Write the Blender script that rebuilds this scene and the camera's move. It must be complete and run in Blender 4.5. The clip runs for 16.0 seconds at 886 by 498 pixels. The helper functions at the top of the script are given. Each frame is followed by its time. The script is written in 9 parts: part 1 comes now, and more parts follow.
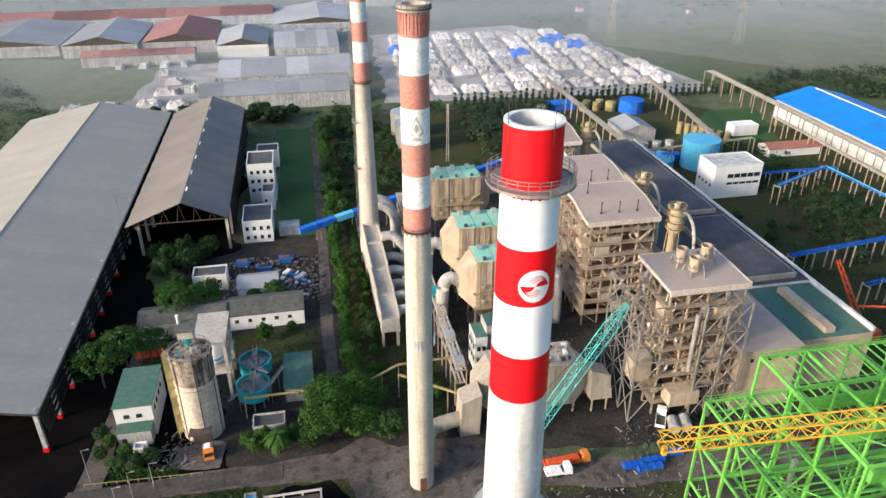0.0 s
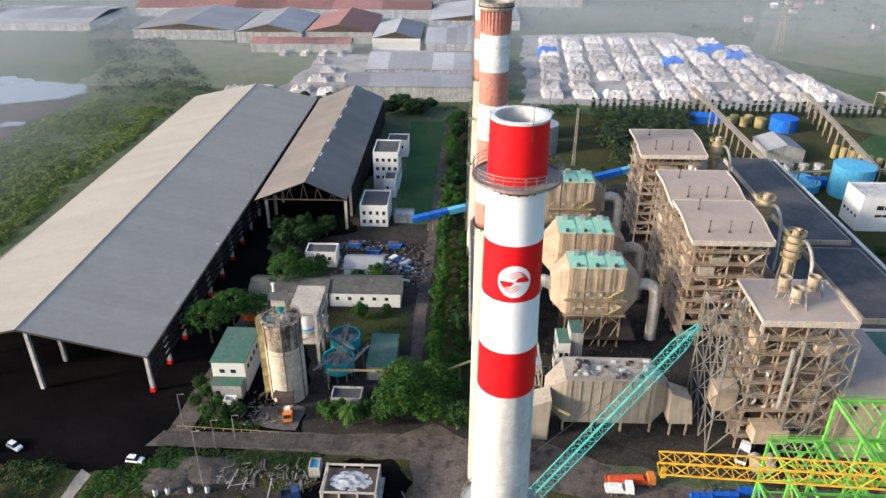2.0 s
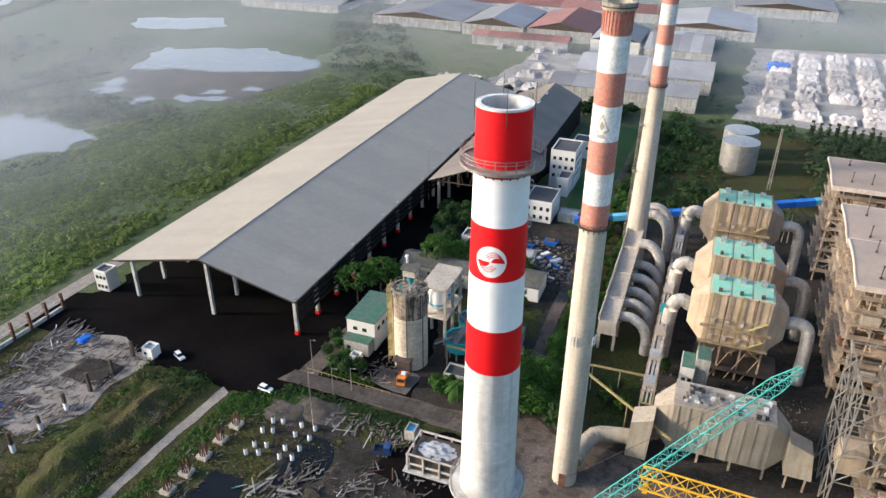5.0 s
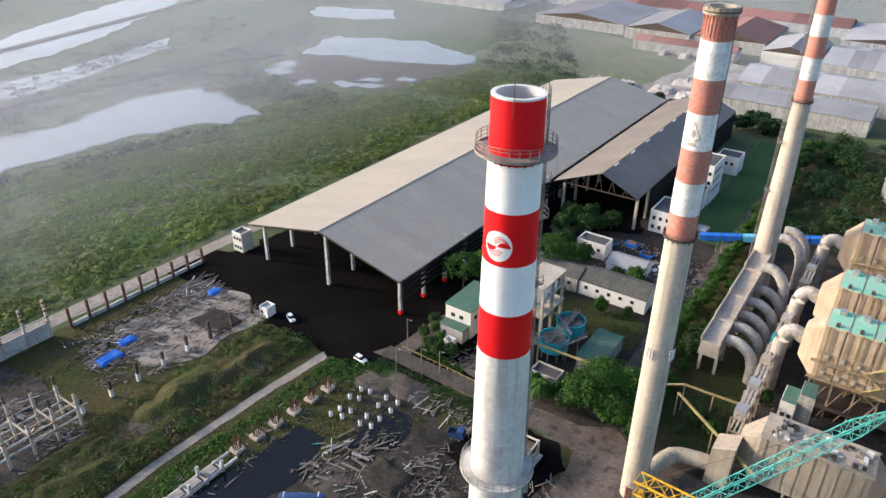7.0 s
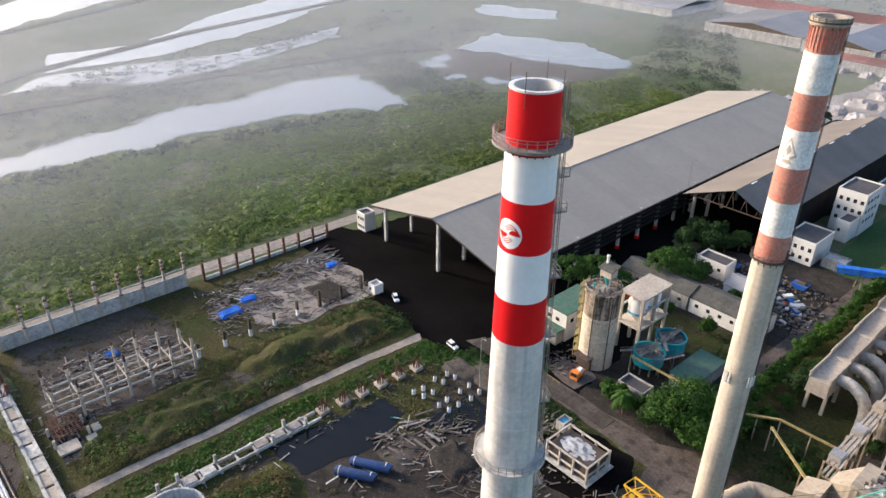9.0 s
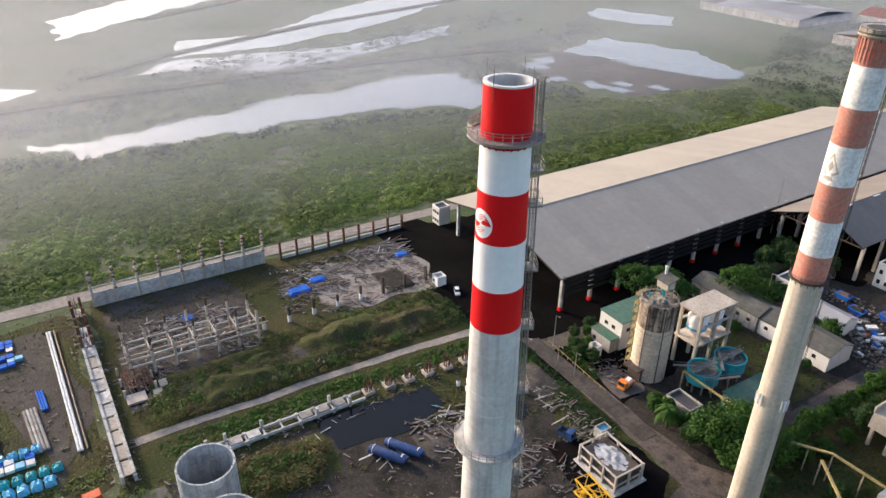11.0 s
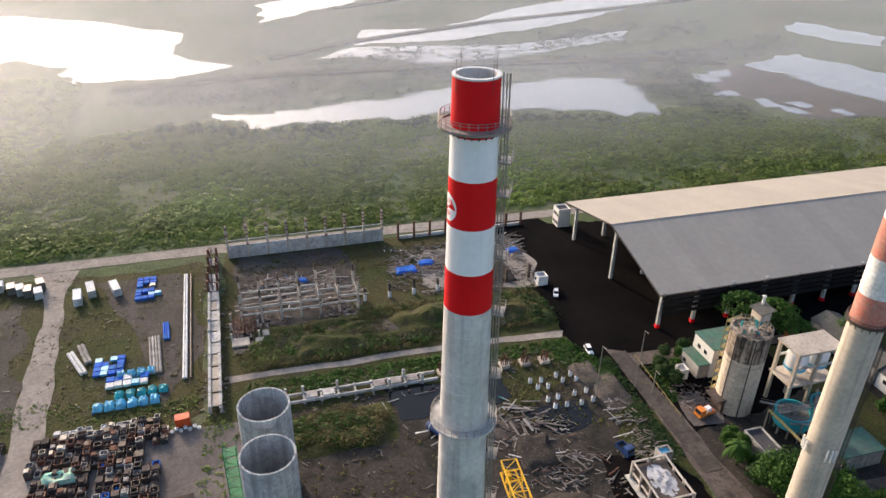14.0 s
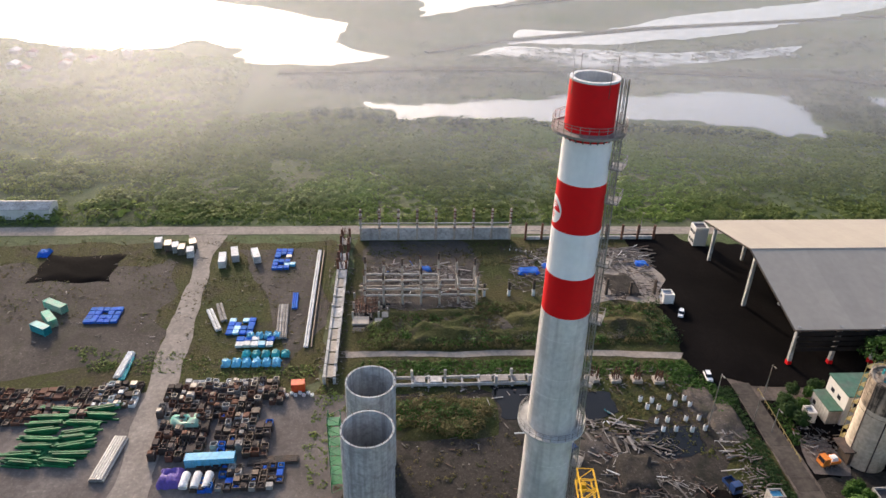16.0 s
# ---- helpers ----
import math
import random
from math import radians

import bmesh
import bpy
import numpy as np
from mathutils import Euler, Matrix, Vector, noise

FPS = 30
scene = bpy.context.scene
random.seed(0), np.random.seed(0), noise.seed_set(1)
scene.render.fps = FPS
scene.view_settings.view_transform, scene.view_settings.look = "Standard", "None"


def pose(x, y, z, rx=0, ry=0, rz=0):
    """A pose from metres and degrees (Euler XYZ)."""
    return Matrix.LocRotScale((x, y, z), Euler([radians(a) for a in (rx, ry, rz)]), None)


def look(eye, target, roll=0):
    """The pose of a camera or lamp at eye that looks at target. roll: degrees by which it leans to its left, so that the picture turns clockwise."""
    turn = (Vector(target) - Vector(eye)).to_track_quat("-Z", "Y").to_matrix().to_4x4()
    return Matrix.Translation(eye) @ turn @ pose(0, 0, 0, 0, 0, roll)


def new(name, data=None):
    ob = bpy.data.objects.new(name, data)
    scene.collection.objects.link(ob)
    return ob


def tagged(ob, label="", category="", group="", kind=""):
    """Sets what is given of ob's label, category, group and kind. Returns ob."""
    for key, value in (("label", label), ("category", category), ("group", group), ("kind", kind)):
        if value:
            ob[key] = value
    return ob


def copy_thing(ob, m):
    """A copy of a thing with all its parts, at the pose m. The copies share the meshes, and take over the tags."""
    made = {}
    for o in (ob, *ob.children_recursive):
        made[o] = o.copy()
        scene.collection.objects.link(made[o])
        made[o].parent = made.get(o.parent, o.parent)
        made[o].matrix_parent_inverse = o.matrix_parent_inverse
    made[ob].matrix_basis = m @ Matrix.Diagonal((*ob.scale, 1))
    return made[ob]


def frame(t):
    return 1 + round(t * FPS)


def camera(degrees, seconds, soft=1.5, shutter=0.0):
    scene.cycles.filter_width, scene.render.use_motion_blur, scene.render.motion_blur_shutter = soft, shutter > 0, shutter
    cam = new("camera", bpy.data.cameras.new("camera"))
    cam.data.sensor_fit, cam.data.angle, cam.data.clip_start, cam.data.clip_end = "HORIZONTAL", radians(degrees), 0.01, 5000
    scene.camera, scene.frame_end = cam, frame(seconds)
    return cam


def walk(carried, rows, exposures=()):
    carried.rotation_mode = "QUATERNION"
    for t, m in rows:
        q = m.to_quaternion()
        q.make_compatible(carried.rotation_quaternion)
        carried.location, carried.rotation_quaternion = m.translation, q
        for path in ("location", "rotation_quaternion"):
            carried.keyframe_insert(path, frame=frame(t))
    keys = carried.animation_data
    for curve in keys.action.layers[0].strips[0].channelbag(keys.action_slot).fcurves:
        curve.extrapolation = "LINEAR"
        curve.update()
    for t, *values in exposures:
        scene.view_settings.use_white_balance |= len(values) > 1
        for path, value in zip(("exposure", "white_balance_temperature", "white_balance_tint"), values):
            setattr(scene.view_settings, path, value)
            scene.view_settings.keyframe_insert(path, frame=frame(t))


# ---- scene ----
cam = camera(63.3, 16.0)
METRES, EYE, TILT, LEAN, TURN = 107.5, 125.0, 0.0, 0.0, -11.2
ROWS = [
    (0.0, 0.0, 0.0, 0.0, 0.01, -28.17, -0.02),
    (0.5, 0.0333, -0.003, -0.0008, 2.93, -28.14, -0.04),
    (1.0, 0.0689, -0.0045, -0.0001, 6.37, -28.16, -0.08),
    (1.5, 0.1024, -0.0055, -0.0007, 9.83, -28.15, -0.15),
    (2.0, 0.137, -0.006, -0.0015, 13.17, -28.13, -0.16),
    (2.5, 0.1704, -0.0049, -0.0011, 16.53, -28.17, -0.21),
    (3.0, 0.2044, -0.0022, -0.0008, 19.99, -28.21, -0.25),
    (3.5, 0.238, 0.0017, -0.0011, 23.51, -28.22, -0.3),
    (4.0, 0.2718, 0.0075, -0.0007, 26.87, -28.24, -0.33),
    (6.5, 0.4304, 0.0609, -0.0018, 41.59, -28.34, -0.47),
    (7.0, 0.4601, 0.0758, -0.0017, 46.03, -28.39, -0.53),
    (7.5, 0.4887, 0.0929, -0.002, 50.07, -28.41, -0.59),
    (8.0, 0.5181, 0.1125, -0.0018, 53.75, -28.44, -0.63),
    (8.5, 0.5436, 0.1331, -0.0013, 56.79, -28.48, -0.65),
    (9.0, 0.5685, 0.155, -0.0009, 59.67, -28.51, -0.64),
    (11.5, 0.6754, 0.2865, 0.0024, 71.66, -28.57, -0.75),
    (12.0, 0.6943, 0.3179, 0.0032, 73.99, -28.59, -0.75),
    (12.5, 0.7121, 0.3505, 0.0043, 76.48, -28.61, -0.77),
    (13.0, 0.728, 0.3843, 0.0052, 79.0, -28.63, -0.8),
    (13.5, 0.7433, 0.4181, 0.0066, 81.91, -28.67, -0.82),
    (14.0, 0.7552, 0.4493, 0.0091, 85.14, -28.76, -0.94),
    (14.5, 0.7635, 0.4706, 0.0102, 88.62, -28.83, -1.07),
    (15.0, 0.7676, 0.4819, 0.0112, 92.13, -28.93, -1.26),
    (15.5, 0.7684, 0.4856, 0.011, 95.38, -28.97, -1.41),
    (16.0, 0.7669, 0.4862, 0.0107, 97.76, -29.03, -1.42),
]
walk(cam, [(t, pose(0, 0, EYE, TILT, LEAN, TURN) @ pose(METRES * x, METRES * y, METRES * z, 90 + pitch, roll, yaw)) for t, x, y, z, yaw, pitch, roll in ROWS],
     exposures=[(0.0, 1.12, 5600, 9), (4.0, 1.16, 5600, 9), (8.0, 1.22, 5800, 13), (16.0, 1.12, 6200, 16)])

# ---- world and sun: a low hazy sun in the west-south-west ----
SUN_AZ, SUN_EL = 249.0, 19.0
world = bpy.data.worlds.new("world")
scene.world = world
world.use_nodes = True
wn = world.node_tree.nodes
sky = wn.new("ShaderNodeTexSky")
sky.sky_type, sky.sun_disc = "NISHITA", False
sky.sun_elevation, sky.sun_rotation = radians(SUN_EL), radians(SUN_AZ)
sky.air_density, sky.dust_density, sky.altitude = 1.0, 3.5, 100
wn["Background"].inputs[1].default_value = 0.13
world.node_tree.links.new(sky.outputs[0], wn["Background"].inputs[0])
sun_data = bpy.data.lights.new("sun", "SUN")
sun_data.energy, sun_data.angle, sun_data.color = 2.4, radians(7), (1.0, 0.8, 0.58)
sun_ob = new("sun", sun_data)
sun_way = Vector((math.sin(radians(SUN_AZ)) * math.cos(radians(SUN_EL)), math.cos(radians(SUN_AZ)) * math.cos(radians(SUN_EL)), math.sin(radians(SUN_EL))))
sun_ob.matrix_basis = look(sun_way * 900, (0, 0, 0))

G = -2.5  # height of the ground

# ---- materials ----


def mat(name, c, c2=None, rough=0.85, fine=2.0, coarse=0.12, bump=0.3, metal=0.0, streak=0.0, dirt=None, dirt_amount=0.0, vary=0.12, bump_size=0.05, grain=0.2, spec=0.3, streak_at=0.5, speck=0.0):
    """A surface with grain, large-scale wear, optional vertical streaks and dirt patches, in world-size texture."""
    m = bpy.data.materials.new(name)
    m.use_nodes = True
    t = m.node_tree
    n, l = t.nodes, t.links
    b = n["Principled BSDF"]
    b.inputs["Metallic"].default_value = metal
    b.inputs["Specular IOR Level"].default_value = spec
    geo = n.new("ShaderNodeNewGeometry")
    c2 = c2 or tuple(v * 0.72 for v in c)

    def noise_tex(scale, detail=4.0, stretch=None):
        t1 = n.new("ShaderNodeTexNoise")
        t1.inputs["Scale"].default_value, t1.inputs["Detail"].default_value = scale, detail
        if stretch:
            mp = n.new("ShaderNodeMapping")
            mp.inputs["Scale"].default_value = stretch
            l.new(geo.outputs["Position"], mp.inputs["Vector"])
            l.new(mp.outputs[0], t1.inputs["Vector"])
        else:
            l.new(geo.outputs["Position"], t1.inputs["Vector"])
        return t1.outputs["Fac"]

    def ramp(fac, lo, hi):
        r = n.new("ShaderNodeMapRange")
        r.inputs["From Min"].default_value, r.inputs["From Max"].default_value = lo, hi
        l.new(fac, r.inputs["Value"])
        return r.outputs[0]

    def mix(fac, a, bb, kind="MIX"):
        x = n.new("ShaderNodeMix")
        x.data_type, x.blend_type = "RGBA", kind
        for sock, v in ((x.inputs["Factor"], fac), (x.inputs["A"], a), (x.inputs["B"], bb)):
            if isinstance(v, (int, float)):
                sock.default_value = v
            elif isinstance(v, tuple):
                sock.default_value = (*v, 1)
            else:
                l.new(v, sock)
        return x.outputs["Result"]

    f_big, f_fine = noise_tex(coarse, 5.0), noise_tex(fine, 5.0)
    col = mix(ramp(f_big, 0.36, 0.64), c, c2)
    grain_col = mix(ramp(f_fine, 0.3, 0.7), (1 - grain,) * 3, (1 + grain,) * 3)
    col = mix(1.0, col, grain_col, "MULTIPLY")
    if streak:
        f_s = noise_tex(1.1, 4.0, (1, 1, 0.06))
        d = mix(ramp(f_s, streak_at, streak_at + 0.2), (0.0, 0.0, 0.0), (streak, streak, streak))
        col = mix(d, col, dirt or tuple(v * 0.35 for v in c))
    if dirt_amount:
        f_d = noise_tex(coarse * 2.6 + 0.03, 6.0)
        d = mix(ramp(f_d, 0.52, 0.66), (0.0, 0.0, 0.0), (dirt_amount,) * 3)
        col = mix(d, col, dirt or tuple(v * 0.4 for v in c))
    if speck:
        f_p = noise_tex(3.1, 8.0)
        lo = mix(ramp(f_p, 0.3, 0.46), (1 - speck,) * 3, (1.0, 1.0, 1.0))
        hi = mix(ramp(noise_tex(1.7, 9.0), 0.56, 0.66), (1.0, 1.0, 1.0), (1 + 1.6 * speck,) * 3)
        col = mix(1.0, mix(1.0, col, lo, "MULTIPLY"), hi, "MULTIPLY")
    if vary:
        inf = n.new("ShaderNodeObjectInfo")
        hv = n.new("ShaderNodeHueSaturation")
        l.new(ramp(inf.outputs["Random"], 0, 1), hv.inputs["Value"])
        hv.inputs["Saturation"].default_value = 1
        r = hv.inputs["Value"].links[0].from_node
        r.inputs["To Min"].default_value, r.inputs["To Max"].default_value = 1 - vary, 1 + vary
        l.new(col, hv.inputs["Color"])
        col = hv.outputs[0]
    l.new(col, b.inputs["Base Color"])
    rr = ramp(f_fine, 0.2, 0.8)
    rn = rr.node
    rn.inputs["To Min"].default_value, rn.inputs["To Max"].default_value = max(0.02, rough - 0.1), min(1, rough + 0.1)
    l.new(rr, b.inputs["Roughness"])
    if bump:
        bp = n.new("ShaderNodeBump")
        bp.inputs["Strength"].default_value, bp.inputs["Distance"].default_value = bump, bump_size
        l.new(f_fine, bp.inputs["Height"])
        l.new(bp.outputs[0], b.inputs["Normal"])
    return m


def leaf_mat(name, c, c2, c3=None, patch=0.03, thin=0.3):
    """Thin leaves that let some light through: colour drifts over the plot, from clump to clump and from tree to tree."""
    m = bpy.data.materials.new(name)
    m.use_nodes = True
    n, l = m.node_tree.nodes, m.node_tree.links
    b = n["Principled BSDF"]
    b.inputs["Roughness"].default_value, b.inputs["Specular IOR Level"].default_value = 0.75, 0.2
    geo, inf = n.new("ShaderNodeNewGeometry"), n.new("ShaderNodeObjectInfo")

    def drift(scale, detail):
        t1 = n.new("ShaderNodeTexNoise")
        t1.inputs["Scale"].default_value, t1.inputs["Detail"].default_value = scale, detail
        l.new(geo.outputs["Position"], t1.inputs["Vector"])
        return t1.outputs["Fac"]

    def madd(a_, k, c_):
        q = n.new("ShaderNodeMath")
        q.operation = "MULTIPLY_ADD"
        l.new(a_, q.inputs[0])
        q.inputs[1].default_value = k
        if isinstance(c_, float):
            q.inputs[2].default_value = c_
        else:
            l.new(c_, q.inputs[2])
        return q.outputs[0]

    def blend(f, lo, hi, a_, b_):
        r = n.new("ShaderNodeMapRange")
        r.inputs["From Min"].default_value, r.inputs["From Max"].default_value = lo, hi
        l.new(f, r.inputs["Value"])
        x = n.new("ShaderNodeMix")
        x.data_type = "RGBA"
        for sock, v in ((x.inputs["A"], a_), (x.inputs["B"], b_)):
            if isinstance(v, tuple):
                sock.default_value = (*v, 1)
            else:
                l.new(v, sock)
        l.new(r.outputs[0], x.inputs["Factor"])
        return x.outputs["Result"]

    mixed = madd(geo.outputs["Random Per Island"], 0.22, madd(inf.outputs["Random"], 0.3, madd(drift(0.16, 3.0), 0.9, 0.0)))
    col = blend(mixed, 0.4, 1.0, c, c2)
    if c3:
        col = blend(drift(patch, 4.0), 0.5, 0.66, col, c3)
    l.new(col, b.inputs["Base Color"])
    tr, mx = n.new("ShaderNodeBsdfTranslucent"), n.new("ShaderNodeMixShader")
    l.new(col, tr.inputs["Color"])
    mx.inputs[0].default_value = thin
    l.new(b.outputs[0], mx.inputs[1])
    l.new(tr.outputs[0], mx.inputs[2])
    l.new(mx.outputs[0], n["Material Output"].inputs["Surface"])
    return m


CONCRETE = mat("weathered_concrete", (0.68, 0.665, 0.63), (0.56, 0.545, 0.515), 0.9, 1.6, 0.1, 0.25, streak=0.4, dirt=(0.26, 0.25, 0.235), grain=0.12, dirt_amount=0.4)
CONCRETE_OLD = mat("old_stained_concrete", (0.46, 0.405, 0.33), (0.37, 0.325, 0.265), 0.92, 1.3, 0.12, 0.4, streak=0.4, dirt=(0.16, 0.135, 0.11), grain=0.12)
CONCRETE_PALE = mat("pale_concrete", (0.5, 0.49, 0.46), (0.36, 0.35, 0.32), 0.92, 1.2, 0.25, 0.4, dirt=(0.15, 0.14, 0.12), dirt_amount=0.4)
SILO_CONC = mat("buff_silo_concrete", (0.6, 0.515, 0.4), (0.5, 0.43, 0.33), 0.92, 1.2, 0.15, 0.4, streak=0.3, dirt=(0.16, 0.125, 0.095), dirt_amount=0.25, streak_at=0.56)
SILO_SOOT = mat("soot_stained_concrete", (0.42, 0.34, 0.25), (0.26, 0.21, 0.16), 0.92, 1.2, 0.3, 0.4, streak=0.92, dirt=(0.03, 0.024, 0.02), dirt_amount=0.7, streak_at=0.45)
RED = mat("red_paint", (0.66, 0.005, 0.008), (0.6, 0.004, 0.007), 0.6, 1.5, 0.15, 0.06, vary=0, grain=0.05, spec=0.22)
WHITE = mat("white_paint", (0.84, 0.84, 0.83), (0.78, 0.78, 0.77), 0.55, 1.5, 0.2, 0.05, streak=0.08, vary=0, grain=0.03, spec=0.5)
RED_OLD = mat("faded_red_paint", (0.50, 0.17, 0.12), (0.42, 0.2, 0.15), 0.85, 2.0, 0.5, 0.2, dirt=(0.34, 0.26, 0.22), dirt_amount=0.5, streak=0.2)
WHITE_OLD = mat("faded_white_paint", (0.72, 0.72, 0.70), (0.6, 0.6, 0.57), 0.85, 2.0, 0.4, 0.2, streak=0.25, dirt=(0.45, 0.42, 0.38))
STEEL = mat("grey_steel", (0.34, 0.32, 0.29), (0.22, 0.2, 0.17), 0.6, 3, 0.4, 0.2, 0.4)
STEEL_DARK = mat("dark_steel", (0.07, 0.065, 0.06), (0.11, 0.08, 0.06), 0.65, 3, 0.4, 0.2, 0.4)
LAGGING = mat("yellowish_pipe_lagging", (0.52, 0.43, 0.27), (0.4, 0.32, 0.2), 0.75, 2, 0.4, 0.15, dirt=(0.22, 0.15, 0.09), dirt_amount=0.4)
FASCIA = mat("cream_fascia", (0.6, 0.51, 0.42), (0.5, 0.42, 0.34), 0.8, 1.5, 0.3, 0.1, streak=0.25, dirt=(0.3, 0.22, 0.15))
STEEL_TAN = mat("tan_painted_steel", (0.43, 0.345, 0.255), (0.31, 0.24, 0.17), 0.7, 2, 0.3, 0.2, 0.1, dirt=(0.17, 0.11, 0.065), dirt_amount=0.6)
CLAD_TAN = mat("tan_cladding", (0.47, 0.365, 0.255), (0.36, 0.28, 0.195), 0.75, 1.5, 0.2, 0.15, streak=0.35, dirt=(0.2, 0.15, 0.1), grain=0.1)
CASING = mat("rust_brown_casing", (0.18, 0.12, 0.075), (0.1, 0.07, 0.05), 0.8, 1.5, 0.2, 0.3, streak=0.4, dirt=(0.05, 0.035, 0.025), dirt_amount=0.4)
ROAD_PALE = mat("pale_road", (0.3, 0.265, 0.225), (0.24, 0.21, 0.18), 0.97, 0.8, 0.1, 0.3, dirt=(0.15, 0.13, 0.11), dirt_amount=0.3, vary=0, spec=0.12, speck=0.15)
CLAD_GREY = mat("grey_beige_cladding", (0.39, 0.335, 0.26), (0.31, 0.265, 0.205), 0.75, 1.5, 0.15, 0.15, streak=0.45, dirt=(0.15, 0.125, 0.1), grain=0.08)
ROOF_TAN = mat("pinkish_roof_deck", (0.37, 0.295, 0.24), (0.32, 0.26, 0.215), 0.85, 0.8, 0.08, 0.1, dirt=(0.22, 0.18, 0.15), dirt_amount=0.2, grain=0.06)
ROOF_DARK = mat("dark_roof_felt", (0.055, 0.055, 0.06), (0.09, 0.085, 0.085), 0.85, 0.8, 0.1, 0.2)
ROOF_GREEN = mat("green_roof", (0.05, 0.13, 0.09), (0.08, 0.13, 0.1), 0.8, 1.0, 0.15, 0.2, dirt=(0.1, 0.1, 0.09), dirt_amount=0.3)
COAL_DARK = mat("coal_dust", (0.0045, 0.004, 0.0042), (0.009, 0.0078, 0.0075), 0.97, 0.6, 0.05, 0.4, bump_size=0.2, spec=0.02, speck=0.3)
# Near-black, far darker than the roof tops: shed undersides, louvre boards and walls.
NEAR_BLACK = mat("sooty_sheet", (0.02, 0.018, 0.017), (0.012, 0.011, 0.0105), 0.9, 1.0, 0.2, 0.2, spec=0.1)
PLASTER = mat("white_plaster", (0.7, 0.68, 0.63), (0.64, 0.62, 0.57), 0.85, 1.2, 0.2, 0.15, streak=0.18, dirt=(0.4, 0.37, 0.32), grain=0.05)
PLASTER_BUFF = mat("buff_plaster", (0.56, 0.5, 0.43), (0.46, 0.41, 0.35), 0.9, 1.2, 0.2, 0.15, streak=0.3, dirt=(0.22, 0.19, 0.16), grain=0.08)
PLASTER_DIRTY = mat("dirty_plaster", (0.42, 0.41, 0.37), (0.3, 0.29, 0.265), 0.9, 1.2, 0.2, 0.2, streak=0.5, dirt=(0.14, 0.13, 0.115), streak_at=0.45)
GLASS_DARK = mat("dark_window_glass", (0.02, 0.022, 0.025), (0.03, 0.03, 0.035), 0.12, 2, 0.3, 0.0)
TEAL = mat("teal_paint", (0.03, 0.34, 0.36), (0.04, 0.26, 0.28), 0.5, 2, 0.3, 0.1)
TURQ = mat("turquoise_crane_paint", (0.1, 0.46, 0.41), (0.12, 0.4, 0.36), 0.5, 2, 0.5, 0.1)
MINT = mat("mint_roof", (0.2, 0.56, 0.38), (0.34, 0.5, 0.38), 0.75, 2, 0.3, 0.1, dirt=(0.4, 0.4, 0.35), dirt_amount=0.7)
YELLOW = mat("yellow_paint", (0.72, 0.42, 0.02), (0.6, 0.34, 0.02), 0.5, 2, 0.5, 0.1)
YELLOW_DULL = mat("dull_yellow_paint", (0.33, 0.265, 0.1), (0.25, 0.2, 0.085), 0.7, 2, 0.4, 0.1)
GREEN_STEEL = mat("bright_green_steel", (0.18, 0.47, 0.07), (0.14, 0.38, 0.06), 0.55, 2, 0.3, 0.1)
GREEN_BEAM = mat("green_primed_steel", (0.022, 0.2, 0.065), (0.015, 0.11, 0.04), 0.6, 2, 0.4, 0.1, vary=0.35)
GREEN_DARK = mat("dark_green_paint", (0.02, 0.22, 0.08), (0.03, 0.16, 0.08), 0.6, 2, 0.4, 0.1)
BLUE = mat("blue_sheet", (0.02, 0.1, 0.5), (0.03, 0.14, 0.42), 0.8, 1.5, 0.4, 0.3, spec=0.12)
BLUE_DRUM = mat("dark_blue_tank_paint", (0.02, 0.06, 0.19), (0.02, 0.05, 0.14), 0.6, 1.5, 0.4, 0.1, dirt=(0.1, 0.1, 0.11), dirt_amount=0.4)
BLUE_ROOF = mat("blue_roof_sheet", (0.015, 0.2, 0.62), (0.02, 0.17, 0.52), 0.5, 1.0, 0.1, 0.1, vary=0.05)
BLUE_SKY = mat("light_blue_tank_paint", (0.09, 0.4, 0.62), (0.14, 0.42, 0.58), 0.5, 1.5, 0.2, 0.1, streak=0.2)
RUST = mat("rusty_iron", (0.16, 0.07, 0.04), (0.1, 0.05, 0.035), 0.85, 2.5, 0.5, 0.3)
RUST_GREY = mat("rust_brown_scrap", (0.085, 0.06, 0.05), (0.05, 0.04, 0.036), 0.85, 2.5, 0.6, 0.3, vary=0.5)
RED_MACHINE = mat("red_orange_machine_paint", (0.6, 0.06, 0.02), (0.5, 0.1, 0.02), 0.5, 2, 0.5, 0.1)
ORANGE = mat("orange_paint", (0.7, 0.22, 0.03), (0.6, 0.2, 0.04), 0.5, 2, 0.5, 0.1)
SHEET_E = mat("grey_roof_sheet", (0.375, 0.335, 0.27), (0.34, 0.305, 0.25), 0.7, 0.5, 0.03, 0.06, dirt=(0.29, 0.26, 0.215), dirt_amount=0.25, vary=0.035, grain=0.06)
SHEET_B = mat("brown_roof_sheet", (0.225, 0.19, 0.155), (0.175, 0.15, 0.125), 0.7, 0.5, 0.04, 0.06, dirt=(0.16, 0.13, 0.105), dirt_amount=0.3, vary=0.06, grain=0.08)
SHEET_FAR = mat("pale_roof_sheet", (0.31, 0.31, 0.315), (0.25, 0.25, 0.255), 0.75, 0.4, 0.03, 0.1, vary=0.35, grain=0.08)
ASBESTOS = mat("mossy_fibre_cement", (0.075, 0.075, 0.068), (0.11, 0.105, 0.09), 0.9, 1.0, 0.2, 0.3, dirt=(0.04, 0.055, 0.03), dirt_amount=0.5)
ALU = mat("aluminium_lagging", (0.52, 0.5, 0.47), (0.42, 0.4, 0.36), 0.4, 2, 0.4, 0.1, 0.6)
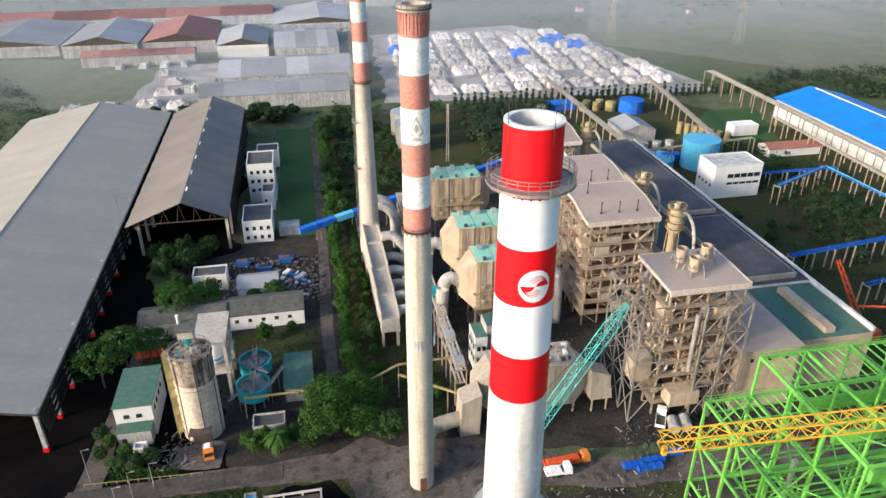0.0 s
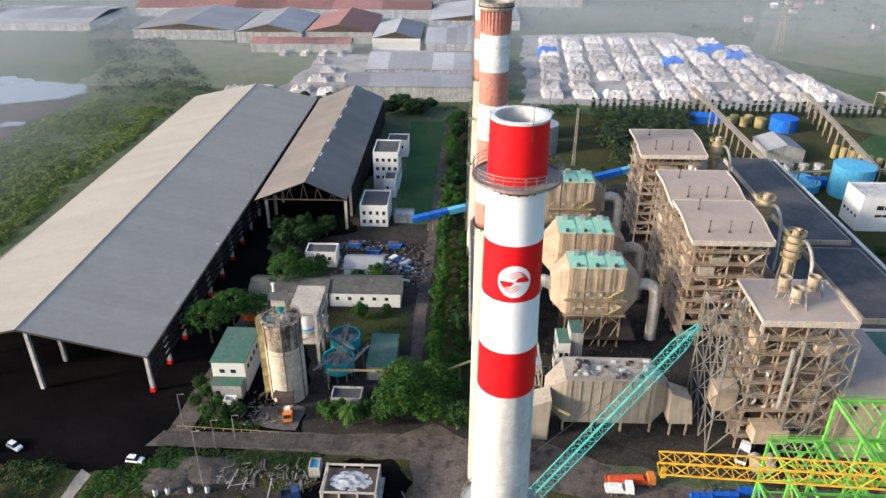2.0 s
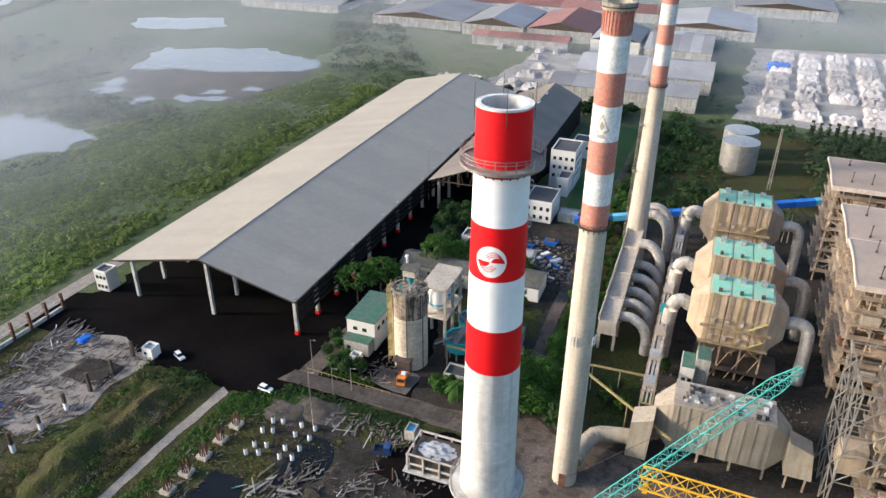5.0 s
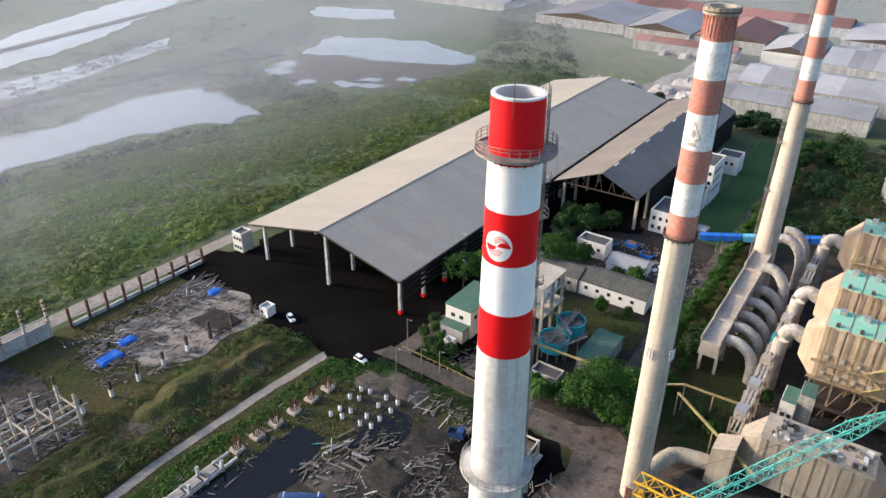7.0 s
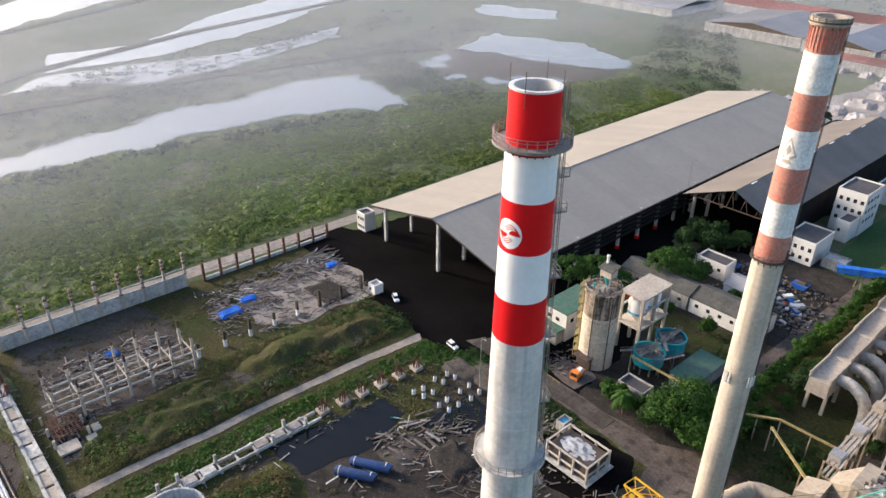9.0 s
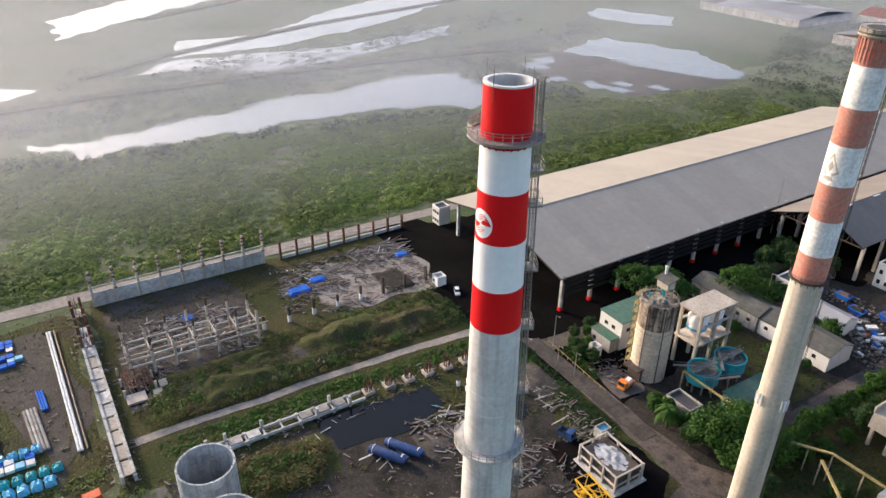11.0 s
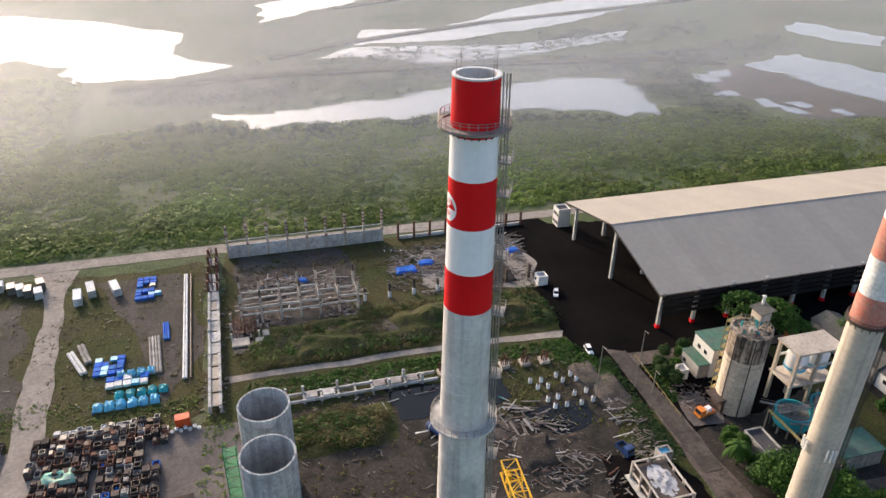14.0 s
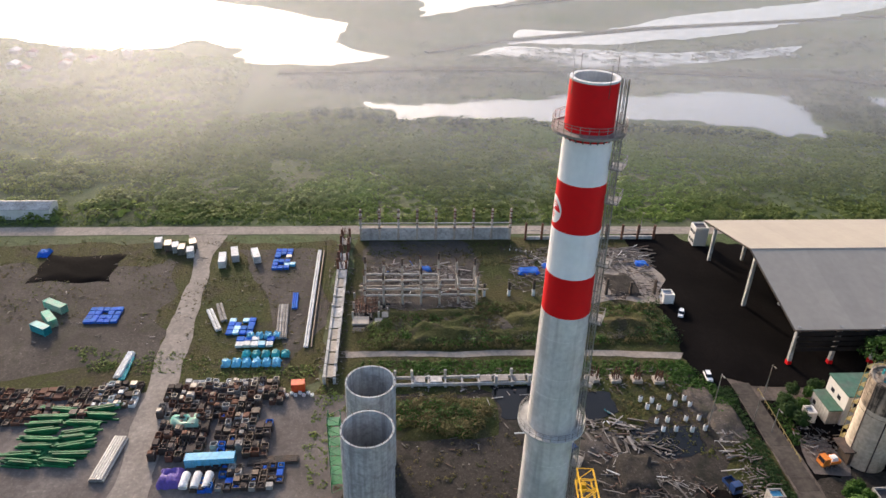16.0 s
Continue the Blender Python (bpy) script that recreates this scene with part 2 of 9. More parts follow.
DUCT = mat("pale_duct_lagging", (0.47, 0.44, 0.39), (0.36, 0.325, 0.28), 0.6, 1.5, 0.3, 0.15, streak=0.3, dirt=(0.2, 0.16, 0.12))
ASPHALT = mat("dusty_road", (0.135, 0.112, 0.095), (0.082, 0.068, 0.058), 0.95, 1.2, 0.12, 0.3, dirt=(0.035, 0.031, 0.027), dirt_amount=0.7, vary=0, spec=0.12, speck=0.25)
CONC_ROAD = mat("concrete_slab_road", (0.085, 0.074, 0.062), (0.055, 0.048, 0.042), 0.95, 1.2, 0.14, 0.3, dirt=(0.04, 0.036, 0.032), dirt_amount=0.55, vary=0.15, spec=0.12)
DIRT = mat("bare_earth", (0.05, 0.043, 0.036), (0.03, 0.027, 0.023), 0.97, 0.8, 0.08, 0.6, dirt=(0.016, 0.017, 0.013), dirt_amount=0.7, vary=0, bump_size=0.3, spec=0.12, speck=0.5)
DIRT_MID = mat("trodden_earth", (0.088, 0.076, 0.065), (0.058, 0.05, 0.043), 0.97, 0.8, 0.08, 0.5, dirt=(0.04, 0.042, 0.022), dirt_amount=0.5, vary=0, bump_size=0.25, spec=0.12, speck=0.4)
SILO_OPEN = mat("open_silo_concrete", (0.43, 0.45, 0.45), (0.35, 0.37, 0.37), 0.9, 1.4, 0.2, 0.3, streak=0.55, dirt=(0.17, 0.17, 0.165), dirt_amount=0.45, streak_at=0.45)
LITTER = mat("trampled_paper_litter", (0.36, 0.34, 0.31), (0.24, 0.22, 0.2), 0.97, 0.5, 0.05, 0.4, vary=0, bump_size=0.3, spec=0.1, speck=0.3)
DIRT_PALE = mat("pale_dirt_track", (0.165, 0.145, 0.13), (0.115, 0.1, 0.09), 0.97, 0.8, 0.1, 0.4, dirt=(0.08, 0.07, 0.06), dirt_amount=0.4, vary=0, bump_size=0.15, spec=0.12, speck=0.2)
GRASS = mat("rough_grass", (0.04, 0.05, 0.014), (0.058, 0.052, 0.02), 0.95, 1.2, 0.06, 0.8, dirt=(0.05, 0.04, 0.031), dirt_amount=0.6, vary=0, bump_size=0.4, spec=0.1, speck=0.5)
LAWN = mat("lawn", (0.04, 0.085, 0.03), (0.055, 0.1, 0.035), 0.95, 1.5, 0.06, 0.6, vary=0, bump_size=0.2, spec=0.1)
FIELD = mat("green_field", (0.12, 0.145, 0.08), (0.16, 0.155, 0.1), 0.95, 0.5, 0.02, 0.6, dirt=(0.1, 0.125, 0.06), dirt_amount=0.4, vary=0, bump_size=0.4, spec=0.1, speck=0.2)
LAND = mat("open_land", (0.065, 0.095, 0.038), (0.095, 0.105, 0.055), 0.95, 0.25, 0.012, 0.8, dirt=(0.13, 0.115, 0.085), dirt_amount=0.35, vary=0, bump_size=0.6, spec=0.1, speck=0.4)
MUD = mat("brown_mudflat", (0.085, 0.07, 0.055), (0.06, 0.055, 0.04), 0.8, 0.4, 0.03, 0.4, vary=0)
BALE = mat("waste_paper_bales", (0.52, 0.49, 0.46), (0.39, 0.36, 0.335), 0.95, 0.7, 0.1, 0.6, vary=0.3, bump_size=0.4)
BARK = mat("bark", (0.11, 0.085, 0.06), (0.07, 0.055, 0.04), 0.95, 3, 0.5, 0.4)
WOOD_GREY = mat("weathered_timber", (0.34, 0.32, 0.29), (0.22, 0.2, 0.18), 0.9, 2, 0.4, 0.3, vary=0.4)
STEAM = mat("white_ash", (0.5, 0.51, 0.52), (0.36, 0.37, 0.38), 0.95, 1, 0.3, 0.4, dirt=(0.1, 0.1, 0.1), dirt_amount=0.6)
LEAF = leaf_mat("dark_green_leaves", (0.018, 0.045, 0.011), (0.045, 0.085, 0.02))
LEAF_BRIGHT = leaf_mat("bright_green_leaves", (0.02, 0.06, 0.007), (0.058, 0.125, 0.016))
LEAF_SHRUB = leaf_mat("shrub_leaves", (0.1, 0.15, 0.038), (0.2, 0.245, 0.068), (0.185, 0.27, 0.055), 0.012, 0.42)
LEAF_BRUSH = leaf_mat("grey_brushwood", (0.12, 0.11, 0.075), (0.2, 0.185, 0.14))
LEAF_DRY = leaf_mat("dry_green_weeds", (0.085, 0.074, 0.022), (0.165, 0.135, 0.055), (0.08, 0.1, 0.02), 0.06)
LEAF_FAR = leaf_mat("distant_leaves", (0.025, 0.045, 0.02), (0.055, 0.08, 0.035))
WATER = bpy.data.materials.new("still_water")
WATER.use_nodes = True
wb = WATER.node_tree.nodes["Principled BSDF"]
wb.inputs["Base Color"].default_value = (0.2, 0.19, 0.16, 1)
wb.inputs["Roughness"].default_value, wb.inputs["IOR"].default_value = 0.06, 1.7
wb.inputs["Specular IOR Level"].default_value = 1.0
# Distance haze put into white see-through sheets, thicker to the west and north.
HAZE = bpy.data.materials.new("morning_mist")
HAZE.use_nodes = True
mn_, ml_ = HAZE.node_tree.nodes, HAZE.node_tree.links
mn_.remove(mn_["Principled BSDF"])
mg_, mxyz = mn_.new("ShaderNodeNewGeometry"), mn_.new("ShaderNodeSeparateXYZ")
ml_.new(mg_.outputs["Position"], mxyz.inputs[0])
haze_w, haze_n, haze_f, haze_t = (mn_.new("ShaderNodeMapRange") for _ in range(4))
haze_w.inputs["From Min"].default_value, haze_w.inputs["From Max"].default_value = -160.0, -340.0
haze_n.inputs["From Min"].default_value, haze_n.inputs["From Max"].default_value = 402.0, 660.0
ml_.new(mxyz.outputs["X"], haze_w.inputs["Value"])
ml_.new(mxyz.outputs["Y"], haze_n.inputs["Value"])
haze_max, haze_mul = mn_.new("ShaderNodeMath"), mn_.new("ShaderNodeMath")
haze_max.operation, haze_mul.operation = "MAXIMUM", "MULTIPLY"
ml_.new(haze_w.outputs[0], haze_max.inputs[0])
ml_.new(haze_n.outputs[0], haze_max.inputs[1])
haze_noise = mn_.new("ShaderNodeTexNoise")
haze_noise.inputs["Scale"].default_value, haze_noise.inputs["Detail"].default_value = 0.008, 3.0
ml_.new(mg_.outputs["Position"], haze_noise.inputs["Vector"])
haze_f.inputs["From Min"].default_value, haze_f.inputs["From Max"].default_value = 0.3, 0.7
haze_f.inputs["To Min"].default_value, haze_f.inputs["To Max"].default_value = 0.7, 1.0
ml_.new(haze_noise.outputs["Fac"], haze_f.inputs["Value"])
ml_.new(haze_max.outputs[0], haze_mul.inputs[0])
ml_.new(haze_f.outputs[0], haze_mul.inputs[1])
haze_t.inputs["To Max"].default_value = 0.195
ml_.new(haze_mul.outputs[0], haze_t.inputs["Value"])
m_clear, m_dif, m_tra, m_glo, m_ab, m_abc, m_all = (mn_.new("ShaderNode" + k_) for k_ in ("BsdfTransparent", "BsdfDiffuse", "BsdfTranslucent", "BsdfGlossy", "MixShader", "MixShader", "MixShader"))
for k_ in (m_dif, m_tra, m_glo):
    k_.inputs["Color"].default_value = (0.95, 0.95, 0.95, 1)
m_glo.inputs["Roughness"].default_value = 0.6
# The glossy share imitates the haze's glow towards the sun.
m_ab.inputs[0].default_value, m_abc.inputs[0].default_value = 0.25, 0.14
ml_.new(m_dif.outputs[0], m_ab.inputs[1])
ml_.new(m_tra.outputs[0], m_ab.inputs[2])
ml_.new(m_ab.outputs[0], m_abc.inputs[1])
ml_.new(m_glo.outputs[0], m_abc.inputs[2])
ml_.new(haze_t.outputs[0], m_all.inputs[0])
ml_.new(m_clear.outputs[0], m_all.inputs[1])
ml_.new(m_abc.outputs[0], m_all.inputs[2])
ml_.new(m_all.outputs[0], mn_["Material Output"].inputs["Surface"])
RUBBLE = bpy.data.materials.new("mixed_rubble")
RUBBLE.use_nodes = True
rn_ = RUBBLE.node_tree.nodes
rg_, rr_ = rn_.new("ShaderNodeNewGeometry"), rn_.new("ShaderNodeValToRGB")
rr_.color_ramp.interpolation = "CONSTANT"
for k_, c_ in enumerate(((0.05, 0.04, 0.035), (0.24, 0.22, 0.2), (0.08, 0.05, 0.035), (0.13, 0.115, 0.1), (0.025, 0.023, 0.022), (0.5, 0.49, 0.47), (0.1, 0.08, 0.065), (0.17, 0.155, 0.14), (0.04, 0.12, 0.4))):
    e_ = rr_.color_ramp.elements[k_] if k_ < 2 else rr_.color_ramp.elements.new(0.5)
    e_.position, e_.color = (0.0, 0.2, 0.3, 0.42, 0.55, 0.74, 0.8, 0.9, 0.98)[k_], (*c_, 1)
RUBBLE.node_tree.links.new(rg_.outputs["Random Per Island"], rr_.inputs[0])
RUBBLE.node_tree.links.new(rr_.outputs[0], rn_["Principled BSDF"].inputs["Base Color"])
rn_["Principled BSDF"].inputs["Roughness"].default_value = 0.85

POOL = bpy.data.materials.new("dark_pool_water")
POOL.use_nodes = True
pb_ = POOL.node_tree.nodes["Principled BSDF"]
pb_.inputs["Base Color"].default_value = (0.008, 0.009, 0.009, 1)
pb_.inputs["Roughness"].default_value, pb_.inputs["IOR"].default_value = 0.1, 1.33

# ---- builders ----


class Build:
    """Collects boxes, struts, tubes and plates of one mesh."""

    def __init__(self):
        self.v, self.f = [], []

    def add(self, verts, faces):
        k = len(self.v)
        self.v.extend(tuple(p) for p in verts)
        self.f.extend(tuple(i + k for i in f) for f in faces)
        return self

    def box(self, x0, x1, y0, y1, z0, z1):
        return self.add([(x0, y0, z0), (x1, y0, z0), (x1, y1, z0), (x0, y1, z0), (x0, y0, z1), (x1, y0, z1), (x1, y1, z1), (x0, y1, z1)],
                        [(0, 3, 2, 1), (4, 5, 6, 7), (0, 1, 5, 4), (1, 2, 6, 5), (2, 3, 7, 6), (3, 0, 4, 7)])

    def hexa(self, low, high):
        """A block between two quads, each four corners counted the same way round."""
        return self.add([*low, *high], [(0, 3, 2, 1), (4, 5, 6, 7), (0, 1, 5, 4), (1, 2, 6, 5), (2, 3, 7, 6), (3, 0, 4, 7)])

    def strut(self, p, q, w, h=None):
        p, q = Vector(p), Vector(q)
        d = (q - p).normalized()
        s = d.cross(Vector((0, 0, 1)) if abs(d.z) < 0.98 else Vector((1, 0, 0))).normalized()
        u = s.cross(d)
        s, u = s * w / 2, u * (h or w) / 2
        return self.hexa([p - s - u, p + s - u, p + s + u, p - s + u], [q - s - u, q + s - u, q + s + u, q - s + u])

    def tube(self, pts, r, n=10, caps=True, r2=None):
        pts = [Vector(p) for p in pts]
        rings, k = [], len(self.v)
        for i, p in enumerate(pts):
            d = (pts[min(i + 1, len(pts) - 1)] - pts[max(i - 1, 0)]).normalized()
            s = d.cross(Vector((0, 0, 1)) if abs(d.z) < 0.98 else Vector((1, 0, 0))).normalized()
            u = s.cross(d)
            rr = r if r2 is None else r + (r2 - r) * i / (len(pts) - 1)
            self.v.extend(tuple(p + (s * math.cos(a) + u * math.sin(a)) * rr) for a in (2 * math.pi * j / n for j in range(n)))
        for i in range(len(pts) - 1):
            self.f.extend((k + i * n + j, k + i * n + (j + 1) % n, k + (i + 1) * n + (j + 1) % n, k + (i + 1) * n + j) for j in range(n))
        if caps:
            self.f.append(tuple(k + j for j in reversed(range(n))))
            self.f.append(tuple(k + (len(pts) - 1) * n + j for j in range(n)))
        return self

    def lathe(self, prof, cx=0, cy=0, n=32, closed=False, a0=0.0, a1=2 * math.pi):
        """Turns (radius, z) pairs round the upright axis at (cx, cy)."""
        k, full = len(self.v), abs(a1 - a0 - 2 * math.pi) < 1e-6
        m = n if full else n + 1
        for r, z in prof:
            self.v.extend((cx + r * math.cos(a0 + (a1 - a0) * j / n), cy + r * math.sin(a0 + (a1 - a0) * j / n), z) for j in range(m))
        idx = list(range(len(prof))) + ([0] if closed else [])
        for i0, i1 in zip(idx, idx[1:]):
            self.f.extend((k + i0 * m + j, k + i0 * m + (j + 1) % m, k + i1 * m + (j + 1) % m, k + i1 * m + j) for j in range(n))
        return self

    def prism(self, poly, z0, z1):
        n = len(poly)
        return self.add([(*p, z0) for p in poly] + [(*p, z1) for p in poly],
                        [tuple(reversed(range(n))), tuple(range(n, 2 * n))] + [(i, (i + 1) % n, n + (i + 1) % n, n + i) for i in range(n)])

    def mesh(self, name, material):
        me = bpy.data.meshes.new(name)
        me.from_pydata(self.v, [], self.f)
        me.materials.append(material)
        me.polygons.foreach_set("use_smooth", [True] * len(me.polygons))
        me.set_sharp_from_angle(angle=radians(32))
        return me


def thing(name, label, category, x=0.0, y=0.0, z=0.0, group="", kind=""):
    return tagged(place(new(name), pose(x, y, z)), label, category, group, kind)


def place(ob, m):
    ob.matrix_basis = m
    return ob


def part(name, b, material, parent, label="", kind=""):
    """One mesh of its own under a thing or a part; its corners are in world metres."""
    ob = new(name, b.mesh(name, material))
    ob.parent = parent
    base = parent.matrix_basis if parent.parent is None else parent.parent.matrix_basis @ parent.matrix_basis
    ob.matrix_basis = base.inverted()
    return tagged(ob, label, kind=kind)


def solid(name, b, material, label, category, group="", kind=""):
    """A thing of one mesh."""
    return tagged(new(name, b.mesh(name, material)), label, category, group, kind)


BARS = {}


def bar(name, p, q, w, material, parent, h=None, label=""):
    """A straight member between two points, as a part; alike members share one mesh."""
    if material.name not in BARS:
        BARS[material.name] = Build().box(-0.5, 0.5, -0.5, 0.5, 0, 1).mesh("bar", material)
    p, q = Vector(p), Vector(q)
    ob = new(name, BARS[material.name])
    ob.parent = parent
    turn = (q - p).to_track_quat("Z", "Y").to_matrix().to_4x4()
    ob.matrix_basis = parent.matrix_basis.inverted() @ Matrix.Translation(p) @ turn @ Matrix.Diagonal((w, h or w, (q - p).length, 1))
    if label:
        ob["label"] = label
    return ob


def block(name, x0, x1, y0, y1, z0, z1, material, parent, label=""):
    """A box part that shares the bar mesh of its material."""
    return bar(name, ((x0 + x1) / 2, (y0 + y1) / 2, z0), ((x0 + x1) / 2, (y0 + y1) / 2, z1), x1 - x0, material, parent, y1 - y0, label)


def ragged(pts, step=4.0, amp=1.0, seed=0):
    """A closed outline with a broken edge."""
    out = []
    for a, b in zip(pts, pts[1:] + pts[:1]):
        a, b = Vector((*a, 0)), Vector((*b, 0))
        k = max(1, int((b - a).length / step))
        for i in range(k):
            p = a.lerp(b, i / k)
            nz = noise.noise_vector(p * 0.07 + Vector((seed, 3.7, 0))) * amp * 1.6 + noise.noise_vector(p * 0.31 + Vector((seed, 9.1, 0))) * amp * 0.7
            out.append((p.x + nz.x, p.y + nz.y))
    return out


def sheet(name, pts, z, material, label, category, rough_edge=0.0, step=4.0, seed=0, kind="structure"):
    """A flat sheet of ground, road or water, with an outline that may be ragged."""
    if rough_edge:
        pts = ragged(pts, step, rough_edge, seed)
    bm = bmesh.new()
    vs = [bm.verts.new((x, y, z)) for x, y in pts]
    es = [bm.edges.new((a, b)) for a, b in zip(vs, vs[1:] + vs[:1])]
    bmesh.ops.triangle_fill(bm, use_beauty=True, edges=es, normal=(0, 0, 1))
    for f in bm.faces:
        if f.normal.z < 0:
            f.normal_flip()
    me = bpy.data.meshes.new(name)
    bm.to_mesh(me)
    bm.free()
    me.materials.append(material)
    return tagged(new(name, me), label, category, kind=kind)


# ---- ground ----
gx = sorted({-4500, -2500, -1400, -900, *range(-700, 501, 25), 700, 1000, 1600, 2800, 4500})
gy = sorted({-4500, -2500, -1400, -800, -500, *range(-350, 801, 25), 1000, 1400, 2000, 3000, 4500})
gb = Build()
gb.v = [(x, y, G) for y in gy for x in gx]
gb.f = [(j * len(gx) + i, j * len(gx) + i + 1, (j + 1) * len(gx) + i + 1, (j + 1) * len(gx) + i) for j in range(len(gy) - 1) for i in range(len(gx) - 1)]
solid("ground", gb, LAND, "flat open land with patchy green and brown growth", "ground", kind="structure")

sheet("yard_ground", [(-158, 116), (-150, 122), (-128, 124), (-100, 120), (-58, 119), (-25, 134), (-40, 200), (-60, 236), (-31, 246), (-31, 390), (-138, 392), (-138.5, 200), (-142, 152), (-154, 138)], G + 0.06, COAL_DARK, "black coal dust yard round the storage sheds", "ground", 3.5, 2.0)
sheet("plant_ground", [(-48, 128), (30, 130), (150, 110), (170, 160), (160, 300), (60, 300), (5, 262), (-50, 262)], G + 0.04, DIRT, "bare brown earth among the plant buildings", "ground", 2.0, seed=2)
sheet("site_ground", [(-150, 20), (-148, 122), (-62, 124), (-61, 128.8), (0, 127), (60, 120), (120, 100), (120, -60), (-30, -60), (-62, 15)], G + 0.05, GRASS, "rough weedy ground of the unfinished building site", "ground", 2.0, seed=3)
sheet("site_earth", [(-58, 20), (-60, 62), (-40, 90), (-58, 118), (10, 112), (60, 112), (110, 80), (80, 10), (-20, -10)], G + 0.08, DIRT, "churned brown earth and puddles", "ground", 3.0, seed=4)
sheet("store_ground", [(-146, -110), (-146, 14), (-66, 14), (-58, 0), (-10, -10), (10, -120)], G + 0.05, GRASS, "patchy grass of the open storage yard", "ground", 2.0, seed=5)
sheet("store_earth", [(-130, -100), (-132, -42), (-76, -36), (-70, -70), (-60, -110)], G + 0.08, DIRT_MID, "bare brown earth in the storage yard", "ground", 4.0, seed=6)
sheet("store_earth_strip", [(-140, -22), (-140, 6), (-92, 14), (-70, 4), (-96, -2), (-112, -8)], G + 0.08, DIRT_MID, "bare earth between the stacks", "ground", 2.0, seed=7)
sheet("store_yard", [(-64, -30), (-60, 22), (-48, 26), (-10, 20), (10, -20), (0, -70), (-60, -70)], G + 0.09, DIRT_PALE, "pale trodden earth of the scrap yard", "ground", 2.0, seed=8)
sheet("lawn", [(-13, 255), (2, 255), (4, 385), (-16, 385)], G + 0.09, LAWN, "mown lawn strip beside the tree row", "lawn", 1.0, seed=9)
sheet("far_field", [(-240, 450), (-92, 450), (-96, 560), (-260, 600)], G + 0.06, FIELD, "bright green field", "field", 3.0, seed=10)
sheet("far_field", [(228, 560), (420, 380), (700, 420), (900, 900), (330, 800)], G + 0.06, FIELD, "pale green field behind the bale yard", "field", 3.0, seed=11)
sheet("far_lawn", [(190, 330), (232, 372), (262, 372), (240, 310)], G + 0.06, LAWN, "grass plot beside the pipe racks", "lawn", 1.0, seed=12)

sheet("site_clearing", [(-134, 92), (-114, 84), (-103, 98), (-101, 124), (-118, 127), (-136, 124)], G + 0.1, ROAD_PALE, "trampled grey clearing inside the site wall", "ground", 3.0, 2.5, seed=13)
sheet("site_earth", [(-146, 24), (-100, 22), (-99, 58), (-122, 64), (-146, 60)], G + 0.09, DIRT_MID, "brown churned ground in the broken frame", "ground", 3.0, 2.5, seed=14)

sheet("store_lawn", [(-52, 174), (-2, 173), (-3, 191), (-54, 190)], G + 0.1, GRASS, "rough dark grass before the long stores", "ground", 2.0, 2.5, seed=15)
sheet("flue_verge", [(9, 139), (30, 139), (31, 176), (9, 260), (5, 260)], G + 0.1, GRASS, "rough dark grass along the tree row", "ground", 1.0, 2.5, seed=16)

sheet("east_ground", [(148, 110), (262, 112), (262, 330), (205, 420), (148, 420)], G + 0.05, GRASS, "dark rough ground among the pipe racks", "ground", 2.0, 4.0, seed=17)
sheet("wood_floor", [(12, 262), (60, 300), (146, 300), (146, 404), (8, 404)], G + 0.05, GRASS, "dark ground under the plantation", "ground", 2.0, 4.0, seed=18)

# ---- roads ----
sheet("road", [(-64, 128.4), (-20, 127.3), (2, 125.6), (16, 123), (60, 111), (140, 104), (140, 113), (60, 121), (34, 134), (16, 134), (8, 139), (0, 134.6), (-30, 134.2), (-61, 133)], G + 0.12, ASPHALT, "dusty dark road with worn patches", "road", 0.8, 3.0, 20)
sheet("road", [(2, 127), (36, 128), (34, 112), (22, 96), (3.5, 104)], G + 0.13, ASPHALT, "dusty widening at the foot of the old chimney", "road", 1.2, 3.0, 21)
sheet("road", [(-159.5, -700), (-152.5, -700), (-152.5, 0), (-151.5, 60), (-151, 140), (-146, 400), (-151, 400), (-157, 140), (-159, 60)], G + 0.12, ROAD_PALE, "long pale perimeter road", "road", 0.3, 6.0, 22)
sheet("road", [(-152, -42), (-152, -28), (-140, -30), (-76, -25), (-30, -21), (20, -18), (20, -32), (-30, -30), (-76, -33), (-140, -36)], G + 0.13, ROAD_PALE, "pale dirt track between the storage plots", "road", 0.8, 3.0, 23)
sheet("path", [(-78.6, 20), (-76, 20), (-75.6, 60), (-75, 100), (-72.5, 118), (-75.5, 120), (-77.6, 100), (-78.4, 60)], G + 0.12, ROAD_PALE, "pale gravel path through the weeds", "path", 0.5, 3.0, 24)
sheet("path", [(-0.5, 140), (2, 140), (3, 190), (4, 262), (6, 400), (2.5, 400), (0.5, 262), (-1, 190)], G + 0.12, ASPHALT, "narrow path along the tree row", "path", 0.3, 5.0, 25)
sheet("road", [(-60, 133), (-54, 133), (-52.5, 190), (-56, 190)], G + 0.13, ASPHALT, "dark lane beside the shed", "road", 0.6, 3.0, 26)
slab = Build().box(-2.4, 2.4, -2.6, 2.6, 0, 0.06).mesh("slab", CONC_ROAD)
road_slabs = thing("slab_road", "old concrete slab road with open joints", "road", kind="structure", z=G + 0.13)
for i in range(10):
    s = new("slab", slab)
    s.parent = road_slabs
    s.matrix_basis = pose(-59 + i * 4.86, 130.9, 0.004 * (i % 3), 0.2 * (i % 2), 0, 0.4 * (i % 3) - 0.4)

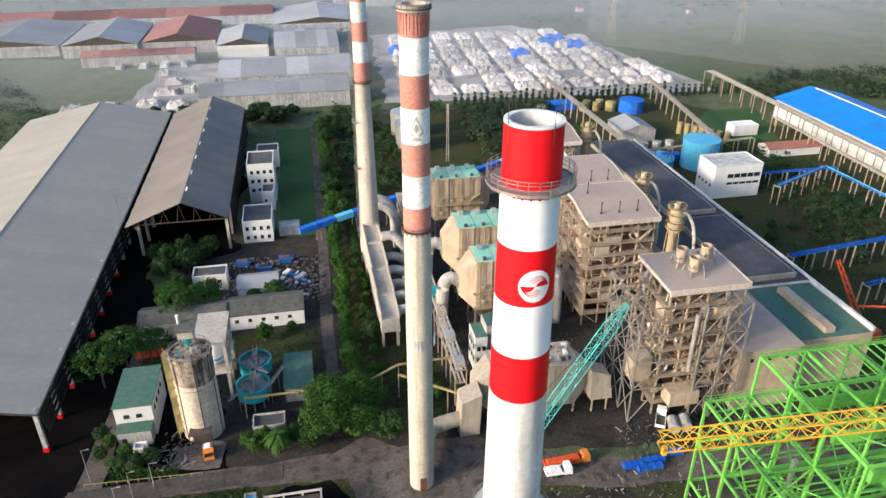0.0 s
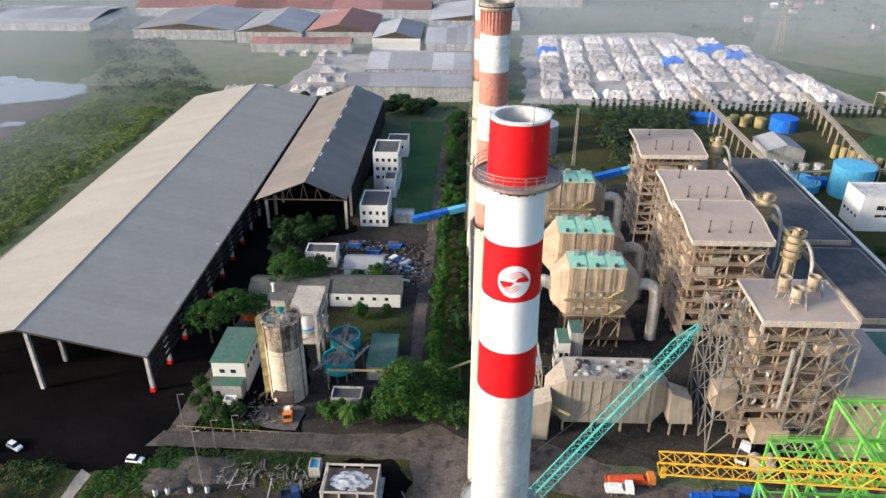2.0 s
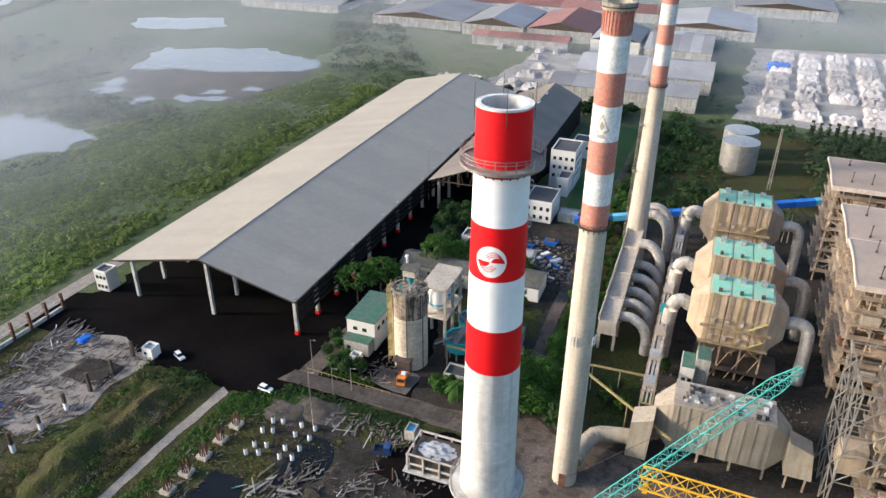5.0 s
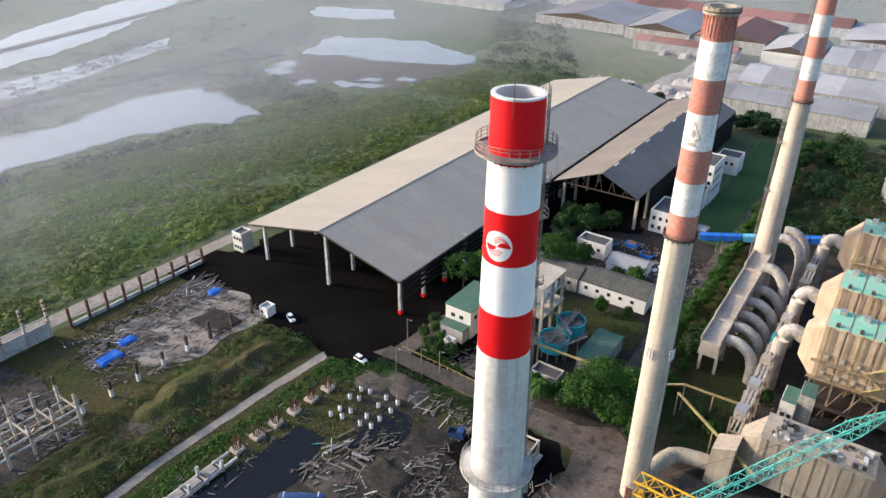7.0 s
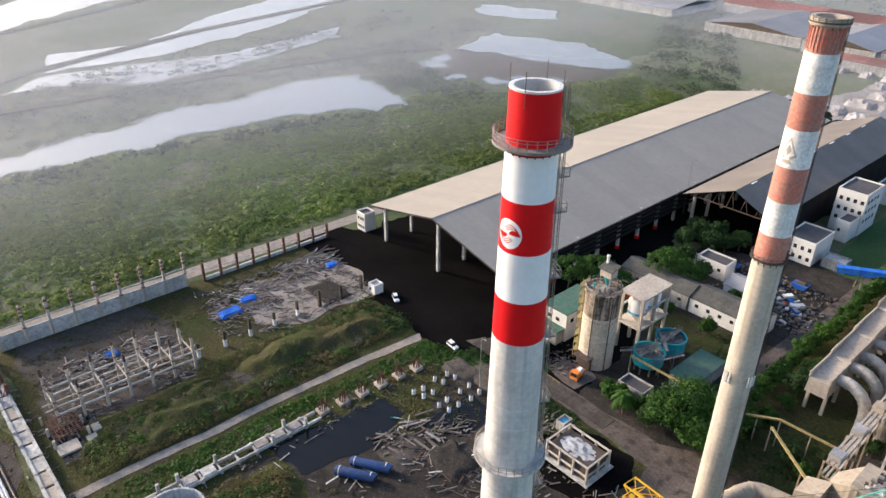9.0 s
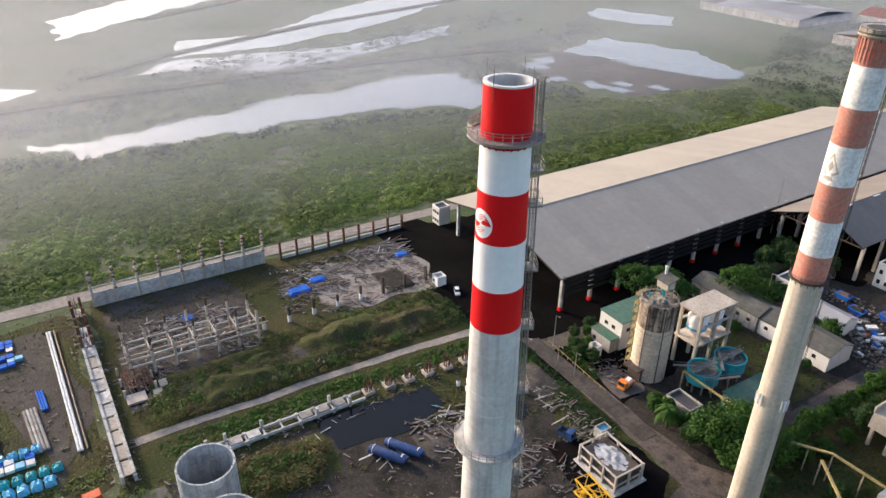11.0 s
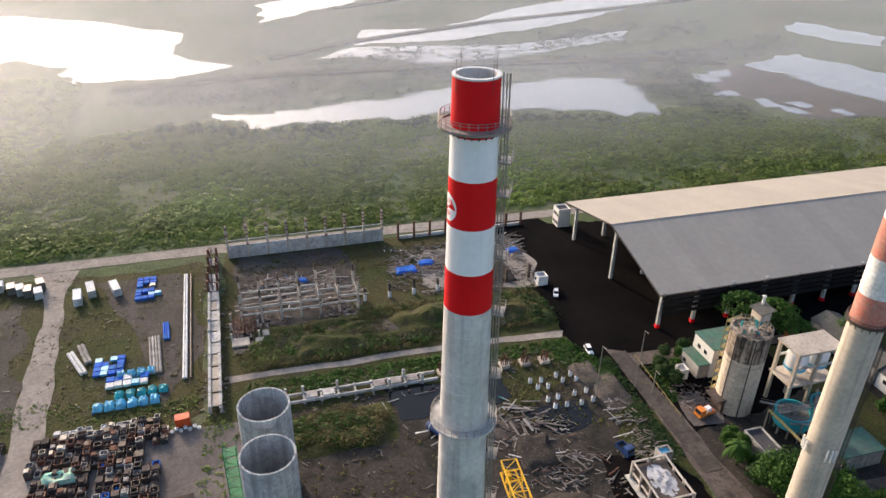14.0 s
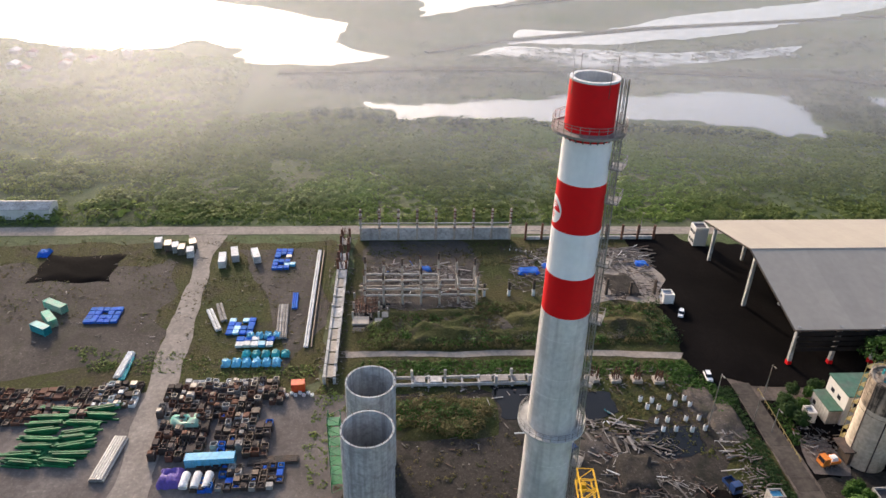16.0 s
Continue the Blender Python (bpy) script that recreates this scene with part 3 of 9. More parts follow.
# ---- water ----
sheet("pond", [(-316, 14), (-286, 40), (-286, 110), (-288, 160), (-276, 215), (-262, 245), (-258, 262), (-295, 272), (-335, 275), (-344, 240), (-328, 190), (-332, 150), (-318, 100), (-312, 60)], G + 0.3, WATER, "still pond reflecting the pale sky", "water", 6.0, 2.5, 30)
sheet("pond", [(-222, 432), (-250, 408), (-300, 395), (-345, 380), (-366, 440), (-300, 470), (-240, 452)], G + 0.3, WATER, "shallow pond beside a mudflat", "water", 5.0, 4.0, 31)
sheet("mudflat", [(-225, 425), (-228, 350), (-258, 335), (-300, 320), (-345, 378), (-300, 396), (-250, 408)], G + 0.2, MUD, "brown mudflat with puddles", "mudflat", 5.0, 4.0, 32)
for i, (x, y, r) in enumerate([(-246, 345, 7), (-262, 338, 9), (-285, 325, 7), (-235, 370, 5), (-320, 335, 10), (-330, 352, 9), (-256, 356, 6)]):
    sheet("puddle", [(x - r, y - r * 0.6), (x + r, y - r * 0.8), (x + r * 1.1, y + r * 0.7), (x - r * 0.8, y + r)], G + 0.34, WATER, "puddle on the mudflat", "water", 3.0, 2.0, 33 + i)
sheet("pond", [(-370, 528), (-400, 505), (-440, 492), (-470, 530), (-400, 560)], G + 0.3, WATER, "small far pond", "water", 4.0, 5.0, 41)
sheet("lake", [(-467, -256), (-428, -180), (-438, -130), (-466, -115), (-436, -75), (-396, -68), (-396, -10), (-414, 32), (-456, -10), (-525, -2), (-590, -76), (-640, -175), (-760, -330), (-900, -600), (-520, -600)], G + 0.3, WATER, "wide bright lake", "water", 4.0, 4.0, 42)
sheet("fish_pond", [(-426, 88), (-422, 140), (-394, 155), (-402, 226), (-436, 333), (-465, 356), (-437, 237), (-455, 121)], G + 0.3, WATER, "shallow flooded fish pond with mangroves", "water", 3.0, 4.0, 43)
sheet("fish_pond", [(-462, 122), (-514, 138), (-505, 200), (-580, 297), (-660, 470), (-760, 620), (-700, 640), (-600, 471), (-503, 317), (-462, 200)], G + 0.3, WATER, "long flooded fish pond behind the dyke", "water", 3.0, 4.0, 47)
sheet("fish_pond", [(-560, 60), (-640, 150), (-760, 330), (-900, 520), (-960, 480), (-780, 200), (-640, 60)], G + 0.3, WATER, "far bright fish pond", "water", 5.0, 6.0, 48)
sheet("pool", [(-62, 60), (-58, 92), (-50, 92), (-46, 78), (-50, 62)], G + 0.16, POOL, "dark rainwater pool in the excavation", "water", 1.6, 2.0, 44)
sheet("pool", [(-44, 94), (-44, 112), (-36, 112), (-34, 100)], G + 0.14, POOL, "shallow puddle round the pile heads", "water", 1.6, 2.0, 45)
sheet("pool", [(-104, 20), (-104, 34), (-90, 32), (-88, 22)], G + 0.16, POOL, "dark flooded pit", "water", 1.2, 2.0, 46)

dyke = Build()
for line, w in ((((-432, 58), (-470, 116), (-522, 248), (-586, 488), (-640, 640)), 6.0), (((-376, -40), (-388, 60), (-386, 200), (-372, 330), (-352, 372)), 9.0), (((-610, 130), (-700, 290), (-820, 500)), 8.0)):
    for p, q in zip(line, line[1:]):
        dyke.strut((*p, G + 0.5), (*q, G + 0.5), w, 1.6)
solid("dyke", dyke, GRASS, "low grassy dykes between the flooded ponds", "dyke", kind="structure")

# ---- distance haze over the far fields, imitated by flat see-through sheets ----
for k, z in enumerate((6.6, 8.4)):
    sheet("mist_bank", [(-160, -2500), (-160, 402), (2500, 402), (2500, 3500), (-3500, 3500), (-3500, -2500)], G + z, HAZE, "flat added sheet imitating distance haze over ponds and fields", "mist", kind="stuff")

# ---- chimneys ----


def pipe_rail(parent, cx, cy, r, z, height=1.1, n=24, material=STEEL):
    """A round guard rail: three hoops and posts."""
    for k in (0.4, 0.75, 1.0):
        b = Build()
        pts = [(cx + r * math.cos(2 * math.pi * j / 48), cy + r * math.sin(2 * math.pi * j / 48), z + height * k) for j in range(49)]
        part("rail", b.tube(pts, 0.035, 5, False), material, parent)
    for j in range(n):
        a = 2 * math.pi * j / n
        bar("post", (cx + r * math.cos(a), cy + r * math.sin(a), z), (cx + r * math.cos(a), cy + r * math.sin(a), z + height), 0.06, material, parent)


def gallery(parent, cx, cy, r_in, r_out, z, material, label, brackets=20):
    deck = part("platform", Build().lathe([(r_in, z), (r_out, z), (r_out, z + 0.08), (r_in, z + 0.08)], cx, cy, 48, True), material, parent, label)
    part("toe_ring", Build().lathe([(r_out, z - 0.08), (r_out + 0.05, z - 0.08), (r_out + 0.05, z + 0.2), (r_out, z + 0.2)], cx, cy, 48, True), material, parent)
    for j in range(brackets):
        a = 2 * math.pi * (j + 0.5) / brackets
        c, s = math.cos(a), math.sin(a)
        bar("bracket", (cx + (r_in - 0.1) * c, cy + (r_in - 0.1) * s, z - 1.0), (cx + (r_in + (r_out - r_in) * 0.55) * c, cy + (r_in + (r_out - r_in) * 0.55) * s, z), 0.13, STEEL_DARK, parent)
    return deck


def shaft(parent, cx, cy, rad, bands, n=56, lift=2.5):
    """The shell as stacked bands: (name, material, z0, z1); rad gives the radius at a height."""
    for name, m, z0, z1 in bands:
        k = max(1, int((z1 - z0) / lift))
        prof = [(rad(z0 + (z1 - z0) * i / k), z0 + (z1 - z0) * i / k) for i in range(k + 1)]
        part(name, Build().lathe(prof, cx, cy, n), m, parent)


def cage_ladder(parent, cx, cy, rad, ang, z0, z1, rests, material=STEEL):
    """A caged ladder up the shell with rest platforms."""
    a = radians(ang)
    ux, uy, tx, ty = math.cos(a), math.sin(a), -math.sin(a), math.cos(a)
    b, hoops = Build(), Build()
    z = z0
    pt = lambda d, s, zz: (cx + (rad(zz) + d) * ux + s * tx, cy + (rad(zz) + d) * uy + s * ty, zz)
    for s in (-0.25, 0.25):
        bar("stile", pt(0.25, s, z0), pt(0.25, s, z1), 0.07, material, parent)
    while z < z1:
        b.strut(pt(0.25, -0.25, z), pt(0.25, 0.25, z), 0.04)
        z += 0.35
    part("rungs", b, material, parent)
    z = z0
    while z < z1:
        hoops.tube([pt(0.25 + 0.75 * math.sin(math.pi * k / 6), -0.4 * math.cos(math.pi * k / 6), z) for k in range(7)], 0.03, 4, False)
        z += 1.0
    for k in (1, 2, 3, 4, 5):
        d, s = 0.25 + 0.75 * math.sin(math.pi * k / 6), -0.4 * math.cos(math.pi * k / 6)
        hoops.strut(pt(d, s, z0), pt(d, s, z1), 0.05)
    part("safety_cage", hoops, material, parent)
    for zr in rests:
        deck = Build()
        p = [pt(0.05, -0.3, zr), pt(1.5, -0.3, zr), pt(1.5, 2.0, zr), pt(0.05, 2.0, zr)]
        deck.hexa(p, [(x, y, zz + 0.12) for x, y, zz in p])
        pl = part("rest_platform", deck, material, parent)
        rail = Build()
        for hgt in (0.55, 1.1):
            for c0, c1 in ((0, 1), (1, 2), (2, 3)):
                rail.strut((*p[c0][:2], zr + hgt), (*p[c1][:2], zr + hgt), 0.05)
        for c0 in range(4):
            rail.strut((*p[c0][:2], zr), (*p[c0][:2], zr + 1.1), 0.06)
        part("platform_rail", rail, material, parent)


RX, RY = 18.9, 55.8
rad_red = lambda z: 2.57 + (106.2 - z) * 0.0138
red = thing("chimney", "tall concrete chimney with fresh red and white bands", "chimney", RX, RY, G, "factory chimneys")
shaft(red, RX, RY, rad_red, [("concrete_shaft", CONCRETE, G, 77.9), ("red_band", RED, 77.9, 83.3), ("white_band", WHITE, 83.3, 89.1), ("red_band", RED, 89.1, 94.9), ("white_band", WHITE, 94.9, 99.8), ("red_band", RED, 99.8, 106.0)])
part("rim", Build().lathe([(2.57, 106.0), (2.62, 106.0), (2.62, 106.2), (2.15, 106.2), (2.15, 106.0)], RX, RY, 56), WHITE_OLD, red, "pale concrete rim")
part("flue_lining", Build().lathe([(2.15, 106.19), (2.15, 90.0), (0.01, 89.9)], RX, RY, 40), CONCRETE, red, "cream flue lining")
for k in range(26):
    zz = 2 + k * 2.9
    part("lift_joint", Build().lathe([(rad_red(zz) - 0.05, zz), (rad_red(zz) + 0.012, zz), (rad_red(zz) + 0.012, zz + 0.06), (rad_red(zz) - 0.05, zz + 0.06)], RX, RY, 48), CONCRETE, red)
gallery(red, RX, RY, rad_red(100.6) - 0.05, rad_red(100.6) + 1.3, 100.6, STEEL, "grey steel gallery", 22)
pipe_rail(red, RX, RY, rad_red(100.6) + 1.28, 100.68, 1.25, 26)
gallery(red, RX, RY, rad_red(59.6) - 0.05, rad_red(59.6) + 1.25, 59.6, CONCRETE_PALE, "grey gallery deck", 22)
pipe_rail(red, RX, RY, rad_red(59.6) + 1.2, 59.75, 1.15, 28)
cage_ladder(red, RX, RY, rad_red, 62, G, 106.4, (16, 30, 44, 53, 67, 76.6, 84.5, 92.5, 96.5))
for a in (20, 110, 200, 290):
    c, s = math.cos(radians(a)), math.sin(radians(a))
    bar("lightning_rod", (RX + 2.72 * c, RY + 2.72 * s, 104.6), (RX + 2.72 * c, RY + 2.72 * s, 108.0), 0.05, STEEL_DARK, red)


def emblem(parent, cx, cy, rad, ang, z0, size):
    """A white disc with red cut lines, curved onto the shell; a plain round emblem."""
    def wrap(u, w, lift):
        a = radians(ang) + u / rad(z0 + w)
        return (cx + (rad(z0 + w) + lift) * math.cos(a), cy + (rad(z0 + w) + lift) * math.sin(a), z0 + w)
    disc, k, n = Build(), 8, 40
    disc.v = [wrap(size * r / k * math.cos(2 * math.pi * j / n), size * 1.08 * r / k * math.sin(2 * math.pi * j / n), 0.02) for r in range(1, k + 1) for j in range(n)]
    disc.f = [(r * n + j, r * n + (j + 1) % n, (r + 1) * n + (j + 1) % n, (r + 1) * n + j) for r in range(k - 1) for j in range(n)] + [tuple(range(n))]
    part("emblem_disc", disc, WHITE, parent, "white round emblem")

    def stroke(pts, w):
        b = Build()
        for (x0, y0), (x1, y1) in zip(pts, pts[1:]):
            d = Vector((x1 - x0, y1 - y0)).normalized()
            nx, ny = -d.y * w / 2, d.x * w / 2
            q = [(x0 - nx, y0 - ny), (x0 + nx, y0 + ny), (x1 + nx, y1 + ny), (x1 - nx, y1 - ny)]
            b.add([wrap(size * u, size * 1.08 * v, 0.035) for u, v in q], [(0, 1, 2, 3)])
        return b
    def lobe(sg):
        """A half-moon: flat on the chord, bulging away from it."""
        b, n = Build(), 20
        for i in range(n):
            q = []
            for t in (i / n, (i + 1) / n):
                x = 0.04 + 0.84 * t
                q.append(((x, -0.04 * t), (x, -0.04 * t + 0.33 * math.sin(math.pi * t ** 0.85) ** 0.8)))
            b.add([wrap(sg * size * u, sg * size * 1.08 * v, 0.04) for u, v in (q[0][0], q[1][0], q[1][1], q[0][1])], [(0, 1, 2, 3)])
        return b
    part("emblem_wave", lobe(1), RED, parent, "red wave")
    part("emblem_wave", lobe(-1), RED, parent, "red wave")
    for sg in (1, -1):
        for k in (0.12, 0.24, 0.36):
            pts = [(sg * (0.88 - (0.92 + k * 0.9) * t), sg * (-0.12 + (0.4 + k) * math.sin(math.pi * (0.04 + 0.8 * t)) ** 0.8)) for t in (i / 20 for i in range(21))]
            pts = [p for p in pts if p[0] ** 2 + p[1] ** 2 < 0.92]
            part("emblem_line", stroke(pts, 0.045), RED, parent, "thin red line")


emblem(red, RX, RY, rad_red, -88, 91.3, 1.55)

CX, CY = 19.0, 121.1
rad_old = lambda z: 2.5 + (105 - z) * 0.0027
old = thing("chimney", "old weathered concrete chimney with faded red and white bands", "chimney", CX, CY, G, "factory chimneys")
shaft(old, CX, CY, rad_old, [("concrete_shaft", CONCRETE_OLD, G, 64.0), ("red_band", RED_OLD, 64.0, 69.0), ("white_band", WHITE_OLD, 69.0, 75.3), ("red_band", RED_OLD, 75.3, 81.4), ("white_band", WHITE_OLD, 81.4, 87.8), ("red_band", RED_OLD, 87.8, 93.6), ("white_band", WHITE_OLD, 93.6, 99.8), ("red_band", RED_OLD, 99.8, 104.4)])
part("crown", Build().lathe([(2.5, 103.6), (2.95, 104.0), (2.95, 105.0), (2.1, 105.0), (2.1, 96), (0.01, 95.9)], CX, CY, 48), CONCRETE_OLD, old, "sooty crown")
for k in range(28):
    a = 2 * math.pi * k / 28
    bar("crown_rib", (CX + 2.53 * math.cos(a), CY + 2.53 * math.sin(a), 100.2), (CX + 2.6 * math.cos(a), CY + 2.6 * math.sin(a), 103.8), 0.16, RED_OLD, old)
gallery(old, CX, CY, 2.6, 3.1, 64.0, STEEL_DARK, "narrow dark steel gallery", 16)
pipe_rail(old, CX, CY, 3.08, 64.1, 0.8, 18, STEEL_DARK)
gallery(old, CX, CY, 2.55, 3.0, 104.3, STEEL_DARK, "narrow dark steel gallery", 16)
pipe_rail(old, CX, CY, 2.98, 104.4, 0.7, 18, STEEL_DARK)
cage_ladder(old, CX, CY, rad_old, 56, 1.0, 104.5, (34, 64), STEEL_DARK)
spade = Build()
for pts, lo in (([(-1.45, -0.9), (0, 2.3), (1.45, -0.9), (0.5, -1.5), (0.9, -2.2), (-0.9, -2.2), (-0.5, -1.5)], 0.03),):
    sub = []
    for (u0, w0), (u1, w1) in zip(pts, pts[1:] + pts[:1]):
        for i in range(4):
            sub.append((u0 + (u1 - u0) * i / 4, w0 + (w1 - w0) * i / 4))
    ring = lambda f: [(CX + (rad_old(84.4 + w * f) + lo) * math.cos(radians(-96) + u * f / 2.55), CY + (rad_old(84.4 + w * f) + lo) * math.sin(radians(-96) + u * f / 2.55), 84.4 + w * f) for u, w in sub]
    outer, inner = ring(1.0), ring(0.72)
    n = len(sub)
    spade.add(outer + inner, [(i, (i + 1) % n, n + (i + 1) % n, n + i) for i in range(n)])
part("emblem", spade, CONCRETE_OLD, old, "faded grey spade-shaped emblem")
part("emblem_core", Build().add([(CX + 2.6 * math.cos(radians(-96) + u / 2.55), CY + 2.6 * math.sin(radians(-96) + u / 2.55), 84.4 + w) for u, w in ((0, -0.9), (0.5, 0), (0, 1.0), (-0.5, 0))], [(0, 1, 2, 3)]), CONCRETE_OLD, old, "plain faded lozenge")
for k, (a, z) in enumerate([(-120, 38.5), (-30, 38.5)]):
    for j in range(3):
        aa = radians(a + j * 12)
        block("antenna", CX + 3.2 * math.cos(aa) - 0.12, CX + 3.2 * math.cos(aa) + 0.12, CY + 3.2 * math.sin(aa) - 0.12, CY + 3.2 * math.sin(aa) + 0.12, z - 1.2, z + 1.2, WHITE_OLD, old, "pale antenna panel")
        bar("antenna_arm", (CX + 2.6 * math.cos(aa), CY + 2.6 * math.sin(aa), z), (CX + 3.2 * math.cos(aa), CY + 3.2 * math.sin(aa), z), 0.1, STEEL, old)
part("door", Build().box(18.2, 19.6, 118.2, 118.35, G, G + 4.0), RUST, old, "rusty patch door")

TX, TY = 19.0, 231.0
rad_far = lambda z: 2.5 if z > 64 else 2.5 + (64 - z) * 0.019
far = thing("chimney", "far concrete chimney with faded bands on a tall duct base", "chimney", TX, TY, G, "factory chimneys")
shaft(far, TX, TY, rad_far, [("concrete_shaft", CONCRETE_OLD, G, 63), ("red_band", RED_OLD, 63, 69.6), ("white_band", WHITE_OLD, 69.6, 76), ("red_band", RED_OLD, 76, 82), ("white_band", WHITE_OLD, 82, 88), ("red_band", RED_OLD, 88, 94), ("white_band", WHITE_OLD, 94, 100), ("red_band", RED_OLD, 100, 105)])
part("crown", Build().lathe([(2.5, 104), (2.9, 104.4), (2.9, 105.2), (2.1, 105.2), (2.1, 98), (0.01, 97.9)], TX, TY, 40), RUST_GREY, far, "sooty crown")
gallery(far, TX, TY, 2.5, 3.0, 63, STEEL_DARK, "narrow dark steel gallery", 14)
pipe_rail(far, TX, TY, 2.98, 63.1, 0.8, 16, STEEL_DARK)
cage_ladder(far, TX, TY, rad_far, 200, 8, 104.5, (34, 50))

# ---- concrete flue trunk with its round duct bends ----
trunk = thing("flue_trunk", "concrete flue trunk on legs leading to the far chimney", "flue", TX, 200, G)
secs = [(16.2, 21.8, 216, 228.2, -2.5, 12), (16.2, 21.8, 200, 216, 4, 10.5), (16.2, 21.8, 186, 200, 4, 9.5), (16.2, 21.8, 174, 186, 4, 8.5)]
for x0, x1, y0, y1, z0, z1 in secs:
    part("trunk_section", Build().hexa([(x0, y0, z0), (x1, y0, z0), (x1, y1, z0), (x0, y1, z0)], [(x0 + 0.3, y0, z1), (x1 - 0.3, y0, z1), (x1 - 0.3, y1, z1 + 0.8), (x0 + 0.3, y1, z1 + 0.8)]), CONCRETE_OLD, trunk)
    for xx in (x0 + 0.2, x1 - 0.2):
        block("parapet", xx - 0.2, xx + 0.2, y0 + 0.1, y1 - 0.1, z1, z1 + 1.6, CONCRETE_OLD, trunk)
for y in (176, 184, 192, 200, 208):
    for x in (16.8, 21.2):
        block("leg", x - 0.4, x + 0.4, y - 0.4, y + 0.4, G, 4, CONCRETE_OLD, trunk)


def bend(parent, name, pts, r, material, n=16, rings=True):
    """A round duct along a curve, with stiffening hoops."""
    v = [Vector(p) for p in pts]
    fine = []
    for i in range(len(v) - 1):
        p0, p1, p2, p3 = v[max(i - 1, 0)], v[i], v[i + 1], v[min(i + 2, len(v) - 1)]
        for k in range(6):
            t = k / 6
            fine.append(0.5 * ((2 * p1) + (p2 - p0) * t + (2 * p0 - 5 * p1 + 4 * p2 - p3) * t * t + (3 * p1 - p0 - 3 * p2 + p3) * t ** 3))
    fine.append(v[-1])
    part(name, Build().tube(fine, r, n), material, parent)
    if rings:
        for i in range(2, len(fine) - 2, 3):
            d = (fine[i + 1] - fine[i - 1]).normalized() * 0.12
            part("duct_hoop", Build().tube([fine[i] - d, fine[i] + d], r + 0.1, n), material, parent)


for y in (179, 187, 194, 203, 212):
    d = thing("duct", "pale lagged round duct bending down to the fan house", "duct", 24, y, G, "round duct bends")
    bend(d, "duct_bend", [(21.5, y, 8.0), (25, y, 8.2), (28.4, y - 0.5, 6.4), (30, y - 1, 3.0), (30.2, y - 1, G)], 1.5, DUCT)
for y in (216, 240, 247):
    d = thing("duct", "pale lagged round duct rising beside the chimney", "duct", 26, y, G, "round duct bends")
    bend(d, "duct_bend", [(21.5, y, 14.0), (25, y, 14.0), (28, y - 0.5, 11.5), (29.5, y - 1, 7.0), (29.7, y - 1, G)], 1.6, DUCT)

# ---- storage sheds ----


def corrugated(x0, z0, x1, z1, y0, y1, step=3.0):
    """One roof slope as lapped sheets: shallow steps along the length."""
    b = Build()
    n = int((y1 - y0) / step)
    for i in range(n):
        a, c = y0 + (y1 - y0) * i / n, y0 + (y1 - y0) * (i + 1) / n
        b.add([(x0, a, z0), (x1, a, z1), (x1, c - 0.05, z1), (x0, c - 0.05, z0), (x0, a, z0 - 0.12), (x1, a, z1 - 0.12), (x1, c - 0.05, z1 - 0.12), (x0, c - 0.05, z0 - 0.12)],
              [(0, 1, 2, 3), (7, 6, 5, 4), (0, 4, 5, 1), (2, 6, 7, 3), (0, 3, 7, 4), (1, 5, 6, 2)])
    return b


def roof_panels(parent, x0, z0, x1, z1, y0, y1, material, label, cols=1, step=6.0):
    """Roof slope laid as panels; each run of sheets is one part."""
    n = int(round((y1 - y0) / step))
    for i in range(n):
        a, c = y0 + (y1 - y0) * i / n, y0 + (y1 - y0) * (i + 1) / n
        b, w = Build(), (c - a) / 6
        lines = [(a + k * w / 2, 0.05 * (k % 2)) for k in range(13)]
        b.v = [p for y, up in lines for p in ((x0, y, z0 + up), (x1, y, z1 + up))]
        b.f = [(2 * k, 2 * k + 1, 2 * k + 3, 2 * k + 2) for k in range(12)]
        part("roof_sheet", b, material, parent, label)


shed = thing("storage_shed", "vast open-sided coal shed with a long grey pitched roof", "shed", -102, 147, G)
XL, XM, XR, YF, YB = -137.2, -102.0, -68.6, 147.3, 386.0
ZE, ZR = 10.4, 18.0
roof_panels(shed, XL, ZE, XM, ZR, YF, YB, SHEET_E, "")
roof_panels(shed, XM, ZR, XR, ZE - 0.2, YF, YB, SHEET_E, "")
part("ridge_cap", Build().add([(XM - 0.5, YF, ZR + 0.02), (XM, YF, ZR + 0.22), (XM + 0.5, YF, ZR + 0.02), (XM - 0.5, YB, ZR + 0.02), (XM, YB, ZR + 0.22), (XM + 0.5, YB, ZR + 0.02)], [(0, 1, 4, 3), (1, 2, 5, 4)]), SHEET_E, shed)
part("roof_underside", Build().add([(XL, YF, ZE - 0.3), (XM, YF, ZR - 0.3), (XR, YF, ZE - 0.5), (XL, YB, ZE - 0.3), (XM, YB, ZR - 0.3), (XR, YB, ZE - 0.5)], [(0, 3, 4, 1), (1, 4, 5, 2)]), NEAR_BLACK, shed)
for x0, z0, x1, z1 in ((XL, ZE, XM, ZR), (XM, ZR, XR, ZE - 0.2)):
    bar("gable_fascia", (x0, YF - 0.05, z0 - 0.15), (x1, YF - 0.05, z1 - 0.15), 0.25, STEEL_DARK, shed, 0.4)
for x in (XL, XR):
    bar("gutter", (x, YF, ZE - 0.3), (x, YB, ZE - 0.3), 0.35, STEEL_DARK, shed)
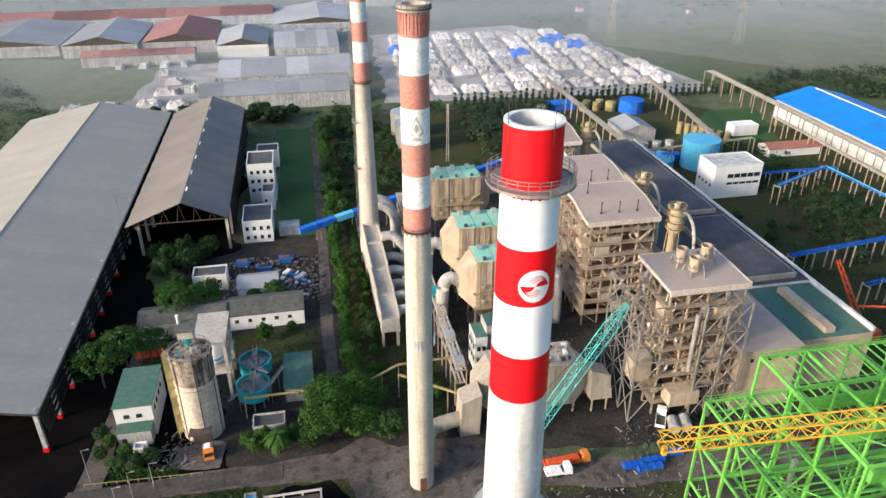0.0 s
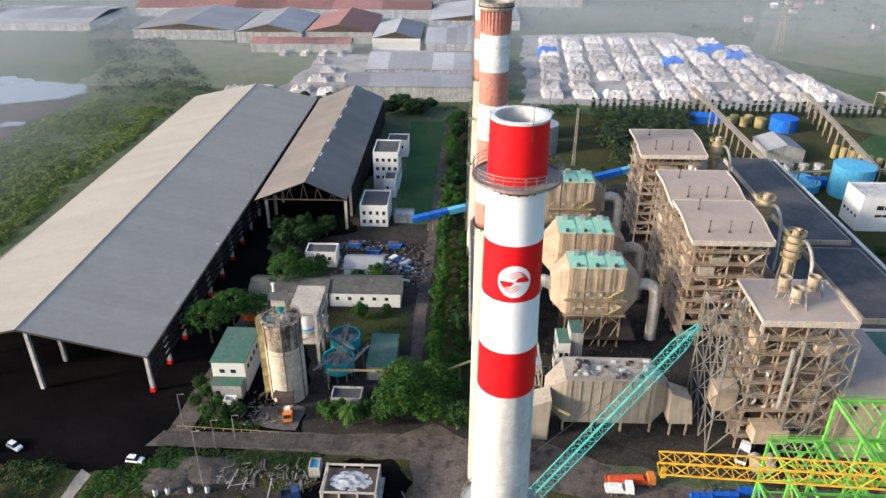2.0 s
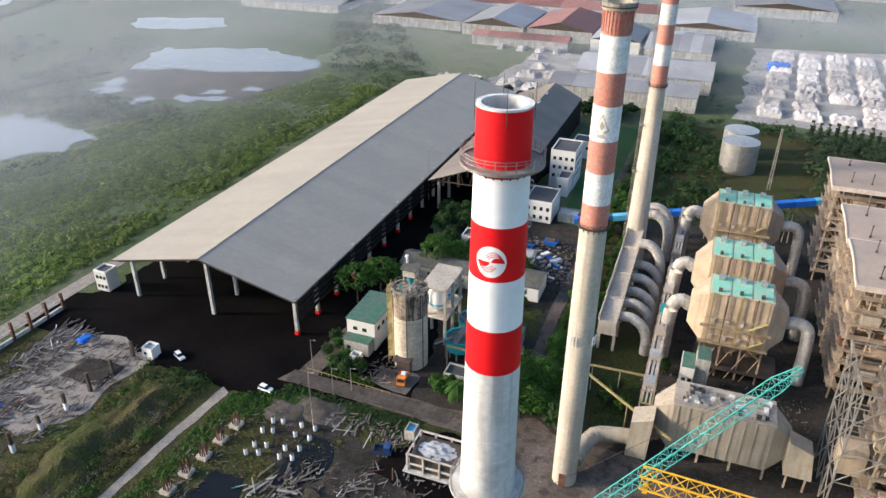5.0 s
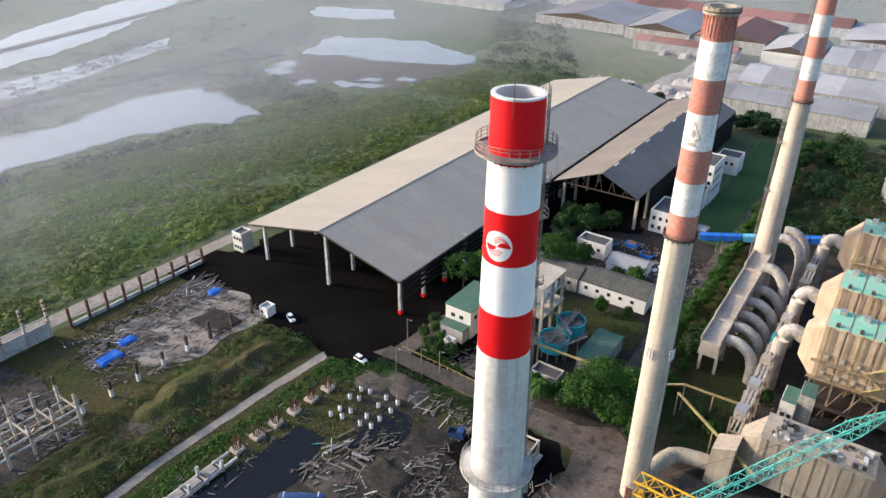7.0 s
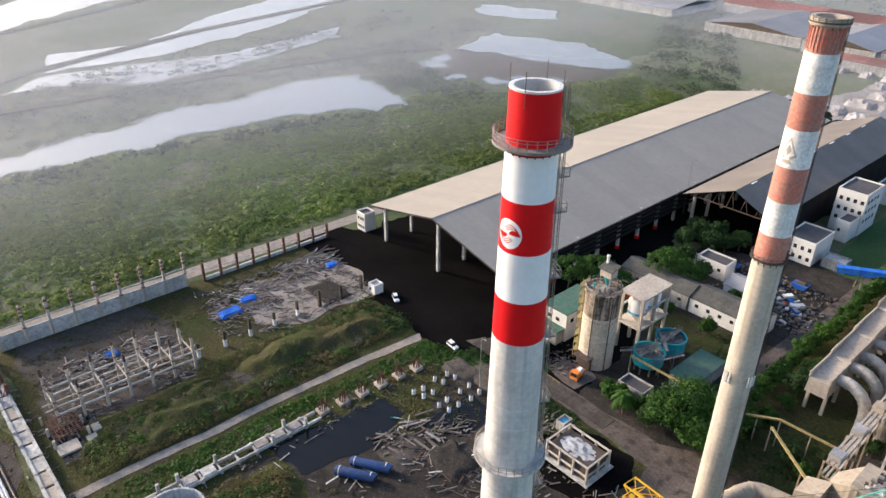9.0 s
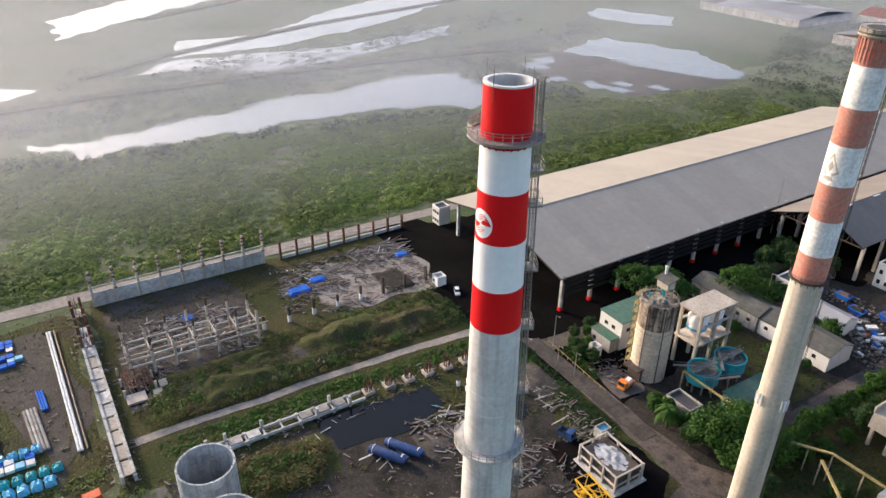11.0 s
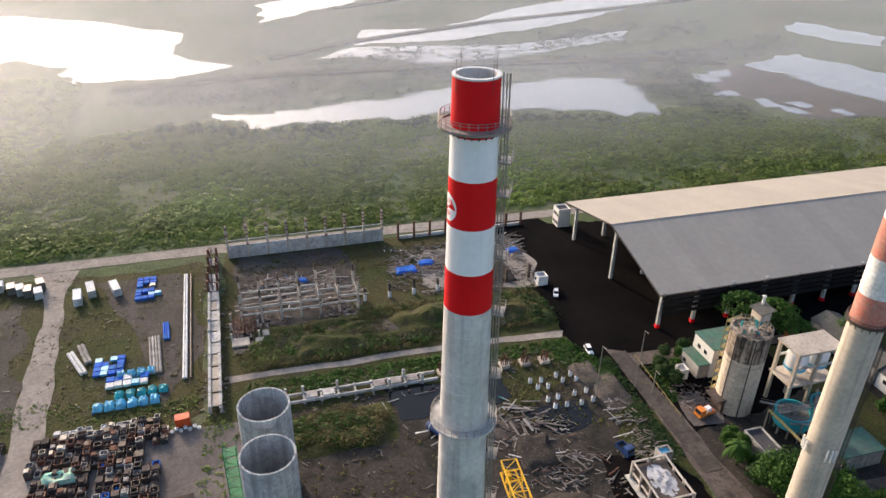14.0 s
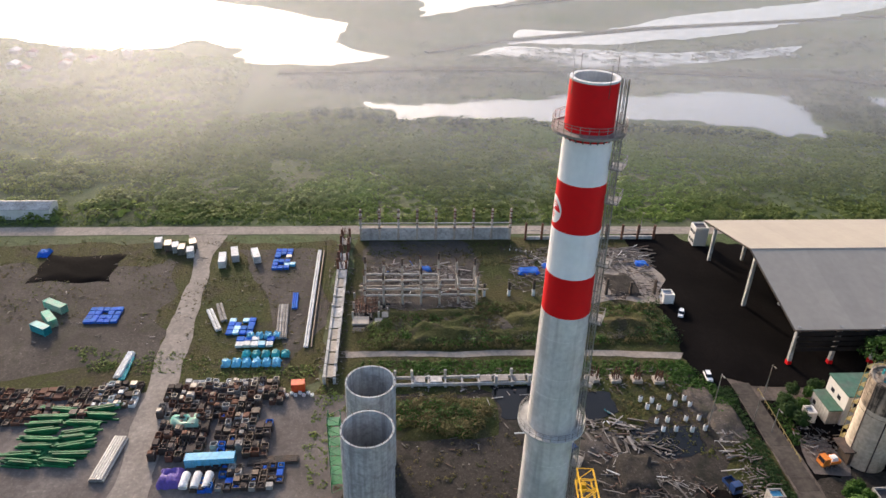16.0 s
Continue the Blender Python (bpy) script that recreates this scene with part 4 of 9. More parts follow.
for i in range(20):
    y = 149 + i * 12.4
    for x in (-130.2, -100.5, -69.8):
        if x == -100.5 and 4 < i < 19 and i % 2:
            continue
        zt = 16.5 if x == -100.5 else 10.6
        col = block("column", x - 0.5, x + 0.5, y - 0.5, y + 0.5, G, zt, CONCRETE_PALE, shed, "pale concrete column")
    if i < 8:
        block("column_foot", -70.45, -69.15, y - 0.65, y + 0.65, G, G + 1.3, RED, shed, "red-painted column foot")
    for x0, z0, x1, z1 in ((XL + 0.6, ZE - 1.0, XM, ZR - 1.0), (XM, ZR - 1.0, XR - 0.6, ZE - 1.2)):
        bar("rafter", (x0, y, z0), (x1, y, z1), 0.4, STEEL_DARK, shed, 0.7)
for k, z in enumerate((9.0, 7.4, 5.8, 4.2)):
    bar("louvre_board", (XR + 0.2 + k * 0.25, YF + 1, z), (XR + 0.2 + k * 0.25, YB - 1, z), 0.15, NEAR_BLACK, shed, 1.35, "dark side louvre")
part("back_wall", Build().box(XL + 0.5, XR - 0.5, YB - 0.6, YB - 0.3, G, ZE - 1), NEAR_BLACK, shed)

pile = Build()
for cx, cy, r, h in ((-112, 240, 24, 8), (-86, 205, 14, 6), (-118, 310, 26, 9), (-88, 330, 18, 7), (-90, 270, 16, 6)):
    rings = []
    for k in range(9):
        rr = r * (1 - k / 8)
        rings.append([(cx + rr * math.cos(a) * (1 + 0.12 * math.sin(3 * a + cx)), cy + 1.5 * rr * math.sin(a), G + 0.05 + h * (k / 8) ** 0.9 + 0.3 * math.sin(7 * a + k)) for a in (2 * math.pi * j / 30 for j in range(30))])
    base = len(pile.v)
    pile.v.extend(p for ring in rings for p in ring)
    pile.f.extend((base + i * 30 + j, base + i * 30 + (j + 1) % 30, base + (i + 1) * 30 + (j + 1) % 30, base + (i + 1) * 30 + j) for i in range(8) for j in range(30))
solid("coal_pile", pile, COAL_DARK, "low black coal heaps under the shed roof", "coal", kind="stuff")

shed2 = thing("storage_shed", "second coal shed with a brown corrugated pitched roof", "shed", -46, 250, G)
roof_panels(shed2, -66.8, 10.5, -46.5, 18.6, 247, 384, SHEET_B, "")
roof_panels(shed2, -46.5, 18.6, -31.0, 11.3, 247, 384, SHEET_B, "")
part("roof_underside", Build().add([(-64, 247, 11), (-46.5, 247, 18.3), (-31, 247, 11), (-64, 384, 11), (-46.5, 384, 18.3), (-31, 384, 11)], [(0, 3, 4, 1), (1, 4, 5, 2)]), NEAR_BLACK, shed2)
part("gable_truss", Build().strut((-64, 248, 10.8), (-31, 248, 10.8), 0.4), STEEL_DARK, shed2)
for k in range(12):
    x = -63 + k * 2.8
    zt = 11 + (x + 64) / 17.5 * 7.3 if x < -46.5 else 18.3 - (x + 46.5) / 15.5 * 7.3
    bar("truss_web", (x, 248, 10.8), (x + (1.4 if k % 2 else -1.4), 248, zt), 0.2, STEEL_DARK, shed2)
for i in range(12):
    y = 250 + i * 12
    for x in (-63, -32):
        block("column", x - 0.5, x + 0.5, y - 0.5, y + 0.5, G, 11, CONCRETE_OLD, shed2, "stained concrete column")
part("side_wall", Build().box(-31.4, -31.1, 262, 384, G, 10.9), NEAR_BLACK, shed2, "dark sheet side wall")
part("back_wall", Build().box(-63.5, -31.5, 383, 383.3, G, 11), NEAR_BLACK, shed2)
for k in range(7):
    bar("skylight", (-46.2 + 0.4, 258 + k * 17, 18.5), (-46.2 + 0.4, 262 + k * 17, 18.5), 0.5, WHITE, shed2, 0.12, "pale ridge skylight")

# ---- boiler houses ----


def boiler_house(x0, x1, y0, y1, ztop, label, seed, body=True):
    """An open steel-framed boiler: columns, floors, braces, the cased furnace, ducts and a roof slab."""
    rnd = random.Random(seed)
    h = thing("boiler_house", label, "boiler", (x0 + x1) / 2, (y0 + y1) / 2, G, "boiler houses")
    zr = ztop - 1.6
    xs = [x0 + (x1 - x0) * i / 4 for i in range(5)]
    ys = [y0 + (y1 - y0) * i / 3 for i in range(4)]
    zs = [G + (zr - G) * i / 9 for i in range(10)]
    for i, x in enumerate(xs):
        for j, y in enumerate(ys):
            if 0 < i < 4 and 0 < j < 3:
                continue
            bar("column", (x, y, G), (x, y, zr), 0.42, STEEL_TAN, h)
    for z in zs[1:]:
        for j in (0, 3):
            bar("floor_beam", (x0, ys[j], z), (x1, ys[j], z), 0.22, STEEL_TAN, h, 0.4)
        for i in (0, 4):
            bar("floor_beam", (xs[i], y0, z), (xs[i], y1, z), 0.22, STEEL_TAN, h, 0.4)
    for k, z in enumerate(zs[1:-1]):
        block("walkway", x0 - 1.2, x1 + 0.4, y0 - 1.2, y0 + 1.4, z + 0.25, z + 0.33, STEEL_TAN, h, "rusty grating walkway")
        block("walkway", x0 - 1.2, x0 + 1.6, y0 + 1.4, y1, z + 0.25, z + 0.33, STEEL_TAN, h, "rusty grating walkway")
        for hgt in (0.6, 1.1):
            bar("handrail", (x0 - 1.2, y0 - 1.2, z + 0.3 + hgt), (x1 + 0.4, y0 - 1.2, z + 0.3 + hgt), 0.09, STEEL_TAN, h)
            bar("handrail", (x0 - 1.2, y0 - 1.2, z + 0.3 + hgt), (x0 - 1.2, y1, z + 0.3 + hgt), 0.09, STEEL_TAN, h)
    for k in range(9):
        for i in range(4):
            if rnd.random() < 0.5:
                a, c = (xs[i], xs[i + 1]) if (i + k) % 2 else (xs[i + 1], xs[i])
                bar("brace", (a, y0, zs[k]), (c, y0, zs[k + 1]), 0.17, STEEL_TAN, h)
        for j in range(3):
            if rnd.random() < 0.5:
                a, c = (ys[j], ys[j + 1]) if (j + k) % 2 else (ys[j + 1], ys[j])
                bar("brace", (x0, a, zs[k]), (x0, c, zs[k + 1]), 0.17, STEEL_TAN, h)
    if body:
        part("furnace_casing", Build().box(x0 + 3.2, x1 - 3, y0 + 3.2, y1 - 2, 6, zr - 4), CASING, h, "rust-brown furnace casing")
        for k in range(9):
            z = 8 + k * 2.6
            if z < zr - 5:
                part("buckstay", Build().box(x0 + 2.9, x1 - 2.7, y0 + 2.9, y1 - 1.7, z, z + 0.35), CLAD_TAN, h)
        part("furnace_hopper", Build().hexa([(x0 + 8, y0 + 6, G + 2), (x1 - 8, y0 + 6, G + 2), (x1 - 8, y1 - 6, G + 2), (x0 + 8, y1 - 6, G + 2)], [(x0 + 3.2, y0 + 3.2, 6), (x1 - 3, y0 + 3.2, 6), (x1 - 3, y1 - 2, 6), (x0 + 3.2, y1 - 2, 6)]), CASING, h)
    for k in range(10):
        x, z = rnd.uniform(x0 + 2, x1 - 2), rnd.uniform(2, zr - 9)
        m = rnd.choice((ALU, CLAD_TAN, DUCT, RUST))
        r = rnd.uniform(0.25, 0.6)
        bend(h, "pipe", [(x, y0 + 1.8, z), (x, y0 + 0.6, z + 1.5), (x + rnd.uniform(-4, 4), y0 + 0.6, z + 4), (x + rnd.uniform(-4, 4), y0 + 2.2, z + 7)], r, m, 8, False)
        y = rnd.uniform(y0 + 2, y1 - 2)
        bend(h, "pipe", [(x0 + 2, y, z), (x0 + 0.5, y, z + 1.5), (x0 + 0.5, y + rnd.uniform(-4, 4), z + 4), (x0 + 2.2, y + rnd.uniform(-4, 4), z + 7)], r, m, 8, False)
    for k in range(5):
        x = rnd.uniform(x0 + 1, x1 - 6)
        z = zs[rnd.randrange(1, 8)] + 0.4
        block("duct_box", x, x + rnd.uniform(3, 5), y0 - 0.4, y0 + 2.4, z, z + rnd.uniform(1.6, 3.2), rnd.choice((CLAD_TAN, CLAD_GREY, STEEL_TAN)), h)
        y = rnd.uniform(y0 + 1, y1 - 6)
        block("duct_box", x0 - 0.4, x0 + 2.4, y, y + rnd.uniform(3, 5), z, z + rnd.uniform(1.6, 3.2), rnd.choice((CLAD_TAN, CLAD_GREY, STEEL_TAN)), h)
    for k in range(16):
        x, z, dx = rnd.uniform(x0 + 1, x1 - 2), rnd.uniform(0, zr - 8), rnd.uniform(-3, 3)
        m, r = rnd.choice((LAGGING, LAGGING, DUCT, ALU)), rnd.uniform(0.12, 0.3)
        bend(h, "small_pipe", [(x, y0 + 2.6, z), (x, y0 + 0.9, z + 0.4), (x, y0 + 0.8, z + 3.2), (x + dx, y0 + 0.8, z + 4.6), (x + dx, y0 + 0.9, z + 7)], r, m, 6, False)
        y, dy = rnd.uniform(y0 + 1, y1 - 2), rnd.uniform(-3, 3)
        bend(h, "small_pipe", [(x0 + 2.6, y, z), (x0 + 0.9, y, z + 0.4), (x0 + 0.8, y, z + 3.2), (x0 + 0.8, y + dy, z + 4.6), (x0 + 0.9, y + dy, z + 7)], r, m, 6, False)
    # stair tower on the front
    for k in range(9):
        xa, xb = (x1 - 5, x1 - 1) if k % 2 else (x1 - 1, x1 - 5)
        bar("stair_flight", (xa, y0 - 0.7, zs[k] + 0.3), (xb, y0 - 0.7, zs[k + 1] + 0.3), 0.9, STEEL_TAN, h, 0.25)
    return h


def roof_slab(h, x0, x1, y0, y1, z, sag, masts=4, seed=1):
    """A gently curved roof deck with a pale edge."""
    rnd = random.Random(seed)
    b, n = Build(), 10
    prof = [(y0 + (y1 - y0) * i / n, z + sag * (math.sin(math.pi * (min(1, i / n * 1.6) - 0.5)) * 0.5 + 0.5)) for i in range(n + 1)]
    b.v = [(x, y, zz - dz) for y, zz in prof for x, dz in ((x0, 0), (x1, 0), (x1, 0.35), (x0, 0.35))]
    b.f = [(4 * i + k, 4 * i + (k + 1) % 4, 4 * i + 4 + (k + 1) % 4, 4 * i + 4 + k) for i in range(n) for k in range(4)] + [(3, 2, 1, 0), (4 * n, 4 * n + 1, 4 * n + 2, 4 * n + 3)]
    part("roof_deck", b, ROOF_TAN, h, "pinkish grey roof deck")
    edge = Build()
    for xx in (x0, x1):
        for (ya, za), (yb, zb) in zip(prof, prof[1:]):
            edge.strut((xx, ya, za - 0.3), (xx, yb, zb - 0.3), 0.35, 0.9)
    edge.strut((x0, y0, z - 0.6), (x1, y0, z - 0.6), 0.3, 1.5)
    edge.strut((x0, y1, z + sag - 0.4), (x1, y1, z + sag - 0.4), 0.3, 1.0)
    part("roof_edge", edge, FASCIA, h, "pale roof fascia")
    for k in range(masts):
        x, i = x0 + (x1 - x0) * (0.25 + 0.5 * (k % 3) / 2), 2 + 5 * (k // 3)
        y, zz = prof[i]
        part("roof_vent", Build().lathe([(0.35, zz), (0.35, zz + 0.5), (0.14, zz + 0.6), (0.14, zz + 3.2), (0.22, zz + 3.3), (0.22, zz + 3.6)], x, y, 8), RUST_GREY, h, "dark vent pipe")


TANB = "open steel boiler house, tan and rust-stained, under a pinkish roof deck"
hb1 = boiler_house(79, 99, 176, 198, 35, TANB, 3)
roof_slab(hb1, 77.3, 100, 174.5, 197.3, 33.6, 2.2)
hb2 = boiler_house(79, 99, 201, 220, 35, TANB, 4)
roof_slab(hb2, 77.5, 100.5, 198, 221, 34.0, 2.0)
hb3 = boiler_house(79, 99, 243, 262, 35, TANB, 5)
roof_slab(hb3, 77, 100.5, 240.5, 263, 33.8, 2.0)
hb0 = boiler_house(82, 102, 133, 149, 36, "open steel boiler house with pale lattice bracing and roof stacks", 6)
roof_slab(hb0, 81, 102, 131.5, 149.5, 36, 0.3, 0)
# outer lattice on the nearest boiler
for z0, z1 in ((G, 8), (8, 16), (16, 24), (24, 32)):
    for ya, yb in ((131, 137), (137, 143), (143, 150)):
        bar("lattice_brace", (74.5, ya, z0), (74.5, yb, z1), 0.22, STEEL, hb0)
        bar("lattice_brace", (74.5, yb, z0), (74.5, ya, z1), 0.22, STEEL, hb0)
    for y in (131, 137, 143, 150):
        bar("lattice_post", (74.5, y, z0), (74.5, y, z1), 0.32, STEEL, hb0)
        bar("lattice_tie", (74.5, y, z1), (82, y, z1), 0.22, STEEL, hb0)
    for xa, xb in ((74.5, 82),):
        bar("lattice_brace", (xa, 131, z0), (xb, 131, z1), 0.22, STEEL, hb0)
    for xa, xb in ((90, 96), (96, 102)):
        bar("lattice_brace", (xa, 129, z0), (xb, 129, z1), 0.22, STEEL, hb0)
        bar("lattice_brace", (xb, 129, z0), (xa, 129, z1), 0.22, STEEL, hb0)
    for x in (90, 96, 102):
        bar("lattice_post", (x, 129, z0), (x, 129, z1), 0.4, STEEL, hb0)
        bar("lattice_tie", (x, 129, z1), (x, 133, z1), 0.22, STEEL, hb0)
    bar("lattice_tie", (90, 129, z1), (102, 129, z1), 0.22, STEEL, hb0)
    bar("lattice_tie", (74.5, 131, z1), (74.5, 150, z1), 0.22, STEEL, hb0)
part("side_box", Build().box(75, 80, 133, 138, 9, 16), CLAD_TAN, hb0, "tan ash hopper box")
part("front_box", Build().box(84, 92, 128.5, 133, 3, 7), CLAD_TAN, hb0, "tan lagged header box")
part("front_pipe", Build().tube([(89.1, 131, 12), (89.1, 131, 29)], 0.6, 12), ALU, hb0, "upright lagged pipe")
for i, (x, y) in enumerate(((89.0, 143.0), (90.0, 138.0), (95.8, 143.2))):
    st = thing("roof_stack", "short rusty steam stack in a steel cradle", "stack", x, y, 36.1, "roof stacks")
    part("stack_shell", Build().lathe([(1.35, 37.4), (1.35, 40.6), (1.5, 40.6), (1.5, 41.0), (1.15, 41.0), (1.15, 38)], x, y, 18), CLAD_TAN, st)
    for dx in (-2.0, 2.0):
        for dy in (-2.0, 2.0):
            bar("cradle_leg", (x + dx, y + dy, 36.1), (x + dx * 0.7, y + dy * 0.7, 39.6), 0.2, STEEL, st)
        bar("cradle_rail", (x + dx * 0.8, y - 1.4, 38.6), (x + dx * 0.8, y + 1.4, 38.6), 0.18, STEEL, st)
        bar("cradle_brace", (x + dx, y - 2.0, 36.1), (x + dx * 0.7, y + 1.4, 39.6), 0.14, STEEL, st)
    for dy in (-1.3, 1.3):
        bar("cradle_rail", (x - 1.4, y + dy, 38.6), (x + 1.4, y + dy, 38.6), 0.18, STEEL, st)

annex = thing("annex", "beige cladded annex with a flat pinkish roof", "building", 110, 140, G)
part("annex_wall", Build().box(103.5, 120, 130.5, 158, G, 16), CLAD_TAN, annex)
part("annex_roof", Build().box(103, 120.5, 130, 158.5, 16, 16.4), ROOF_TAN, annex)
for x in (106, 111, 116):
    block("window", x, x + 0.9, 130.3, 130.55, 12.5, 13.5, GLASS_DARK, annex)

for i, (x, y) in enumerate(((105.5, 176), (106, 200), (107, 252))):
    v = thing("steam_separator", "yellowish valve tower with pipe loops and small platforms", "vessel", x, y, G, "valve towers")
    part("vessel", Build().lathe([(1.4, G), (1.4, 27), (2.1, 28.5), (2.1, 33), (1.5, 34.5), (0.9, 35), (0.9, 37)], x, y, 16), CLAD_TAN, v)
    for z in (29, 31, 33.4, 35.5):
        part("vessel_ring", Build().lathe([(2.0, z), (2.8, z), (2.8, z + 0.15), (2.0, z + 0.15)], x, y, 16, True), YELLOW_DULL, v)
        pipe_rail(v, x, y, 2.75, z + 0.1, 0.9, 10, YELLOW_DULL)
    bend(v, "pipe", [(x + 1, y, 33), (x + 3, y - 1, 33.5), (x + 4.5, y - 3, 30), (x + 4.5, y - 5, 24), (x + 4.5, y - 6, 12)], 0.5, DUCT, 10, False)
    for k in range(6):
        a = 2 * math.pi * k / 6
        bar("leg", (x + 2.6 * math.cos(a), y + 2.6 * math.sin(a), 16), (x + 1.9 * math.cos(a), y + 1.9 * math.sin(a), 28.5), 0.2, YELLOW_DULL, v)

# ---- dust precipitators ----


def precipitator(x0, x1, y0, y1, z0, z1, label, clad, top, seed, elbows=True):
    p = thing("precipitator", label, "precipitator", (x0 + x1) / 2, (y0 + y1) / 2, G, "dust precipitators")
    zl = z0 + 5
    zh = max(zl - 5, G + 0.3)
    part("casing", Build().box(x0, x1, y0, y1, zl, z1), clad, p)
    ym = (y0 + y1) / 2
    part("inlet_cone", Build().hexa([(x0 - 4.5, ym - 2.2, zl + 4), (x0, y0, zl), (x0, y1, zl), (x0 - 4.5, ym + 2.2, zl + 4)], [(x0 - 4.5, ym - 2.2, z1 - 4), (x0, y0, z1 - 0.2), (x0, y1, z1 - 0.2), (x0 - 4.5, ym + 2.2, z1 - 4)]), clad, p)
    part("outlet_cone", Build().hexa([(x1, y0, zl), (x1 + 4.5, ym - 2.2, zl + 4), (x1 + 4.5, ym + 2.2, zl + 4), (x1, y1, zl)], [(x1, y0, z1 - 0.2), (x1 + 4.5, ym - 2.2, z1 - 4), (x1 + 4.5, ym + 2.2, z1 - 4), (x1, y1, z1 - 0.2)]), clad, p)
    n = 3
    for i in range(n):
        a, c = x0 + (x1 - x0) * i / n, x0 + (x1 - x0) * (i + 1) / n
        m = (a + c) / 2
        part("hopper", Build().hexa([(m - 0.5, ym - 0.5, zh), (m + 0.5, ym - 0.5, zh), (m + 0.5, ym + 0.5, zh), (m - 0.5, ym + 0.5, zh)], [(a + 0.1, y0 + 0.1, zl), (c - 0.1, y0 + 0.1, zl), (c - 0.1, y1 - 0.1, zl), (a + 0.1, y1 - 0.1, zl)]), clad, p)
    for i in range(n + 1):
        x = x0 + (x1 - x0) * i / n
        for y in (y0 + 0.3, y1 - 0.3):
            bar("leg", (x, y, G), (x, y, zl), 0.5, STEEL_TAN, p)
    for i in range(9):
        x = x0 + (x1 - x0) * (i + 0.5) / 9
        block("stiffener", x - 0.1, x + 0.1, y0 - 0.16, y0, zl + 0.2, z1 - 0.2, clad, p)
    block("roof_kerb", x0 - 0.3, x1 + 0.3, y0 - 0.3, y1 + 0.3, z1, z1 + 0.25, clad, p)
    if top is not None:
        for i in range(3):
            a = x0 + (x1 - x0) * i / 3
            block("roof_panel", a + 0.2, a + (x1 - x0) / 3 - 0.2, y0 + 0.2, y1 - 0.2, z1 + 0.25, z1 + 0.45, top, p, "mint-green roof panel")
            block("transformer", a + 1.8, a + 3.4, y1 - 3, y1 - 1.2, z1 + 0.45, z1 + 1.6, ALU, p, "small grey transformer")
            block("transformer", a + 2.0, a + 2.9, y0 + 0.4, y0 + 1.4, z1 + 0.45, z1 + 1.3, STEEL_DARK, p, "small dark transformer box")
    for k, z in enumerate((zl + 1.0, zl + 6.0) if elbows else ()):
        block("walkway", x0 - 1, x1 + 1, y0 - 1.4, y0 - 0.15, z, z + 0.12, STEEL_TAN, p, "grating walkway")
        for hgt in (0.55, 1.1):
            bar("handrail", (x0 - 1, y0 - 1.4, z + hgt), (x1 + 1, y0 - 1.4, z + hgt), 0.08, YELLOW_DULL, p)
        for i in range(9):
            x = x0 - 1 + (x1 - x0 + 2) * i / 8
            bar("rail_post", (x, y0 - 1.4, z - 0.6), (x, y0 - 1.4, z + 1.1), 0.08, YELLOW_DULL, p)
    if not elbows:
        for i in range(14):
            bar("roof_rail_post", (x0 + (x1 - x0) * i / 13, y0, z1 + 0.2), (x0 + (x1 - x0) * i / 13, y0, z1 + 1.3), 0.07, STEEL, p)
        for z in (z1 + 0.75, z1 + 1.3):
            bar("roof_rail", (x0, y0, z), (x1, y0, z), 0.07, STEEL, p)
        return p
    for k in range(4):
        x = x0 + 1.2 + (x1 - x0 - 5) * k / 3
        bar("riser_pipe", (x, y0 - 0.5, zl - 2), (x, y0 - 0.5, z1 + 0.6), 0.24, STEEL_DARK if k % 2 else YELLOW_DULL, p)
        for z in (zl + 2.6, zl + 7.6):
            block("gear_box", x + 0.5, x + 1.3, y0 - 0.9, y0 - 0.1, z, z + 0.8, DUCT, p, "pale actuator box")
    for z in (zl + 3.6, zl + 9.0):
        bar("header_pipe", (x0, y0 - 0.55, z), (x1, y0 - 0.55, z), 0.2, STEEL_TAN, p)
    for k in range(4):
        xa, xb = (x1 - 4.4, x1 - 0.4) if k % 2 else (x1 - 0.4, x1 - 4.4)
        bar("stair_flight", (xa, y0 - 0.9, zl - 1.6 + k * 2.9), (xb, y0 - 0.9, zl + 1.3 + k * 2.9), 0.7, YELLOW_DULL, p, 0.2)
    for k in range(5):
        x = x0 + (x1 - x0) * k / 4
        bar("cross_brace", (x, y0 - 0.2, G), (min(x1, x + 4), y0 - 0.2, zl - 1), 0.2, STEEL_TAN, p)
    block("lower_deck", x0 - 1, x1 + 5, y0 - 1.6, y1, 1.0, 1.15, STEEL_DARK, p, "dark lower deck")
    bend(p, "inlet_elbow", [(x0 - 4, ym, (zl + z1) / 2), (x0 - 7, ym, (zl + z1) / 2 + 1), (x0 - 9, ym - 0.4, (zl + z1) / 2 - 2), (x0 - 9.4, ym - 0.4, G + 3), (x0 - 9.4, ym - 0.4, G)], 1.9, DUCT)
    bend(p, "outlet_elbow", [(x1 + 4, ym, (zl + z1) / 2), (x1 + 8, ym, (zl + z1) / 2 + 0.5), (x1 + 10.5, ym, (zl + z1) / 2 - 2.5), (x1 + 11, ym, G + 2), (x1 + 11, ym, G)], 1.7, DUCT)
    return p


